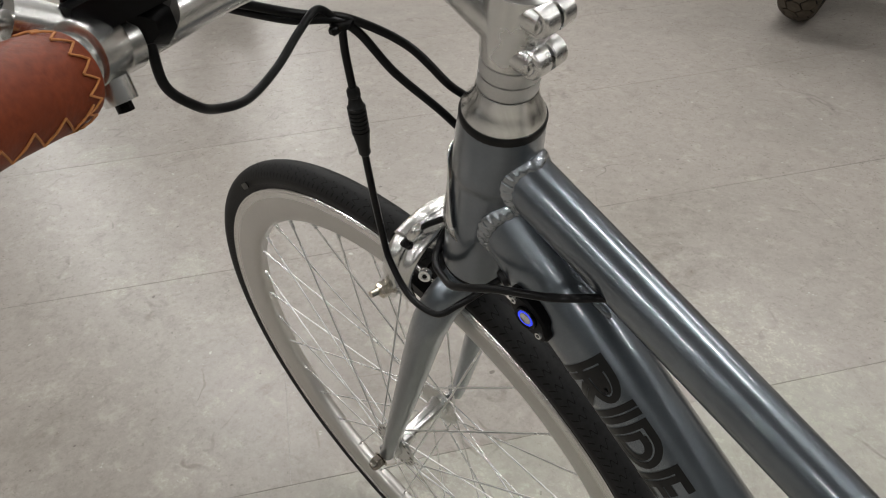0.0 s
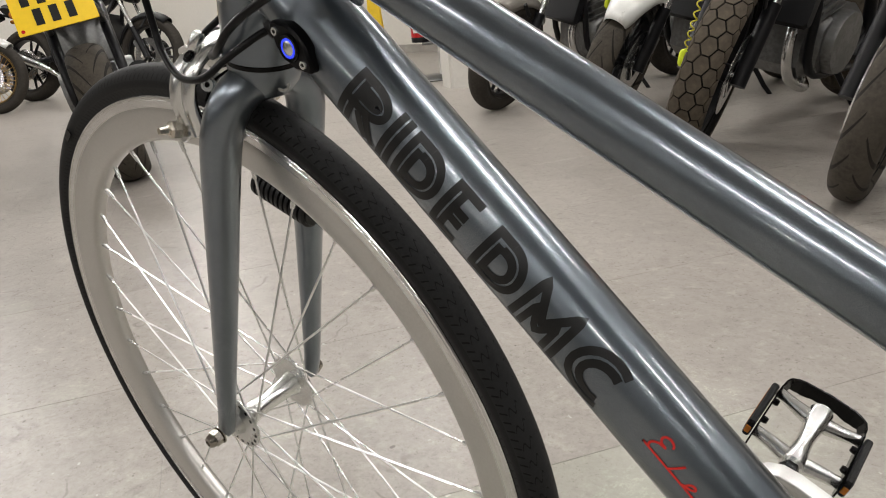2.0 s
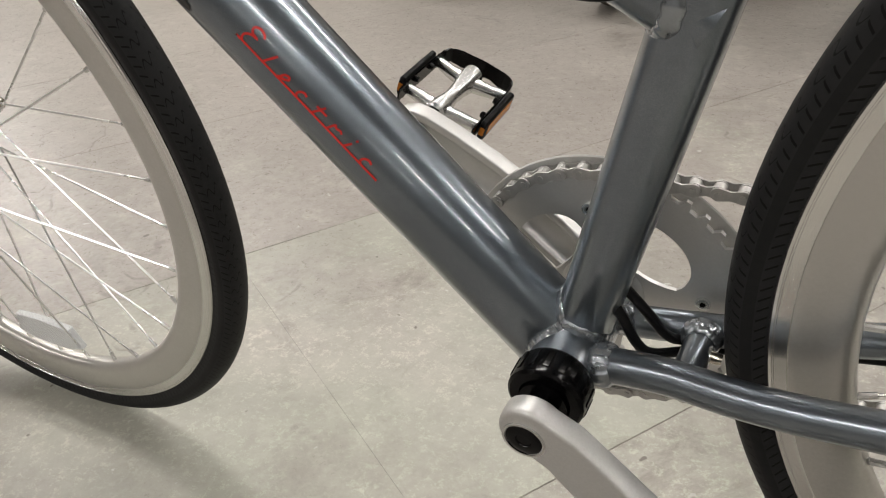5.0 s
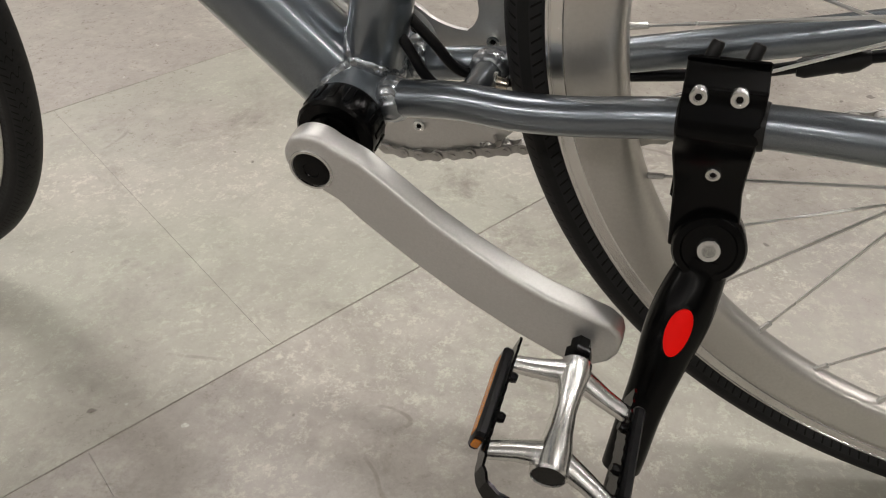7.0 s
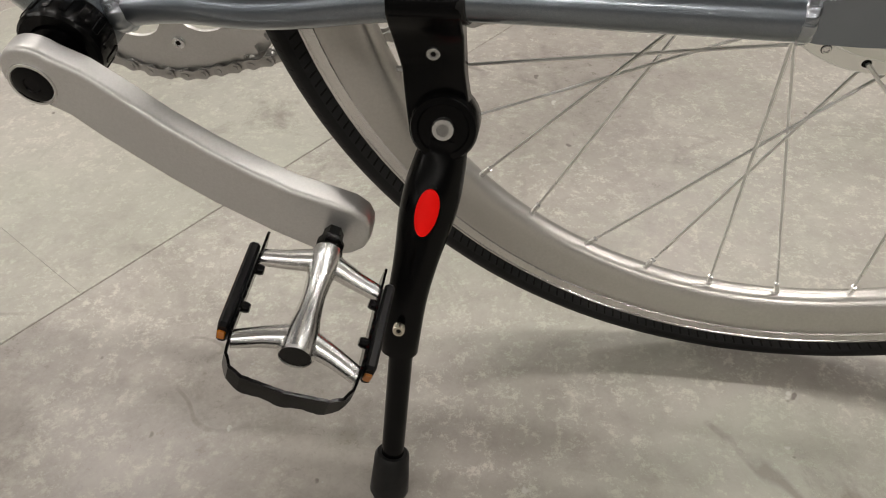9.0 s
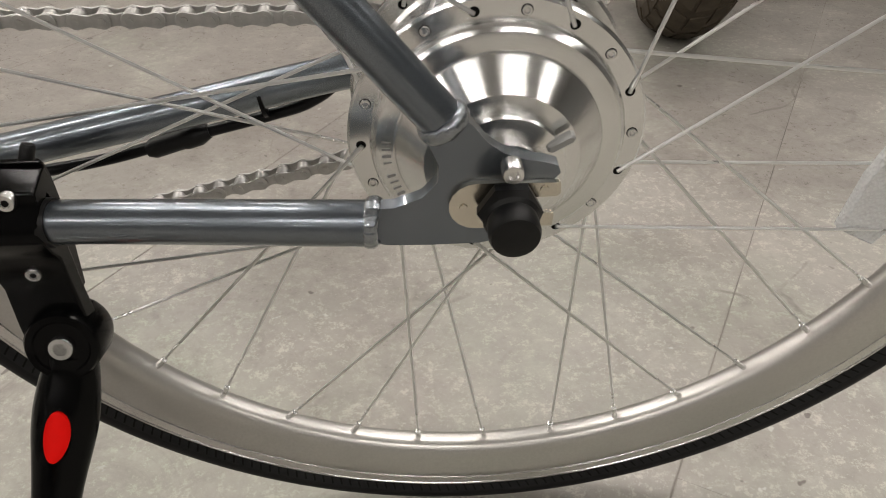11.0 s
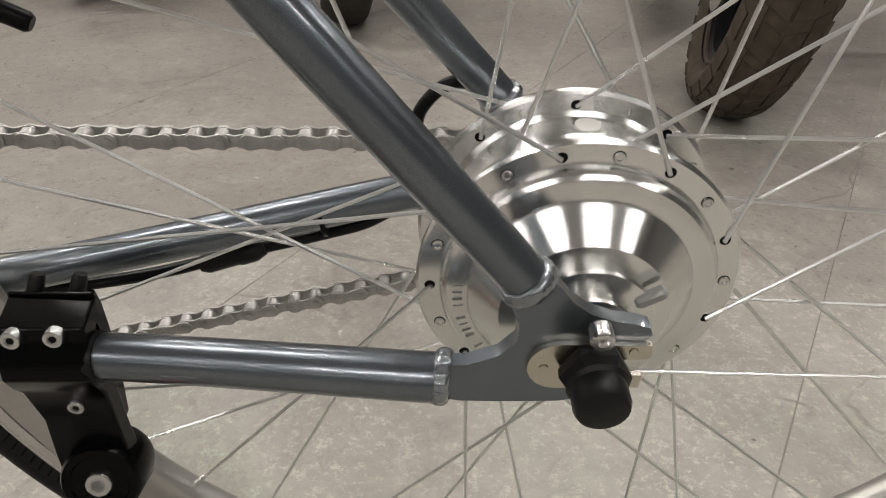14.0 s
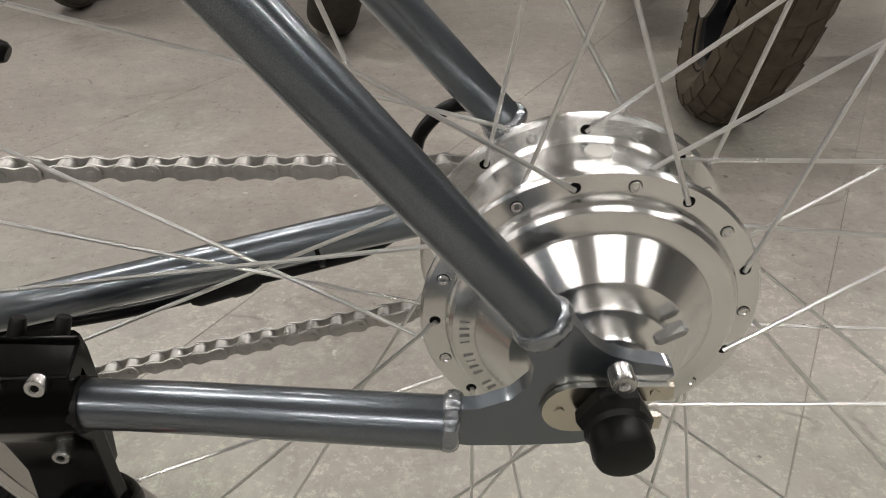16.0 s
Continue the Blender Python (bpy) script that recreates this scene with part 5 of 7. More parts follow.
    t = Matrix.Translation(d) @ Matrix.Rotation(radians(57), 4, "Z") @ Matrix.Rotation(radians(-14), 4, "Y")
    disp = part("display", Shape().box(0.072, 0.044, 0.015, t, 0.006), BLACK, bicycle, "small black handlebar display")
    part("screen", Shape().box(0.058, 0.032, 0.001, t @ Matrix.Translation((0, 0, 0.0084)), 0.002), GLOSS, disp, "dark glossy screen")
    part("bracket", Shape().box(0.030, 0.028, 0.020, Matrix.Translation((-0.8528, -0.1592, 0.9234)) @ Matrix.Rotation(radians(57), 4, "Z"), 0.006), BLACK, disp)
    part("silver_collar", Shape().tube([(-0.8482, -0.1738, 0.9197), (-0.8496, -0.1673, 0.9192)], 0.0118, 22), POLISHED, bicycle)


build_headset_and_bars()


def build_cables():
    knot = (-0.891, -0.046, 0.863)
    runs = [
        ("display_cable", [(-0.8416, -0.1623, 0.9178), (-0.8404, -0.1643, 0.8997), (-0.8399, -0.1563, 0.8866), (-0.8481, -0.1448, 0.8761), (-0.8593, -0.1248, 0.8672), (-0.8724, -0.0998, 0.8674), (-0.8864, -0.0745, 0.8720), (-0.8916, -0.0585, 0.8757), (-0.8922, -0.0493, 0.8675), knot], 0.0022),
        ("display_cable", [knot, (-0.8935, -0.047, 0.845), (-0.894, -0.048, 0.820)], 0.0024),
        ("display_cable", [(-0.8975, -0.049, 0.780), (-0.9000, -0.0495, 0.745), (-0.8995, -0.051, 0.712), (-0.893, -0.0545, 0.692), (-0.8710, -0.060, 0.6770), (-0.8450, -0.060, 0.6762), (-0.8330, -0.050, 0.6840), (-0.8255, -0.038, 0.6900), (-0.8205, -0.028, 0.6940), (-0.816, -0.018, 0.6965)], 0.0024),
        ("brake_cable", [(-0.905, -0.095, 0.892), (-0.898, -0.066, 0.875), (-0.8895, -0.042, 0.864), (-0.8722, -0.020, 0.8428), (-0.8590, -0.006, 0.815), (-0.8580, 0.010, 0.793), (-0.868, 0.020, 0.755), (-0.886, 0.022, 0.715), (-0.898, 0.012, 0.692)], 0.0026),
        ("brake_cable", [(-0.915, -0.110, 0.897), (-0.901, -0.072, 0.874), (-0.8895, -0.044, 0.862), (-0.8816, -0.025, 0.8249), (-0.868, -0.002, 0.786), (-0.870, 0.016, 0.750), (-0.885, 0.010, 0.705), (-0.889, -0.010, 0.686), (-0.876, -0.030, 0.683), (-0.8560, -0.0395, 0.6862), (-0.8420, -0.0445, 0.6915), (-0.8252, -0.0455, 0.7010), (-0.8010, -0.0420, 0.7115), (-0.7640, -0.0350, 0.7220), (-0.7450, -0.0175, 0.7195), (-0.738, -0.0105, 0.718)], 0.0026),
        ("brake_cable", [(-0.4545, -0.0165, 0.536), (-0.4440, -0.0205, 0.5325), (-0.4311, -0.0300, 0.5207), (-0.4098, -0.0340, 0.5093), (-0.3859, -0.0300, 0.5046), (-0.3684, -0.0250, 0.5114), (-0.3584, -0.0220, 0.5244), (-0.348, -0.0195, 0.555)], 0.0027),
        ("motor_cable", [(-0.397, -0.003, 0.336), (-0.384, -0.006, 0.318), (-0.3760, -0.006, 0.3018), (-0.368, -0.002, 0.292), (-0.352, 0.012, 0.286), (-0.315, 0.030, 0.285)], 0.0031),
        ("motor_cable", [(-0.395, 0.003, 0.342), (-0.3740, 0.004, 0.3175), (-0.3626, 0.008, 0.2990), (-0.352, 0.016, 0.291), (-0.320, 0.028, 0.2865)], 0.0031),
        ("motor_cable", [(-0.315, 0.030, 0.2855), (-0.2174, 0.046, 0.2895), (-0.1612, 0.054, 0.3000), (-0.1175, 0.059, 0.3085), (-0.0930, 0.062, 0.3150), (-0.076, 0.066, 0.328), (-0.0700, 0.070, 0.3560), (-0.0670, 0.070, 0.3760), (-0.0520, 0.071, 0.3900), (-0.0350, 0.072, 0.3840), (-0.012, 0.078, 0.352), (-0.002, 0.082, 0.341)], 0.0034),
        ("brake_cable", [(-0.886, -0.010, 0.703), (-0.900, -0.018, 0.694), (-0.912, -0.030, 0.680)], 0.0024),
    ]
    for name, pts, r in runs:
        part(name, Shape().tube(smooth(pts, 8), r, 12), CABLE, bicycle, "black cable")
    m = aim((-0.894, -0.048, 0.822), (-0.8975, -0.049, 0.778))
    L = 0.0445
    prof = [(0.0026, -0.002), (0.0040, 0.0), (0.0040, 0.004), (0.0034, 0.0045), (0.0046, 0.010)]
    for k in range(7):
        prof += [(0.0056, 0.011 + 0.0028 * k), (0.0056, 0.0128 + 0.0028 * k), (0.0049, 0.0130 + 0.0028 * k), (0.0049, 0.0136 + 0.0028 * k)]
    prof += [(0.0050, 0.032), (0.0038, 0.040), (0.0038, L), (0.0026, L + 0.002)]
    part("cable_connector", Shape().lathe(prof, m, 20), RUBBER, bicycle, "ribbed black cable connector")
    part("cable_tie", Shape().lathe([(0.0052, -0.002), (0.0068, -0.0015), (0.0068, 0.0015), (0.0052, 0.002)], aim(knot, (-0.893, -0.047, 0.840)), 16), BLACK, bicycle, "black cable tie")
    part("cable_tie_head", Shape().box(0.005, 0.006, 0.0045, Matrix.Translation((-0.889, -0.0525, 0.862)), 0.001), BLACK, bicycle)
    part("cable_grommet", Shape().lathe([(0.0026, 0.003), (0.0052, 0.0022), (0.0060, 0.0), (0.0060, -0.004)], aim((-0.8175, -0.0215, 0.6955), (-0.8235, -0.034, 0.692)), 18), RUBBER, bicycle, "black rubber cable grommet")
    # oval cable ports let into the top tube
    tw = Vector((0.475, 0, -0.2933)).normalized()
    for x, zz in ((-0.7500, 0.7120), (-0.4440, 0.5290)):
        c = Vector((x, -0.0150, zz))
        n = Vector((-0.25, -0.80, -0.45)).normalized()
        mm = Matrix.Translation(c) @ Matrix((tw, -n, tw.cross(-n))).transposed().to_4x4()
        o = [(0.0085 + 0.0048 * math.cos(a), 0.0048 * math.sin(a)) if abs(a) < math.pi / 2 else (-0.0085 + 0.0048 * math.cos(a), 0.0048 * math.sin(a)) for a in [radians(-180 + 20 * k + 10) for k in range(18)]]
        port = part("cable_port", Shape().plate(o, 0.004, mm, 0.0012), PAINT, bicycle, "oval cable port")
        o2 = [(0.55 * px, 0.5 * pz) for px, pz in o]
        # a flat black plate stands for the shade inside the port
        part("port_opening", Shape().plate(o2, 0.0012, mm @ Matrix.Translation((0, -0.0018, 0))), GLOSS, port)
    part("cable_tie", Shape().lathe([(0.0104, -0.0012), (0.0112, -0.001), (0.0112, 0.001), (0.0104, 0.0012)], aim((-0.118, 0.0547, 0.3233), (-0.018, 0.0677, 0.3393)), 20), BLACK, bicycle)
    part("motor_plug", Shape().lathe([(0.004, -0.02), (0.0058, -0.016), (0.0058, 0.0), (0.0066, 0.002), (0.0066, 0.010), (0.0042, 0.016)], aim((-0.165, 0.0535, 0.2985), (-0.10, 0.063, 0.3145)), 16), RUBBER, bicycle, "black motor cable plug")


build_cables()


def build_switch_and_badge():
    d = (DT_B - DT_A).normalized()
    n = Vector((0.74, 0, 0.673))
    c = Vector((-0.7900, -0.0268, 0.6860))
    m = Matrix.Translation(c) @ Matrix((d, Vector((0, 1, 0)), -n)).transposed().to_4x4()
    o = []
    for k in range(24):
        a = 2 * math.pi * k / 24
        x, z = 0.0205 * math.cos(a), 0.0105 * math.sin(a)
        if abs(x) > 0.0120:
            z *= 0.75
        o.append((x, z))
    sw = part("power_switch", Shape().plate(o, 0.010, m, 0.0016), BLACK, bicycle, "black oval power switch plate")
    part("button_collar", Shape().lathe([(0.0062, 0.0), (0.0084, 0.0), (0.0084, -0.0062), (0.0078, -0.0070), (0.0062, -0.0066), (0.0062, 0.0)], m, 28), GLOSS, sw)
    part("light_ring", Shape().lathe([(0.0046, -0.0058), (0.0046, -0.0066), (0.0059, -0.0066), (0.0059, -0.0058)], m, 28), BLUE, sw, "glowing blue ring")
    part("push_button", Shape().lathe([(1e-5, -0.0072), (0.0037, -0.0072), (0.0045, -0.0066), (0.0045, -0.004)], m, 24), POLISHED, sw, "silver push button")
    for x in (-0.0136, 0.0136):
        screw_head(sw, m @ Vector((x, -0.0052, 0)), (0, -1, 0), 0.0027, ZINC)
    # head badge: a thin bent metal plate held by rivets
    hb = aim(HEAD_LOW, HEAD_TOP)
    verts, faces = [], []
    rows = 9
    for i in range(rows):
        h = 0.040 + 0.056 * i / (rows - 1)
        half = radians(92 - 50 * (i / (rows - 1)) ** 0.8)
        for k in range(13):
            a = math.pi - half + 2 * half * k / 12
            r = head_r(h / (HEAD_TOP - HEAD_LOW).length) + 0.0028
            ax = HEAD_LOW + STEER * h
            f = Vector((STEER.z, 0, -STEER.x))
            verts.append(ax + f * (r * math.cos(a)) + Vector((0, 1, 0)) * (r * math.sin(a)))
    for i in range(rows - 1):
        for k in range(12):
            p = i * 13 + k
            faces.append((p, p + 1, p + 14, p + 13))
    b = part("head_badge", Shape().add(verts, faces), POLISHED, bicycle, "silver head badge plate with rivets")
    b.modifiers.new("thick", "SOLIDIFY").thickness = 0.0009
    f = Vector((STEER.z, 0, -STEER.x))
    a = math.pi - radians(-80)
    p = HEAD_LOW + STEER * 0.046 + f * (0.0280 * math.cos(a)) + Vector((0, 0.0280 * math.sin(a), 0))
    part("rivet", Shape().ball(p, 0.0024, 12), STEEL, b)
    part("badge_mark", Shape().box(0.0006, 0.010, 0.016, Matrix.Translation(HEAD_LOW + STEER * 0.060 + f * -0.0278) @ Matrix.Rotation(radians(16.8), 4, "Y"), 0.0002), ORANGE, b, "orange mark on the badge")


build_switch_and_badge()


def build_decals():
    d = (DT_B - DT_A).normalized()
    n = Vector((0.74, 0, 0.673))

    def wrap(s, h, lift=0.0004):
        a = h / DT_R
        return DT_A + d * s + (Vector((0, -1, 0)) * math.cos(a) + n * math.sin(a)) * (DT_R + lift)

    def stroke(sh, pts, w):
        """A band of width w along a line of (s, h), laid on the tube."""
        p = [Vector(q) for q in pts]
        fine = []
        for a, b in zip(p, p[1:]):
            k = max(1, int((b - a).length / 0.003))
            fine += [a.lerp(b, i / k) for i in range(k)]
        fine.append(p[-1])
        verts, faces = [], []
        for i, q in enumerate(fine):
            a, b = fine[max(0, i - 1)], fine[min(len(fine) - 1, i + 1)]
            t = (b - a).normalized()
            nn = Vector((-t.y, t.x))
            for k in (-1, 1):
                r = q + nn * (w / 2 * k)
                verts.append(wrap(r.x, r.y))
        for i in range(len(fine) - 1):
            faces.append((2 * i, 2 * i + 1, 2 * i + 3, 2 * i + 2))
        sh.add(verts, faces)

    def bow(cx, cy, rx, ry, a0, a1, k=14):
        return [(cx + rx * math.cos(radians(a0 + (a1 - a0) * i / k)), cy + ry * math.sin(radians(a0 + (a1 - a0) * i / k))) for i in range(k + 1)]

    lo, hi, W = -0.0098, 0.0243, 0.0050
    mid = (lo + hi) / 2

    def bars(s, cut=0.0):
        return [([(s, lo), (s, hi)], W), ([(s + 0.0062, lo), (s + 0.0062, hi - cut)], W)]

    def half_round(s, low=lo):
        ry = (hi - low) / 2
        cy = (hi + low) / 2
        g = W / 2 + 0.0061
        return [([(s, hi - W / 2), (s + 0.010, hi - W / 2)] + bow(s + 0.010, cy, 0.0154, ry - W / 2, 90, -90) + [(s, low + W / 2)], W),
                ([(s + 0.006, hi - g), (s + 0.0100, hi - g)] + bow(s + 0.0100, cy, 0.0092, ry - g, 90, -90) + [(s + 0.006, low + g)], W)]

    # one entry for each letter of the maker's name, in double-lined strokes
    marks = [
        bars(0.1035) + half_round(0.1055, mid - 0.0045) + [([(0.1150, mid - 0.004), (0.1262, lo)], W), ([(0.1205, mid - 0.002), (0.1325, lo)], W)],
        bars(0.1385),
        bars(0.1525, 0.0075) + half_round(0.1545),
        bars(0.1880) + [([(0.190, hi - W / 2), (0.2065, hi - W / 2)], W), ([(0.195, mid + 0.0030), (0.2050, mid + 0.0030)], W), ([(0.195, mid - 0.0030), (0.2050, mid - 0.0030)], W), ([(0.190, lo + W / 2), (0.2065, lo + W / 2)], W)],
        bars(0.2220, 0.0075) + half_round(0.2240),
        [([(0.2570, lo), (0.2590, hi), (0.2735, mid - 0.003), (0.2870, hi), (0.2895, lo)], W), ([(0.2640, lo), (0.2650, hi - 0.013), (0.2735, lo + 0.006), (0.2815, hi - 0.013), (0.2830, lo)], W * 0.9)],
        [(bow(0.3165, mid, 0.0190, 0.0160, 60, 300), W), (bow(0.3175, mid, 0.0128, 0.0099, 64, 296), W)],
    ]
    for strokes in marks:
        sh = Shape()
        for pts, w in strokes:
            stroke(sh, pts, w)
        part("maker_mark", sh, DECAL, bicycle, "black double-lined letter of the maker's name on the down tube")
    # the word "Electric" in a thin red monoline script on one running base line, in millimetres
    word = [
        [(10.5, 9.6), (9.3, 11.2), (6.0, 12.0), (3.2, 10.8), (2.8, 8.8), (4.6, 7.2), (8.0, 6.8), (4.0, 6.2), (1.2, 4.0), (0.8, 1.8), (2.4, 0.2), (6.0, 0.0), (104.0, 0.0)],
        [(17.0, 0.0), (21.5, 8.6)],
        [(27.5, 0.6), (31.5, 2.0), (33.8, 3.8), (32.6, 5.0), (30.4, 4.2), (29.2, 1.8), (30.4, 0.0)],
        [(46.5, 4.4), (44.6, 5.2), (42.2, 4.0), (41.2, 1.6), (42.6, 0.0)],
        [(53.5, 0.0), (57.8, 8.2)],
        [(53.6, 5.2), (61.0, 5.2)],
        [(65.0, 0.0), (67.4, 5.2), (69.0, 4.4), (71.6, 5.0), (73.2, 4.0)],
        [(78.0, 0.0), (80.6, 5.0)],
        [(81.4, 7.2), (82.2, 8.6)],
        [(96.0, 4.4), (93.6, 5.2), (91.0, 4.0), (90.0, 1.6), (91.4, 0.0)],
    ]
    sh = Shape()
    for line in word:
        pts = [(p.x, p.y) for p in smooth([(x, y, 0) for x, y in line], 5)] if len(line) > 2 else line
        stroke(sh, [(0.3560 + 0.00100 * x, 0.0060 + 0.00098 * y) for x, y in pts], 0.00135)
    part("lettering", sh, REDINK, bicycle, "thin red script on the down tube")
    # small maker's bar on the front tyre
    part("tyre_mark", Shape().box(0.016, 0.0006, 0.0065, Matrix.Rotation(radians(-122), 4, "Y") @ Matrix.Translation((0.3205, -0.0157, 0)) @ Matrix.Rotation(radians(90), 4, "Y")), GLOSS, front, "small glossy black mark on the sidewall")


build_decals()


def build_brake():
    """Dual-pivot front calliper: two polished arms over the tyre, pads and cable bolt."""
    def arm(y, x, lift):
        pts = [(x, -0.027 * y, 0.6855 + lift), (x - 0.001, -0.004 * y, 0.6885 + lift), (x - 0.002, 0.020 * y, 0.6835 + lift), (x - 0.004, 0.0345 * y, 0.6720 + lift), (x - 0.008, 0.0395 * y, 0.6550), (x - 0.013, 0.0365 * y, 0.6380), (x - 0.016, 0.0335 * y, 0.6270)]
        c = smooth(pts, 6)
        k = len(c)
        return Shape().tube(c, [0.0046 - 0.0008 * i / k for i in range(k)], 16, flat=1.75, side=(1, 0, 0))

    cal = part("brake_calliper", arm(-1, -0.9145, 0.0), POLISHED, bicycle, "polished front brake calliper")
    part("calliper_arm", arm(1, -0.9145, -0.001), POLISHED, cal)
    part("calliper_arm", arm(-1, -0.8985, -0.001), POLISHED, cal)
    part("calliper_bridge", Shape().box(0.022, 0.030, 0.012, Matrix.Translation((-0.905, 0.0, 0.6760)), 0.003), POLISHED, cal)
    part("pivot_bolt", Shape().tube([(-0.928, 0, 0.680), (-0.872, 0, 0.666)], 0.0042, 14), GLOSS, cal)
    screw_head(cal, (-0.9060, -0.0300, 0.6835), (0.1, -0.6, 0.8), 0.0032, GLOSS)
    screw_head(cal, (-0.8890, -0.0325, 0.6640), (0.5, -0.8, 0.2), 0.0050, ZINC)
    part("spring", Shape().tube(smooth([(-0.896, -0.008, 0.668), (-0.894, -0.024, 0.664), (-0.900, -0.031, 0.652)], 5), 0.0011, 8), GLOSS, cal)
    for y in (-1, 1):
        part("brake_pad", Shape().box(0.056, 0.010, 0.0115, Matrix.Translation((-0.931, 0.0190 * y, 0.6276)) @ Matrix.Rotation(radians(15.5), 4, "Y"), 0.003), RUBBER, cal, "black rubber brake pad")
        a = Vector((-0.930, 0.024 * y, 0.630))
        b = Vector((-0.932, 0.056 * y, 0.637))
        part("pad_bolt", Shape().tube([a, a.lerp(b, 0.80), a.lerp(b, 0.81), b], [0.0036, 0.0036, 0.0029, 0.0026], 12), NICKEL, cal)
        part("pad_nut", Shape().lathe([(0.0030, -0.003), (0.0068, -0.0028), (0.0068, 0.0034), (0.0046, 0.0052), (0.0025, 0.0052)], aim(b.lerp(a, 0.38), b), 6), NICKEL, cal)
        part("pad_washer", Shape().lathe([(0.003, -0.001), (0.0096, -0.001), (0.0096, 0.001), (0.003, 0.001)], aim(b.lerp(a, 0.56), b), 22), STEEL, cal)
    part("barrel_adjuster", Shape().lathe([(0.003, 0.0), (0.0045, 0.002), (0.0045, 0.012), (0.003, 0.014)], aim((-0.906, -0.026, 0.686), (-0.898, -0.020, 0.698)), 14), STEEL, cal)


build_brake()


def build_stand():
    yz = Matrix(((0, 1, 0, 0), (1, 0, 0, 0), (0, 0, 1, 0), (0, 0, 0, 1)))
    at = Matrix.Translation((-0.2235, 0, 0)) @ yz
    face = [(-0.0285, 0.3392), (-0.0455, 0.3358), (-0.0475, 0.3285), (-0.0500, 0.3230), (-0.0510, 0.3150), (-0.0495, 0.3060), (-0.0470, 0.2990), (-0.0465, 0.2800), (-0.0480, 0.2620), (-0.0490, 0.2450), (-0.0380, 0.2440), (-0.0365, 0.2700), (-0.0355, 0.2990), (-0.0455, 0.3080), (-0.0462, 0.3160), (-0.0430, 0.3245), (-0.0340, 0.3290), (-0.0275, 0.3330)]
    tri = [(0, 1, 2, 16, 17), (2, 3, 15, 16), (3, 4, 14, 15), (4, 5, 13, 14), (5, 6, 12, 13), (6, 7, 11, 12), (7, 8, 9, 10, 11)]
    n = len(face)
    verts = []
    for k, dx in enumerate((-0.0168, 0.0192)):
        for i, (y, z) in enumerate(face):
            squeeze = 1.0 if z > 0.296 else 0.86 + 0.10 * (0.296 - z) / 0.05
            verts.append((-0.2222 + dx * squeeze + (0.296 - z) * 0.10 * (z < 0.296), y + 0.0050 * min(1.0, max(0.0, (z - 0.250) / 0.03)) - 0.0037 * math.exp(-((z - 0.3150) / 0.0095) ** 4), z))
    faces = tri + [tuple(n + k for k in reversed(f)) for f in tri] + [(k, n + k, n + (k + 1) % n, (k + 1) % n) for k in range(n)]
    st = part("side_stand", Shape().add(verts, faces), GLOSS, bicycle, "black adjustable side stand clamped to the chain stay", angle=48)
    soften(st, 0.0016)
    # inner half of the clamp and its lug
    part("inner_clamp", Shape().plate([(-0.0265, 0.3380), (-0.0260, 0.3300), (-0.0235, 0.3240), (-0.0230, 0.3060), (-0.0300, 0.2960), (-0.0340, 0.2640), (-0.0240, 0.2640), (-0.0150, 0.2960), (-0.0135, 0.3060), (-0.0140, 0.3280), (-0.0160, 0.3370)], 0.030, Matrix.Translation((-0.2215, 0, 0)) @ yz, 0.002), GLOSS, st)
    sheath = Shape().lathe([(0.0099, -0.0160), (0.0110, -0.0160), (0.0114, -0.0150), (0.0114, 0.021), (0.0110, 0.0225), (0.0099, 0.0225)], aim((-0.2225, -0.0353, 0.3150), (-0.1905, -0.0390, 0.3180)), 28)
    part("clamp_sleeve", sheath, RUBBER, st, "black rubber sleeve round the stay")
    for x, y, z in ((-0.2317, -0.0432, 0.3327), (-0.2146, -0.0432, 0.3335)):
        screw_head(st, (x, y, z), (0, -1, 0.15), 0.0042, STEEL)
    screw_head(st, (-0.2185, -0.0414, 0.2893), (0, -1, 0), 0.0038, STEEL)
    part("clamp_lip", Shape().box(0.0365, 0.0016, 0.0050, pose(-0.2210, -0.0236, 0.3385, 12, -1.5, -2), 0.0007), GLOSS, st, "thin upstanding lip of the clamp")
    for x in (-0.2300, -0.2125):
        a = Vector((x, -0.0215, 0.3360))
        b = Vector((x + 0.003, -0.0170, 0.3455))
        part("bolt_cap", Shape().tube([a, a.lerp(b, 0.15), a.lerp(b, 0.85), b], [0.0028, 0.0034, 0.0033, 0.0027], 16), RUBBER, st, "black rubber bolt cap")
    p = Vector((-0.2135, -0.0478, 0.2495))
    tilt = Vector((0.02, -0.92, 0.38)).normalized()
    part("pivot_disc", Shape().lathe([(0.0172, -0.016), (0.0182, -0.012), (0.0182, 0.0070), (0.0170, 0.0088), (0.0138, 0.0090), (0.0130, 0.0080), (0.0085, 0.0080), (1e-5, 0.0080)], aim(p, p + tilt), 40), GLOSS, st)
    screw_head(st, p + tilt * 0.0092, tilt, 0.0062, STEEL, "domed steel pivot bolt", "pivot_bolt")
    leg = [(-0.2135, -0.0500, 0.2440), (-0.2150, -0.0540, 0.2340), (-0.2190, -0.0640, 0.2180), (-0.2235, -0.0760, 0.2000), (-0.2275, -0.0895, 0.1830), (-0.2315, -0.1020, 0.1650), (-0.2345, -0.1130, 0.1450), (-0.2360, -0.1165, 0.1340)]
    c = smooth(leg, 5)
    k = len(c) - 1
    rad = []
    for i in range(k + 1):
        t = i / k
        rad.append(0.0122 + 0.0042 * math.exp(-((t - 0.33) / 0.2) ** 2) - 0.0012 * t)
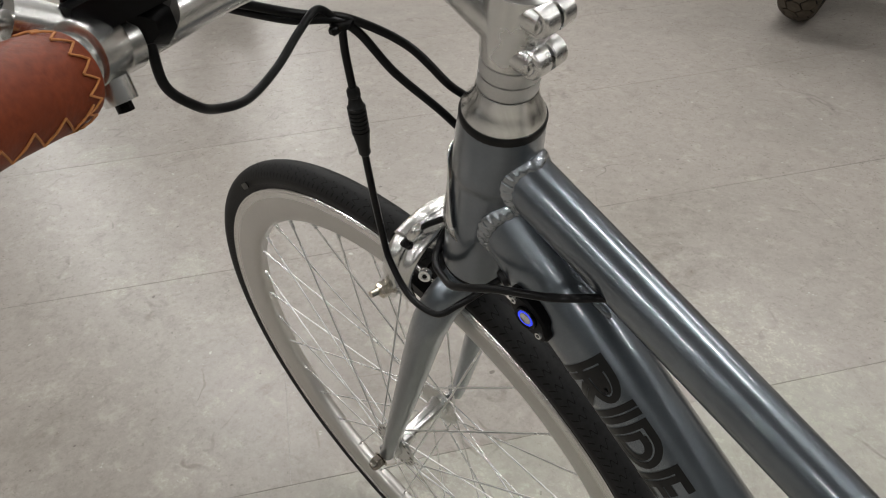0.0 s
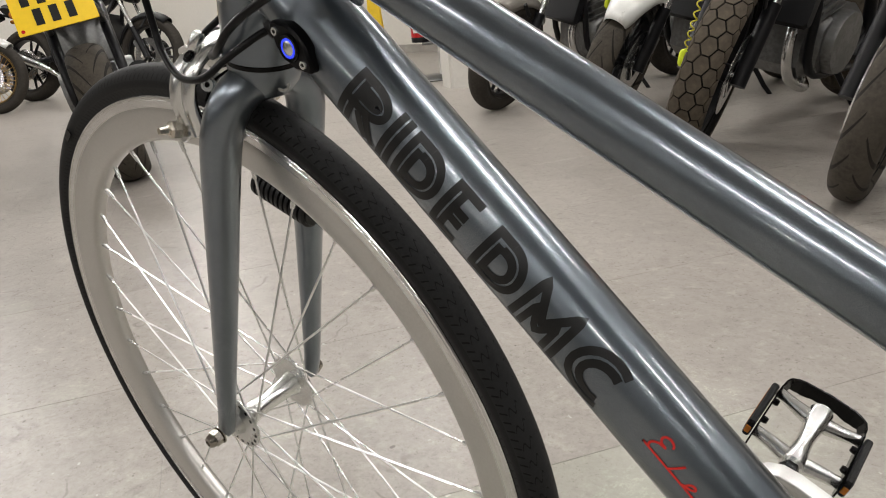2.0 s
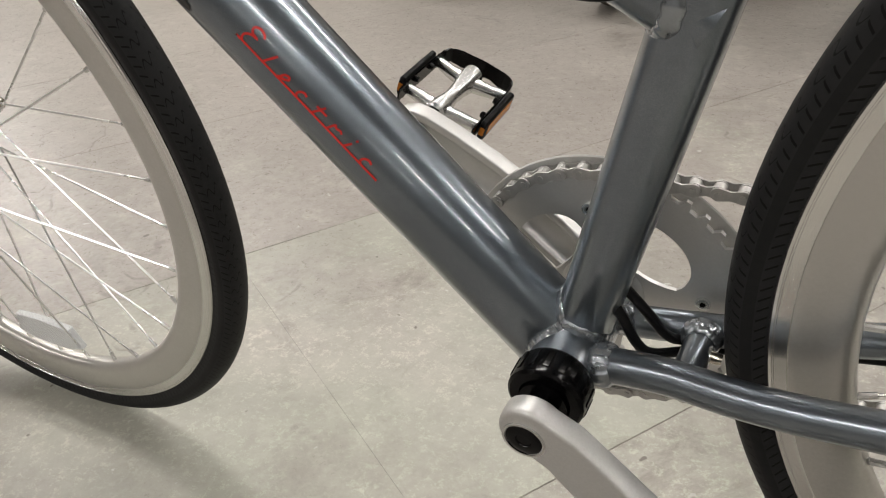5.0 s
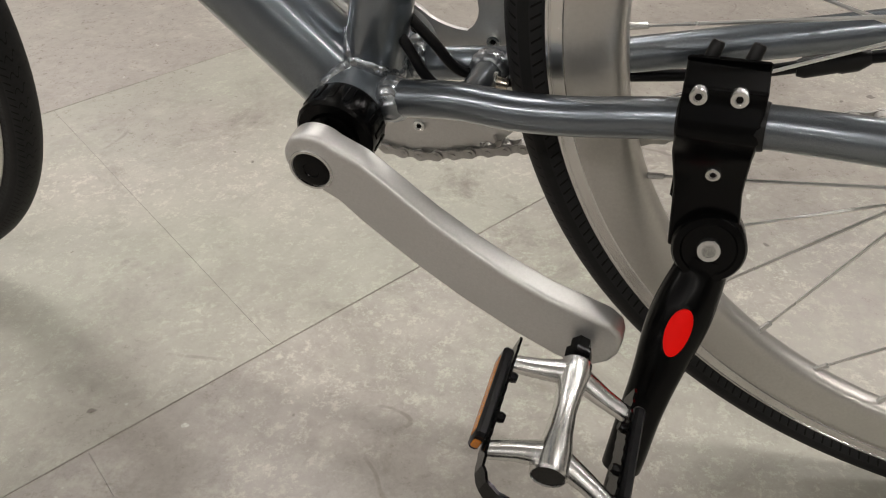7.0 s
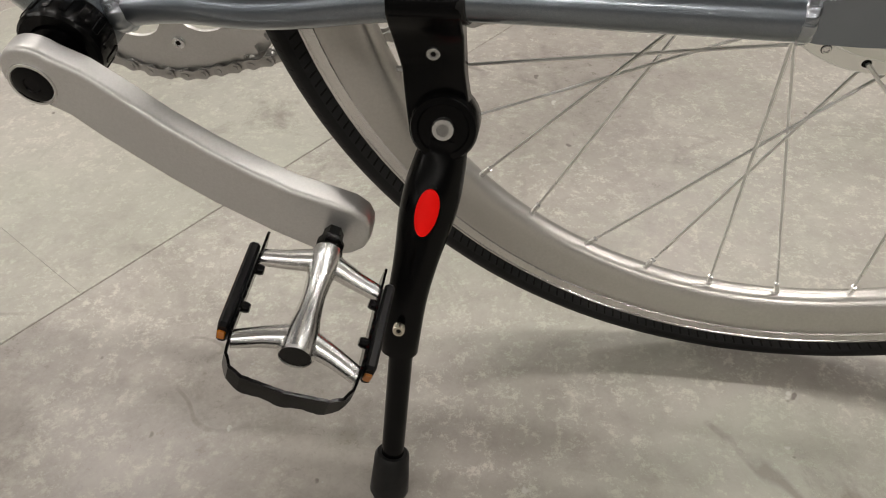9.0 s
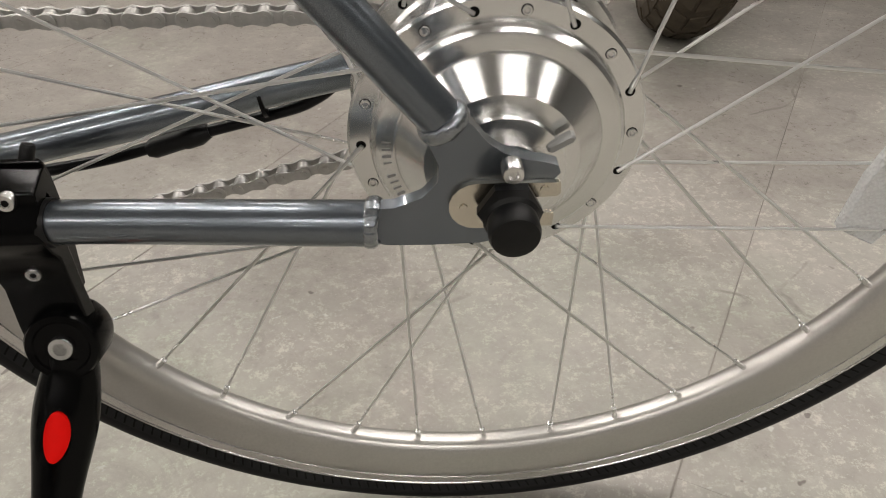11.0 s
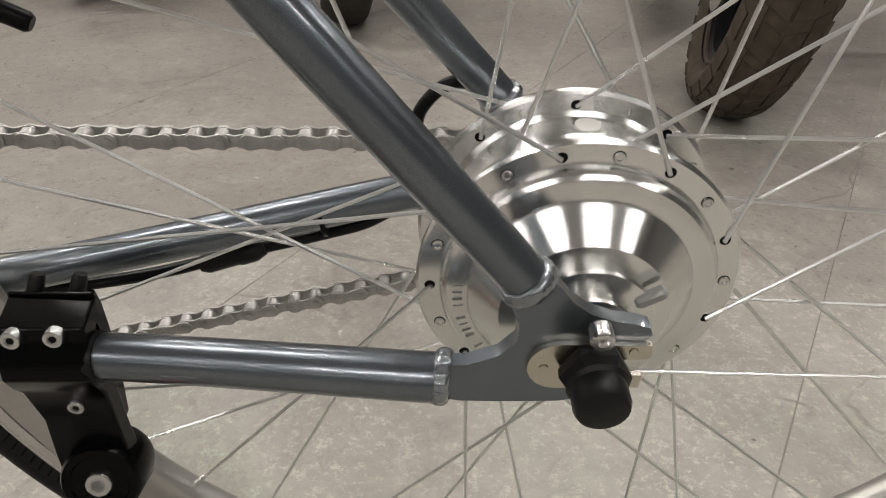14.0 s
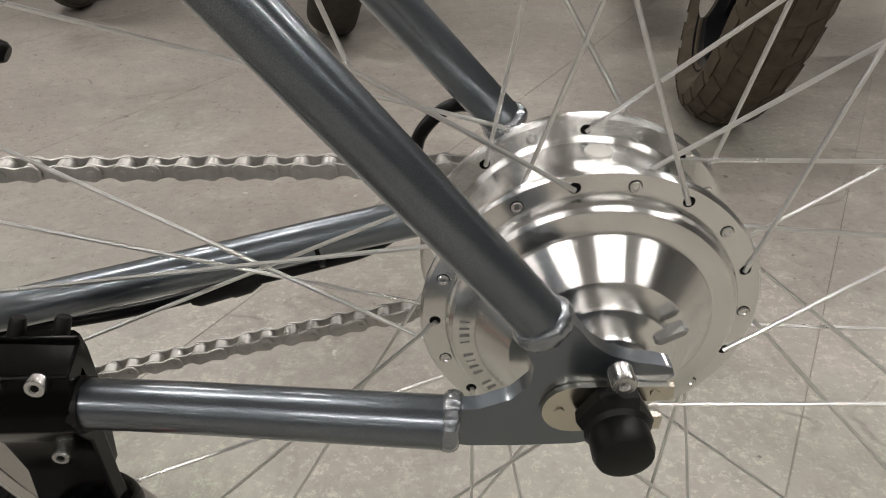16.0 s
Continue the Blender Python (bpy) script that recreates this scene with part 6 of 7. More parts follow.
    part("upper_leg", Shape().tube(c, rad, 26, flat=0.78, side=(0.1, -0.9, 0.35)), GLOSS, st, "black cast upper leg")
    u = Vector((0.02, -0.93, 0.37)).normalized()
    w = (Vector((-0.2275, -0.0895, 0.1830)) - Vector((-0.2190, -0.0640, 0.2180))).normalized()
    s = w.cross(u).normalized()
    oc = Vector((-0.2205, -0.0682, 0.2110))
    for nm, rr, lift, mat, lab in (("oval_rim", 1.14, 0.0142, GLOSS, ""), ("oval_inlay", 1.0, 0.0156, REDOVAL, "bright red oval inlay")):
        vv, L = [], 28
        for q in range(L):
            a = 2 * math.pi * q / L
            e = s * (0.0063 * rr * math.cos(a)) + w * (0.0132 * rr * math.sin(a))
            bend = -0.0028 * math.cos(a) ** 2
            vv.append(oc + e + u * (lift + bend))
        vv += [p2 - u * 0.004 for p2 in vv]
        vv.append(oc + u * (lift + 0.0006))
        ff = [(q, (q + 1) % L, L + (q + 1) % L, L + q) for q in range(L)] + [(q, (q + 1) % L, 2 * L) for q in range(L)]
        part(nm, Shape().add(vv, ff), mat, st, lab)
    screw_head(st, (-0.2330, -0.1215, 0.1615), (0.1, -0.93, 0.3), 0.0035, NICKEL)
    part("lower_leg", Shape().tube([(-0.2335, -0.1085, 0.1500), (-0.2430, -0.1480, 0.0480)], 0.0072, 20), GLOSS, st)
    foot = [(-0.2424, -0.1450, 0.0555), (-0.2427, -0.1460, 0.0535), (-0.2442, -0.1525, 0.0365), (-0.2452, -0.1570, 0.0260), (-0.2456, -0.1585, 0.0225)]
    part("rubber_foot", Shape().tube(foot, [0.0098, 0.0112, 0.0122, 0.0128, 0.0110], 22), RUBBER, st, "black rubber foot on the floor")


build_stand()


# ---- motorcycles parked round the room ----
def moto_wheel(parent, R, width, tyre_mat, rim_mat, blocks, rim_r, discs=True, cast=True, honeycomb=False):
    t = Shape()
    h = (R - rim_r)
    prof = [(rim_r - 0.004, -width * 0.36)] + [(rim_r + h * (0.5 + 0.5 * math.sin(radians(a))), -width / 2 * math.cos(radians(a)) ** 1) for a in range(-40, 221, 13)] + [(rim_r - 0.004, width * 0.36)]
    t.lathe(prof + [prof[0]], None, 72)
    tyre = part("tyre", t, MOTOGROOVE if honeycomb else tyre_mat, parent, "worn black motorcycle tyre")
    def on_tyre(f, turn_deg, lift):
        """A point on the tyre: f runs from -1 to 1 across the crown."""
        lat = radians(85 * f)
        rr = rim_r + h * (0.5 + 0.5 * math.cos(lat)) + lift * math.cos(lat)
        an = radians(turn_deg)
        return (rr * math.cos(an), (width / 2 + lift) * math.sin(lat), rr * math.sin(an))

    if blocks:
        pitch = 360 / blocks
        sh = Shape()
        if honeycomb:
            for col in range(-2, 3):
                fc, off = col * 0.46, 0.5 * (col % 2)
                o = [(-0.29, 0.5), (-0.125, 0.955), (0.125, 0.955), (0.29, 0.5), (0.125, 0.045), (-0.125, 0.045)]
                top = [on_tyre(fc, (off + 0.5) * pitch, 0.0042)] + [on_tyre(fc + f * 0.96, (off + t) * pitch, 0.0036) for f, t in o]
                low = [on_tyre(fc + f, (off + t) * pitch, -0.004) for f, t in o]
                sh.add(top + low, [(0, 1 + k, 1 + (k + 1) % 6) for k in range(6)] + [(1 + k, 7 + k, 7 + (k + 1) % 6, 1 + (k + 1) % 6) for k in range(6)])
        else:
            for s in (-1, 1):
                for f0, f1, d0 in ((0.03, 0.32, 0.0), (0.36, 0.62, 0.45), (0.66, 0.95, 0.15)):
                    o = ((f0, d0), (f1, d0 + 0.18), (f1, d0 + 0.86), (f0, d0 + 0.68))
                    verts = [on_tyre(f * s, t * pitch, lift) for lift in (-0.006, 0.0035) for f, t in o]
                    sh.add(verts, [(0, 1, 2, 3), (4, 7, 6, 5), (0, 4, 5, 1), (1, 5, 6, 2), (2, 6, 7, 3), (3, 7, 4, 0)])
        for k in range(blocks):
            sh = part("tread_block", sh, tyre_mat, tyre, at=Matrix.Rotation(-radians(pitch * k), 4, "Y"), angle=30)
            sh = sh.data
    rim = Shape().lathe([(rim_r + 0.004, -width * 0.40), (rim_r + 0.006, -width * 0.36), (rim_r - 0.016, -width * 0.28), (rim_r - 0.022, 0), (rim_r - 0.016, width * 0.28), (rim_r + 0.006, width * 0.36), (rim_r + 0.004, width * 0.40), (rim_r + 0.004, -width * 0.40)], None, 64)
    if cast:
        for k in range(5):
            for d in (-7, 7):
                a, b = radians(72 * k + d), radians(72 * k + d * 1.6)
                rim.tube([(0.035 * math.cos(a), 0, 0.035 * math.sin(a)), ((rim_r - 0.01) * math.cos(b), 0, (rim_r - 0.01) * math.sin(b))], [0.016, 0.010], 8)
    else:
        for k in range(32):
            a, b = radians(11.25 * k), radians(11.25 * k + (18 if k % 2 else -18))
            y = 0.03 if k % 4 < 2 else -0.03
            rim.tube([(0.032 * math.cos(b), y, 0.032 * math.sin(b)), ((rim_r - 0.014) * math.cos(a), 0, (rim_r - 0.014) * math.sin(a))], 0.0022, 5)
    rim.lathe([(0.008, -0.06), (0.034, -0.055), (0.030, 0), (0.034, 0.055), (0.008, 0.06)], None, 24)
    part("rim", rim, rim_mat, parent)
    if discs:
        for y in (-0.068, 0.068):
            d = Shape().lathe([(0.085, y - 0.0022), (0.145, y - 0.0022), (0.145, y + 0.0022), (0.085, y + 0.0022), (0.085, y - 0.0022)], None, 48)
            part("brake_disc", d, STEEL, parent)
            arm = Shape().tube([(0.03, y * 0.8, 0.0), (0.09 * math.cos(0.3), y, 0.09 * math.sin(0.3))], 0.006, 6)
            for k in range(6):
                arm = part("disc_arm", arm, STEEL, parent, at=Matrix.Rotation(radians(60 * k), 4, "Y")).data


def motorcycle(spot, heading, lean, steer, paint, label, R=0.315, width=0.12, blocks=24, rim_mat=MOTOBLACK, tyre_mat=MOTORUB, coil=0, spoked=False, scale=1.0, plate=False, spot_rear=False, dark=False, guard=(52, 160), beak=0.25, guard_wide=0.018, coil_top=0.80, honeycomb=False):
    """A parked motorcycle leaning on its stand. Its own x runs forward from the front contact point, y to its left."""
    wb = 1.40
    h = math.atan2(heading[1], heading[0])
    at = Matrix.Translation((spot[0], spot[1], 0)) @ Matrix.Rotation(h, 4, "Z") @ Matrix.Rotation(radians(-lean), 4, "X") @ Matrix.Scale(scale, 4)
    if spot_rear:
        at = at @ Matrix.Translation((wb, 0, 0))
    m = thing("motorcycle", label, "motorcycle", at, "parked motorcycles")
    rake = radians(25)
    ax = Vector((0, 0, R))
    sd = Vector((-math.sin(rake), 0, math.cos(rake)))
    pivot = ax + sd * 0.62 + Vector((-0.03, 0, 0))
    turn = Matrix.Translation(pivot) @ Matrix.Rotation(radians(steer), 4, sd) @ Matrix.Translation(-pivot)
    fw = part("front_wheel", Shape().lathe([(0.006, -0.095), (0.011, -0.095), (0.011, 0.095), (0.006, 0.095)], None, 16), STEEL, m, "front motorcycle wheel", at=turn @ Matrix.Translation(ax))
    moto_wheel(fw, R, width, tyre_mat, rim_mat, blocks, R - 0.085, cast=not spoked, honeycomb=honeycomb)
    for y in (-0.098, 0.098):
        foot = turn @ (ax + Vector((0.012, y, -0.03)))
        way = turn.to_3x3() @ sd
        part("fork_leg", Shape().tube([foot, foot + way * 0.30], 0.028, 18), MOTOBLACK, m, "black fork leg")
        part("fork_tube", Shape().tube([foot + way * 0.29, foot + way * 0.74], 0.020, 16), STEEL, m, "bright fork tube")
    for y in (-0.098, 0.098):
        c = turn @ (ax + Vector((-0.075, y * 0.9, 0.085)))
        part("brake_calliper", Shape().box(0.075, 0.045, 0.11, Matrix.Translation(c) @ Matrix.Rotation(radians(-28), 4, "Y"), 0.014), MOTOGREY, m)
    fen = Shape()
    verts, faces = [], []
    a0, a1 = guard
    for i in range(19):
        a = radians(a0 + (a1 - a0) * i / 18)
        for k in range(9):
            b = radians(-88 + 22 * k)
            rr = R + 0.022 + 0.012 * math.cos(b)
            y = (width / 2 + guard_wide) * math.sin(b) * (1 - beak * max(0.0, 1 - i / 9) ** 2 - 0.2 * max(0.0, i / 9 - 1) ** 3)
            rr -= 0.050 * (1 - math.cos(b))
            verts.append(turn @ (ax + Vector((rr * math.cos(a), y, rr * math.sin(a)))))
    for i in range(18):
        for k in range(8):
            p = i * 9 + k
            faces.append((p, p + 1, p + 10, p + 9))
    f = part("front_mudguard", fen.add(verts, faces), paint, m, "painted front mudguard")
    f.modifiers.new("thick", "SOLIDIFY").thickness = 0.004
    for y in (-0.075, 0.075):
        part("mudguard_stay", Shape().tube([turn @ (ax + Vector((-0.03, y * 1.1, 0.24))), turn @ (ax + Vector((0.02, y, 0.31)))], 0.012, 10, flat=0.5), MOTOBLACK, m)
    # rear wheel and swing arm
    rw = part("rear_wheel", Shape().lathe([(0.006, -0.11), (0.012, -0.11), (0.012, 0.11), (0.006, 0.11)], None, 16), STEEL, m, "rear motorcycle wheel", at=Matrix.Translation((-wb, 0, R)))
    moto_wheel(rw, R, width * 1.35, tyre_mat, rim_mat, 22 if blocks else 0, R - 0.095, cast=not spoked)
    sw = Shape()
    for y in (-0.115, 0.115):
        sw.tube([(-wb - 0.04, y, R), (-wb + 0.30, y, R + 0.02), (-wb + 0.55, y * 0.8, R + 0.07)], [0.024, 0.028, 0.034], 12)
    part("swing_arm", sw, MOTOBLACK, m, "black swing arm")
    # engine: crankcase, cylinders with fins, exhaust
    e = Shape()
    e.box(0.46, 0.30, 0.26, pose(-0.70, 0, 0.37), 0.05)
    e.lathe([(0.12, -0.19), (0.125, -0.175), (0.125, 0.175), (0.12, 0.19)], pose(-0.66, 0, 0.38), 28)
    e.box(0.20, 0.26, 0.25, pose(-0.58, 0, 0.59, 0, 14, 0), 0.02)
    eng = part("engine", e, MOTOGREY, m, "dark metal engine block")
    for k in range(6):
        part("cooling_fin", Shape().box(0.23, 0.29, 0.006, pose(-0.565 + 0.008 * k, 0, 0.50 + 0.035 * k, 0, 14, 0), 0.002), MOTOGREY, eng)
    part("radiator", Shape().box(0.045, 0.30, 0.30, pose(-0.40, 0, 0.60, 0, -16, 0), 0.012), MOTOBLACK, m)
    ex = [(-0.47, 0.07, 0.55), (-0.40, 0.08, 0.40), (-0.47, 0.08, 0.25), (-0.70, 0.06, 0.17), (-0.95, -0.10, 0.20), (-1.10, -0.17, 0.30), (-1.50, -0.19, 0.46)]
    c = smooth(ex, 6)
    part("exhaust_pipe", Shape().tube(c, [0.021 + 0.030 * max(0, (i / (len(c) - 1) - 0.80) / 0.2) ** 0.5 for i in range(len(c))], 16), MOTOBLACK if dark else STEEL, m, "metal exhaust pipe")
    fr = Shape()
    for y in (-0.13, 0.13):
        fr.tube(smooth([(-0.33, y * 0.4, 0.90), (-0.55, y, 0.80), (-0.85, y, 0.66), (-1.0, y, 0.40), (-0.92, y, 0.28)], 5), 0.026, 10)
        fr.tube(smooth([(-0.80, y, 0.70), (-1.20, y * 0.9, 0.76), (-1.55, y * 0.6, 0.84)], 5), 0.016, 10)
        fr.tube(smooth([(-0.33, y * 0.4, 0.86), (-0.42, y, 0.60), (-0.52, y, 0.28), (-0.92, y, 0.24)], 5), 0.018, 10)
    part("frame", fr, MOTOBLACK, m, "black tubular frame")
    tank = Shape()
    vv, ff = [], []
    for i in range(11):
        t = i / 10
        wd = 0.16 * math.sin(math.pi * (0.12 + 0.78 * t)) ** 0.7
        ht = 0.17 * math.sin(math.pi * (0.10 + 0.72 * t)) ** 0.7
        for k in range(14):
            a = 2 * math.pi * k / 14
            vv.append((-0.40 - 0.52 * t, wd * math.sin(a), 0.90 - 0.05 * t + ht * (0.75 * math.cos(a) if math.cos(a) > 0 else 0.45 * math.cos(a))))
    for i in range(10):
        for k in range(14):
            ff.append((i * 14 + k, i * 14 + (k + 1) % 14, (i + 1) * 14 + (k + 1) % 14, (i + 1) * 14 + k))
    ff += [tuple(range(14)), tuple(range(10 * 14 + 13, 10 * 14 - 1, -1))]
    part("fuel_tank", tank.add(vv, ff), paint, m, "painted fuel tank")
    seat = Shape()
    seat.tube(smooth([(-0.86, 0, 0.83), (-1.05, 0, 0.81), (-1.30, 0, 0.86), (-1.58, 0, 0.91)], 5), [0.10 + 0.03 * math.sin(k * 0.2) for k in range(16)], 16, flat=1.0)
    sq = Shape()
    sq.v, sq.f = [(x, y * 1.15, 0.85 + (z - 0.85) * 0.5) for x, y, z in seat.v], seat.f
    part("seat", sq, RUBBER, m, "black dual seat")
    hb = [(-0.42, -0.40, 1.06), (-0.36, -0.30, 1.09), (-0.30, -0.10, 1.03), (-0.30, 0.10, 1.03), (-0.36, 0.30, 1.09), (-0.42, 0.40, 1.06)]
    part("handlebar", Shape().tube([turn @ q for q in smooth(hb, 5)], 0.013, 12), MOTOBLACK, m)
    hl = turn @ Vector((-0.16, 0, 0.90))
    head = part("headlight", Shape().lathe([(0.02, -0.10), (0.075, -0.07), (0.088, 0.0), (0.092, 0.03), (0.088, 0.036)], aim(hl, hl + Vector((1, 0, -0.1))), 28), MOTOBLACK, m)
    part("lens", Shape().lathe([(1e-5, 0.044), (0.05, 0.042), (0.086, 0.034)], aim(hl, hl + Vector((1, 0, -0.1))), 28), GLOSS, head)
    part("side_stand", Shape().tube([(-0.82, 0.12, 0.24), (-0.86, 0.22, 0.10), (-0.88, 0.27, 0.045)], [0.014, 0.012, 0.011], 10), MOTOBLACK, m)
    rf = Shape()
    rf.box(0.30, 0.15, 0.02, pose(-1.62, 0, 0.83, 0, 18, 0), 0.008)
    rf.tube([(-1.68, 0, 0.82), (-1.87, 0, 0.76)], [0.03, 0.022], 10)
    tail = part("tail_section", rf, MOTOBLACK, m, "black tail with number plate holder")
    for y in (-0.16, 0.16):
        part("indicator", Shape().ball((-1.72, y, 0.80), 0.028, 14, 0.7), AMBER, m, "orange indicator")
    part("tail_lamp", Shape().box(0.03, 0.10, 0.045, pose(-1.78, 0, 0.83), 0.01), EXTRED, m, "red tail lamp")
    if plate:
        pm = pose(-1.885, 0.02, 0.80, 0, -58, 0)
        pl = part("number_plate", Shape().box(0.205, 0.285, 0.004, pm, 0.006), PLATE, m, "yellow rear number plate with black bars")
        for row, (x, n) in enumerate(((0.045, 4), (-0.040, 3))):
            for k in range(n):
                part("plate_bar", Shape().box(0.068, 0.030, 0.0016, pm @ Matrix.Translation((x, (k - (n - 1) / 2) * 0.058, 0.0030))), DECAL, pl)
        part("plate_mark", Shape().lathe([(1e-5, 0.0006), (0.007, 0.0006), (0.007, -0.001)], pm @ Matrix.Translation((-0.085, 0.125, 0.0025)) @ Matrix.Rotation(radians(90), 4, "X"), 14), EXTRED, pl)
    if coil:
        pts = []
        for k in range(120):
            t = k / 119
            b = Vector((0.06 + 0.05 * math.sin(t * 3), 0.105 * coil, coil_top - 0.42 * t))
            pts.append(turn @ (b + Vector((0.009 * math.cos(k * 0.62), 0.009 * math.sin(k * 0.62), 0))))
        lk = part("disc_lock_cable", Shape().tube(pts, 0.0026, 7), COIL, m, "coiled yellow reminder cable")
        part("cable_end", Shape().box(0.030, 0.020, 0.060, Matrix.Translation(turn @ Vector((0.075, 0.105 * coil, coil_top - 0.44))), 0.006), NEON, lk)
    return m


motorcycle((-3.11, 3.12), (-0.30, -0.95), 11, 22, MOTOBRONZE, "black motorcycle with a grey-brown front mudguard, parked by the wall", R=0.31, width=0.11, blocks=0, guard=(66, 150), beak=0.35)
motorcycle((-2.31, 2.93), (-0.26, -0.965), 12, 24, MOTOWHITE, "motorcycle with a white front mudguard and worn front tyre", R=0.31, width=0.13, blocks=0, coil=-1, guard=(44, 156), beak=0.45, guard_wide=0.034, coil_top=1.0, tyre_mat=SLASHED)
motorcycle((-1.64, 2.36), (-0.12, -0.99), 13, 20, MOTOSILVER, "adventure motorcycle with knobbly tyres and a silver mudguard", R=0.335, width=0.125, blocks=34, coil=-1, tyre_mat=DUSTY, guard=(74, 128), beak=0.0, guard_wide=0.030, honeycomb=True)
motorcycle((-0.98, 2.00), (-0.16, -0.985), 12, 14, ORANGE, "orange and black motorcycle with a neon cable on its wheel", R=0.30, width=0.105, blocks=0, coil=1, tyre_mat=SLASHED, guard=(60, 150))
motorcycle((-0.25, 1.70), (-0.14, -0.99), 11, 10, MOTOSILVER, "dark motorcycle parked in the row", R=0.31, width=0.12, blocks=0)
motorcycle((0.49, 1.10), (-0.20, -0.98), 12, -4, MOTOSILVER, "motorcycle with a dusty brown block-tread front tyre", R=0.315, width=0.13, blocks=26, tyre_mat=DUSTY)
# A further motorcycle, mostly unseen, added to shade the floor at the row's end.
motorcycle((1.32, 1.42), (-0.22, -0.975), 12, -8, MOTOBLACK, "black motorcycle at the end of the row, mostly out of view", R=0.315, width=0.13, blocks=0)
motorcycle((-3.84, 1.25), (-0.902, 0.431), 9, 0, MOTOBLACK, "black motorcycle seen from behind, with a yellow number plate", R=0.315, width=0.125, blocks=0, plate=True, spot_rear=True, dark=True, tyre_mat=SLASHED)
motorcycle((-8.2, 2.16), (0.82, 0.57), 10, 4, MOTOWHITE, "white off-road motorcycle with gold spoked wheels", R=0.33, width=0.10, blocks=0, rim_mat=GOLD, spoked=True)
motorcycle((-7.60, 3.42), (0.90, 0.43), 11, -4, MOTOBLACK, "black motorcycle with crash bars and a neon tag", R=0.345, width=0.11, blocks=0, scale=1.06)


def extinguisher(spot, label):
    t = thing("fire_extinguisher", label, "fire extinguisher", pose(*spot), "fire extinguishers")
    part("cylinder", Shape().lathe([(0.060, 0.0), (0.075, 0.006), (0.078, 0.03), (0.078, 0.40), (0.070, 0.45), (0.042, 0.49), (0.026, 0.50), (0.026, 0.53), (0.012, 0.54)], None, 32, "Z"), EXTRED, t, "red enamelled cylinder")
    part("label_band", Shape().lathe([(0.0788, 0.23), (0.0788, 0.37)], None, 32, "Z"), PAPER, t, "white instruction label")
    part("valve", Shape().box(0.03, 0.03, 0.06, pose(0, 0, 0.56), 0.005), MOTOBLACK, t)
    part("base_ring", Shape().lathe([(0.060, 0.0), (0.0790, 0.004), (0.0790, 0.040), (0.0775, 0.042)], None, 32, "Z"), MOTOBLACK, t, "black base ring")
    part("small_label", Shape().plate([(-0.030, 0.075), (0.030, 0.075), (0.030, 0.125), (-0.030, 0.125)], 0.004, pose(0.025, -0.0765, 0, 0, 0, 18), 0.001), PAPER, t, "small white label")
    part("handle", Shape().tube([(0, 0, 0.585), (0.05, -0.02, 0.60), (0.12, -0.05, 0.595)], 0.009, 10), MOTOBLACK, t)
    part("hose", Shape().tube(smooth([(0.02, 0, 0.56), (0.09, -0.02, 0.54), (0.10, -0.02, 0.40), (0.088, -0.02, 0.22), (0.085, -0.02, 0.10)], 5), 0.011, 10), RUBBER, t, "black hose")


extinguisher((-4.50, 4.19, 0.30), "red fire extinguisher with a white label, hung beside the pillar")
extinguisher((-4.68, 4.17, 0.30), "red fire extinguisher with black band, hung beside the pillar")


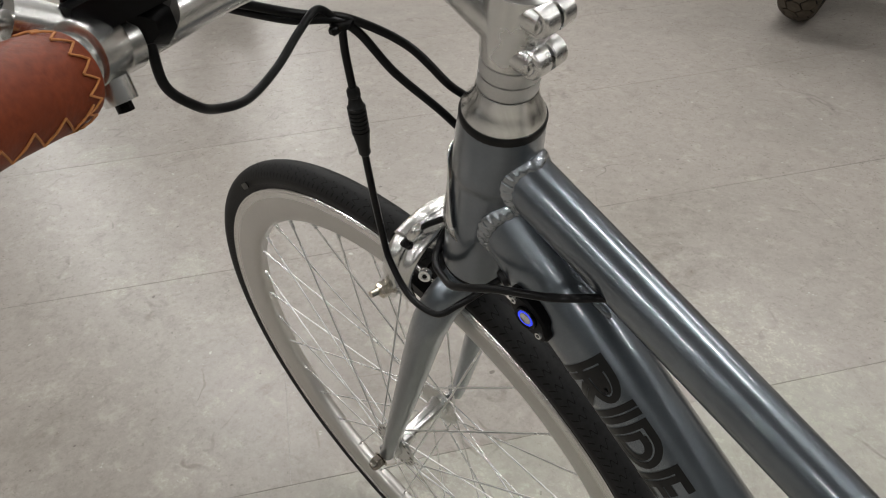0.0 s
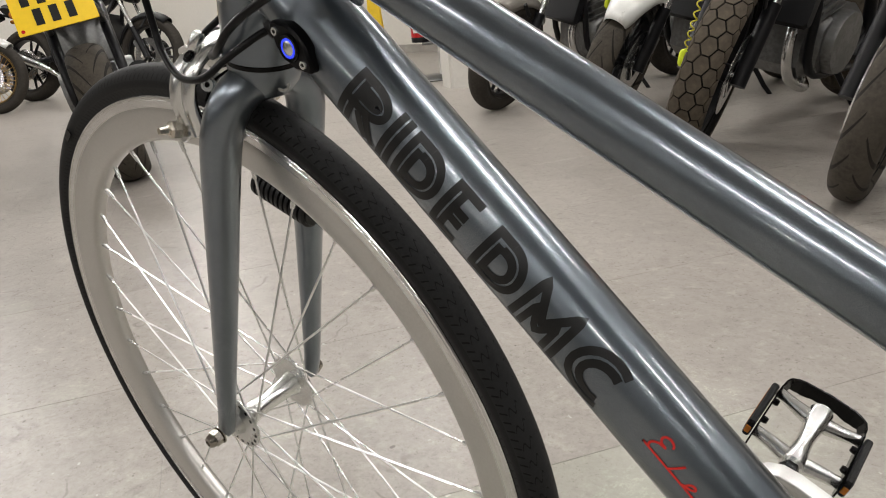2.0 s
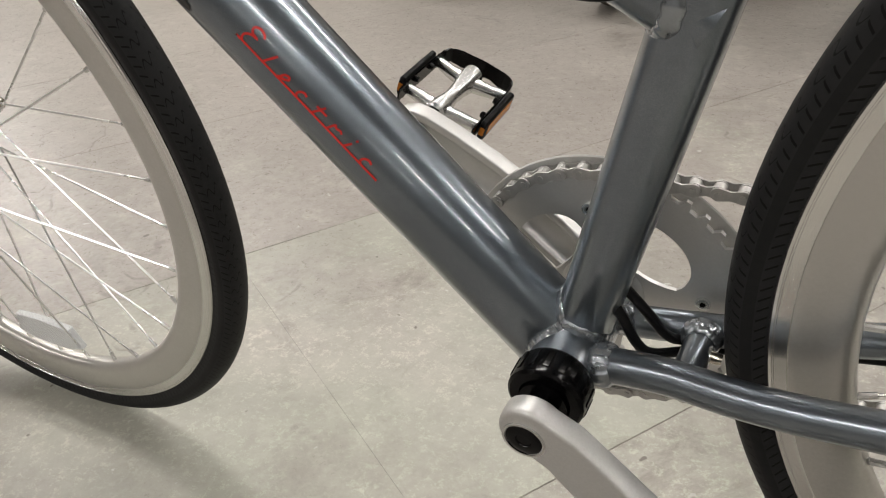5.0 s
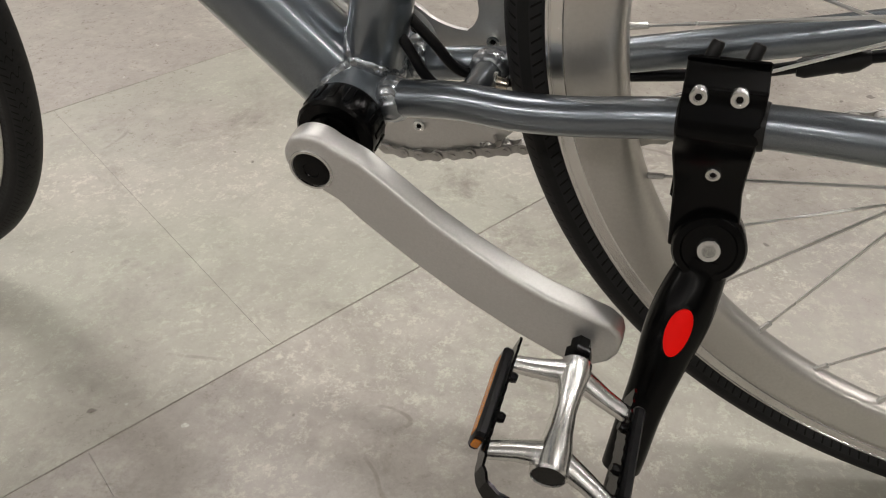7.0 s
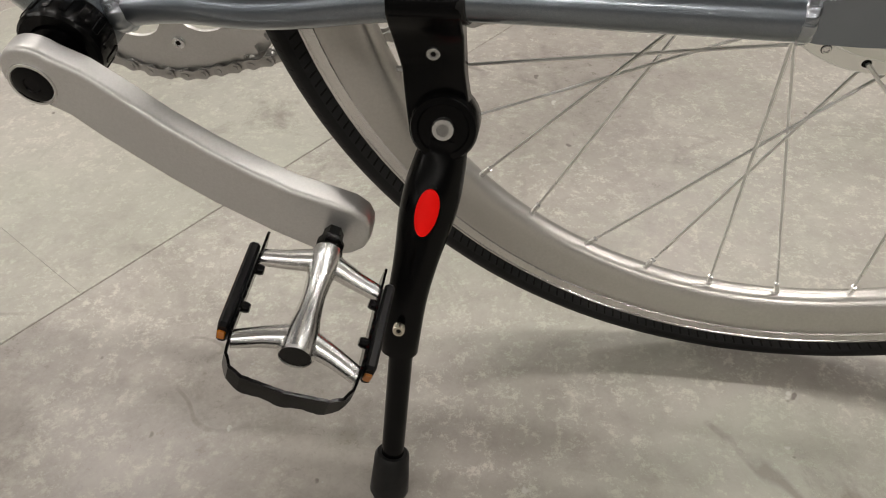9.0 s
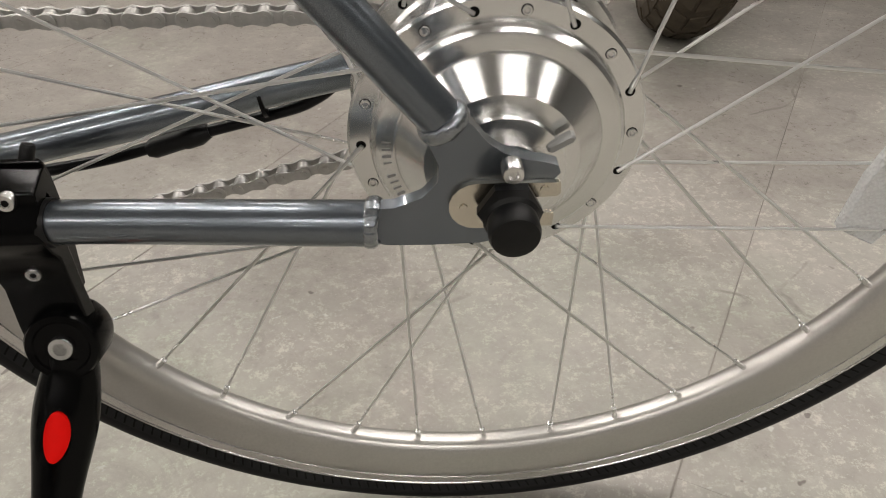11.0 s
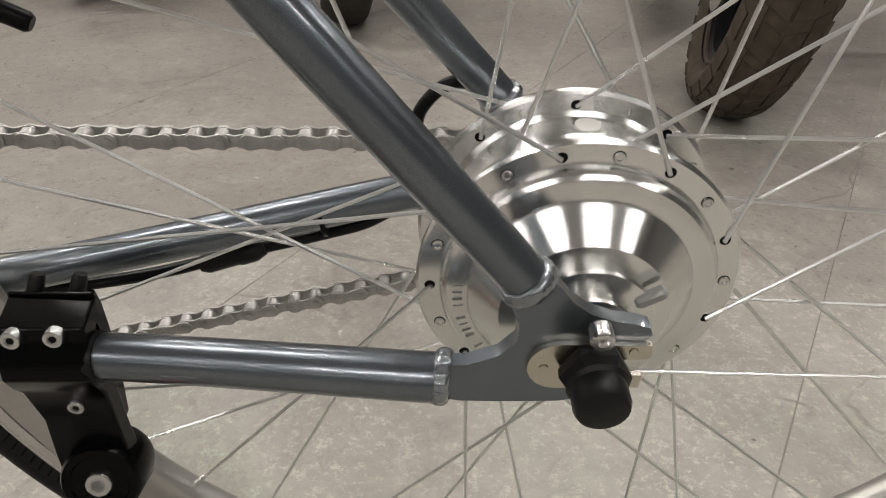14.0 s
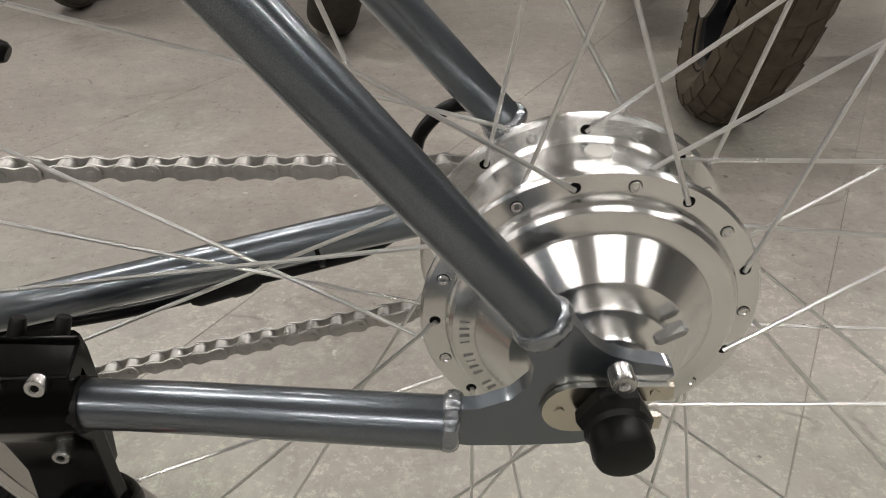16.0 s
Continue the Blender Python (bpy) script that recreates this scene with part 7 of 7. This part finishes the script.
def clutter():
    t = thing("wet_floor_sign", "folded yellow plastic floor sign standing by the wall", "floor sign", pose(-6.70, 5.62, 0, 0, 0, 35))
    for s in (-1, 1):
        part("leaf", Shape().plate([(-0.085, 0), (-0.05, 0), (-0.045, 0.05), (0.045, 0.05), (0.05, 0), (0.085, 0), (0.058, 0.80), (0.04, 0.84), (-0.04, 0.84), (-0.058, 0.80)], 0.02, pose(0, 0.07 * s, 0, 4.4 * s), 0.004), YELLOW, t)
    t = thing("extinguisher_stand", "low grey stand on the floor under the fire extinguishers", "stand", pose(-4.62, 4.28, 0))
    part("base", Shape().lathe([(0.02, 0.0), (0.21, 0.0), (0.22, 0.01), (0.20, 0.025), (0.03, 0.035)], None, 36, "Z"), MOTOGREY, t)
    part("post", Shape().tube([(0, 0.03, 0.03), (0, 0.03, 0.30)], 0.02, 12), PAPER, t)
    part("shelf", Shape().box(0.40, 0.20, 0.02, pose(-0.04, 0.03, 0.29, 0, 0, -50), 0.004), MOTOGREY, t)
    t = thing("rucksack", "dark rucksack with a blue panel on the floor by the wall", "bag", pose(-9.8, 5.6, 0))
    part("bag", Shape().lathe([(0.12, 0.0), (0.19, 0.03), (0.20, 0.22), (0.17, 0.40), (0.08, 0.48), (0.01, 0.49)], None, 20, "Z"), MOTOBLACK, t)
    part("panel", Shape().box(0.14, 0.03, 0.16, pose(0.06, -0.19, 0.26), 0.01), plain("blue_fabric", (0.02, 0.12, 0.45), 0.7), t, "blue fabric panel")


clutter()


# ---- floor: long slabs laid in courses, with fine dirty joints ----
def build_floor():
    base = tagged(part("floor", Shape().box(21.4, 17.8, 0.10, pose(-3.25, -2.1, -0.0465)), JOINT), "worn grey workshop floor of large slabs with fine joints", "floor", kind="structure")
    along = Vector((0.5225, 0.8526, 0))
    across = Vector((0.8526, -0.5225, 0))
    turn = Matrix((across, along, Vector((0, 0, 1)))).transposed().to_4x4()
    wide, long_, gap, butt = 0.601, 1.202, 0.0012, 0.0001
    starts = {0: -0.424, -1: -0.257, -2: -0.72, -3: -0.98, 1: 0.12}
    b, e = 0.0006, 0.0001
    x, y, z = (wide - gap) / 2, (long_ - butt) / 2, 0.0035
    slab = Shape().add([(-x, -y, 0), (x, -y, 0), (x, y, 0), (-x, y, 0), (-x, -y, z - b), (x, -y, z - b), (x, y, z - b), (-x, y, z - b), (-x + b, -y + e, z), (x - b, -y + e, z), (x - b, y - e, z), (-x + b, y - e, z)],
                       [(0, 4, 5, 1), (1, 5, 6, 2), (2, 6, 7, 3), (3, 7, 4, 0), (4, 8, 9, 5), (5, 9, 10, 6), (6, 10, 11, 7), (7, 11, 8, 4), (8, 11, 10, 9)])
    first, rest = None, Shape()
    for i in range(-22, 22):
        a0 = -0.482 + 0.0012 + wide * i
        s0 = starts.get(i, (i * 0.437) % long_)
        for k in range(-16, 16):
            c = across * (a0 + wide / 2) + along * (s0 + long_ * (k + 0.5))
            if not (-13.9 < c.x < 7.4 and -11.0 < c.y < 6.8):
                continue
            m = Matrix.Translation((c.x, c.y, 0.0010)) @ turn
            if -4.6 < c.x < 1.6 and -1.4 < c.y < 4.4:
                if first is None:
                    first = part("slab", slab, FLOOR, base, at=m)
                else:
                    part("slab", first.data, FLOOR, base, at=m)
            else:
                rest.add(slab.v, slab.f, m)
    tagged(part("slabs_beyond", rest, FLOOR, base), kind="stuff")


build_floor()
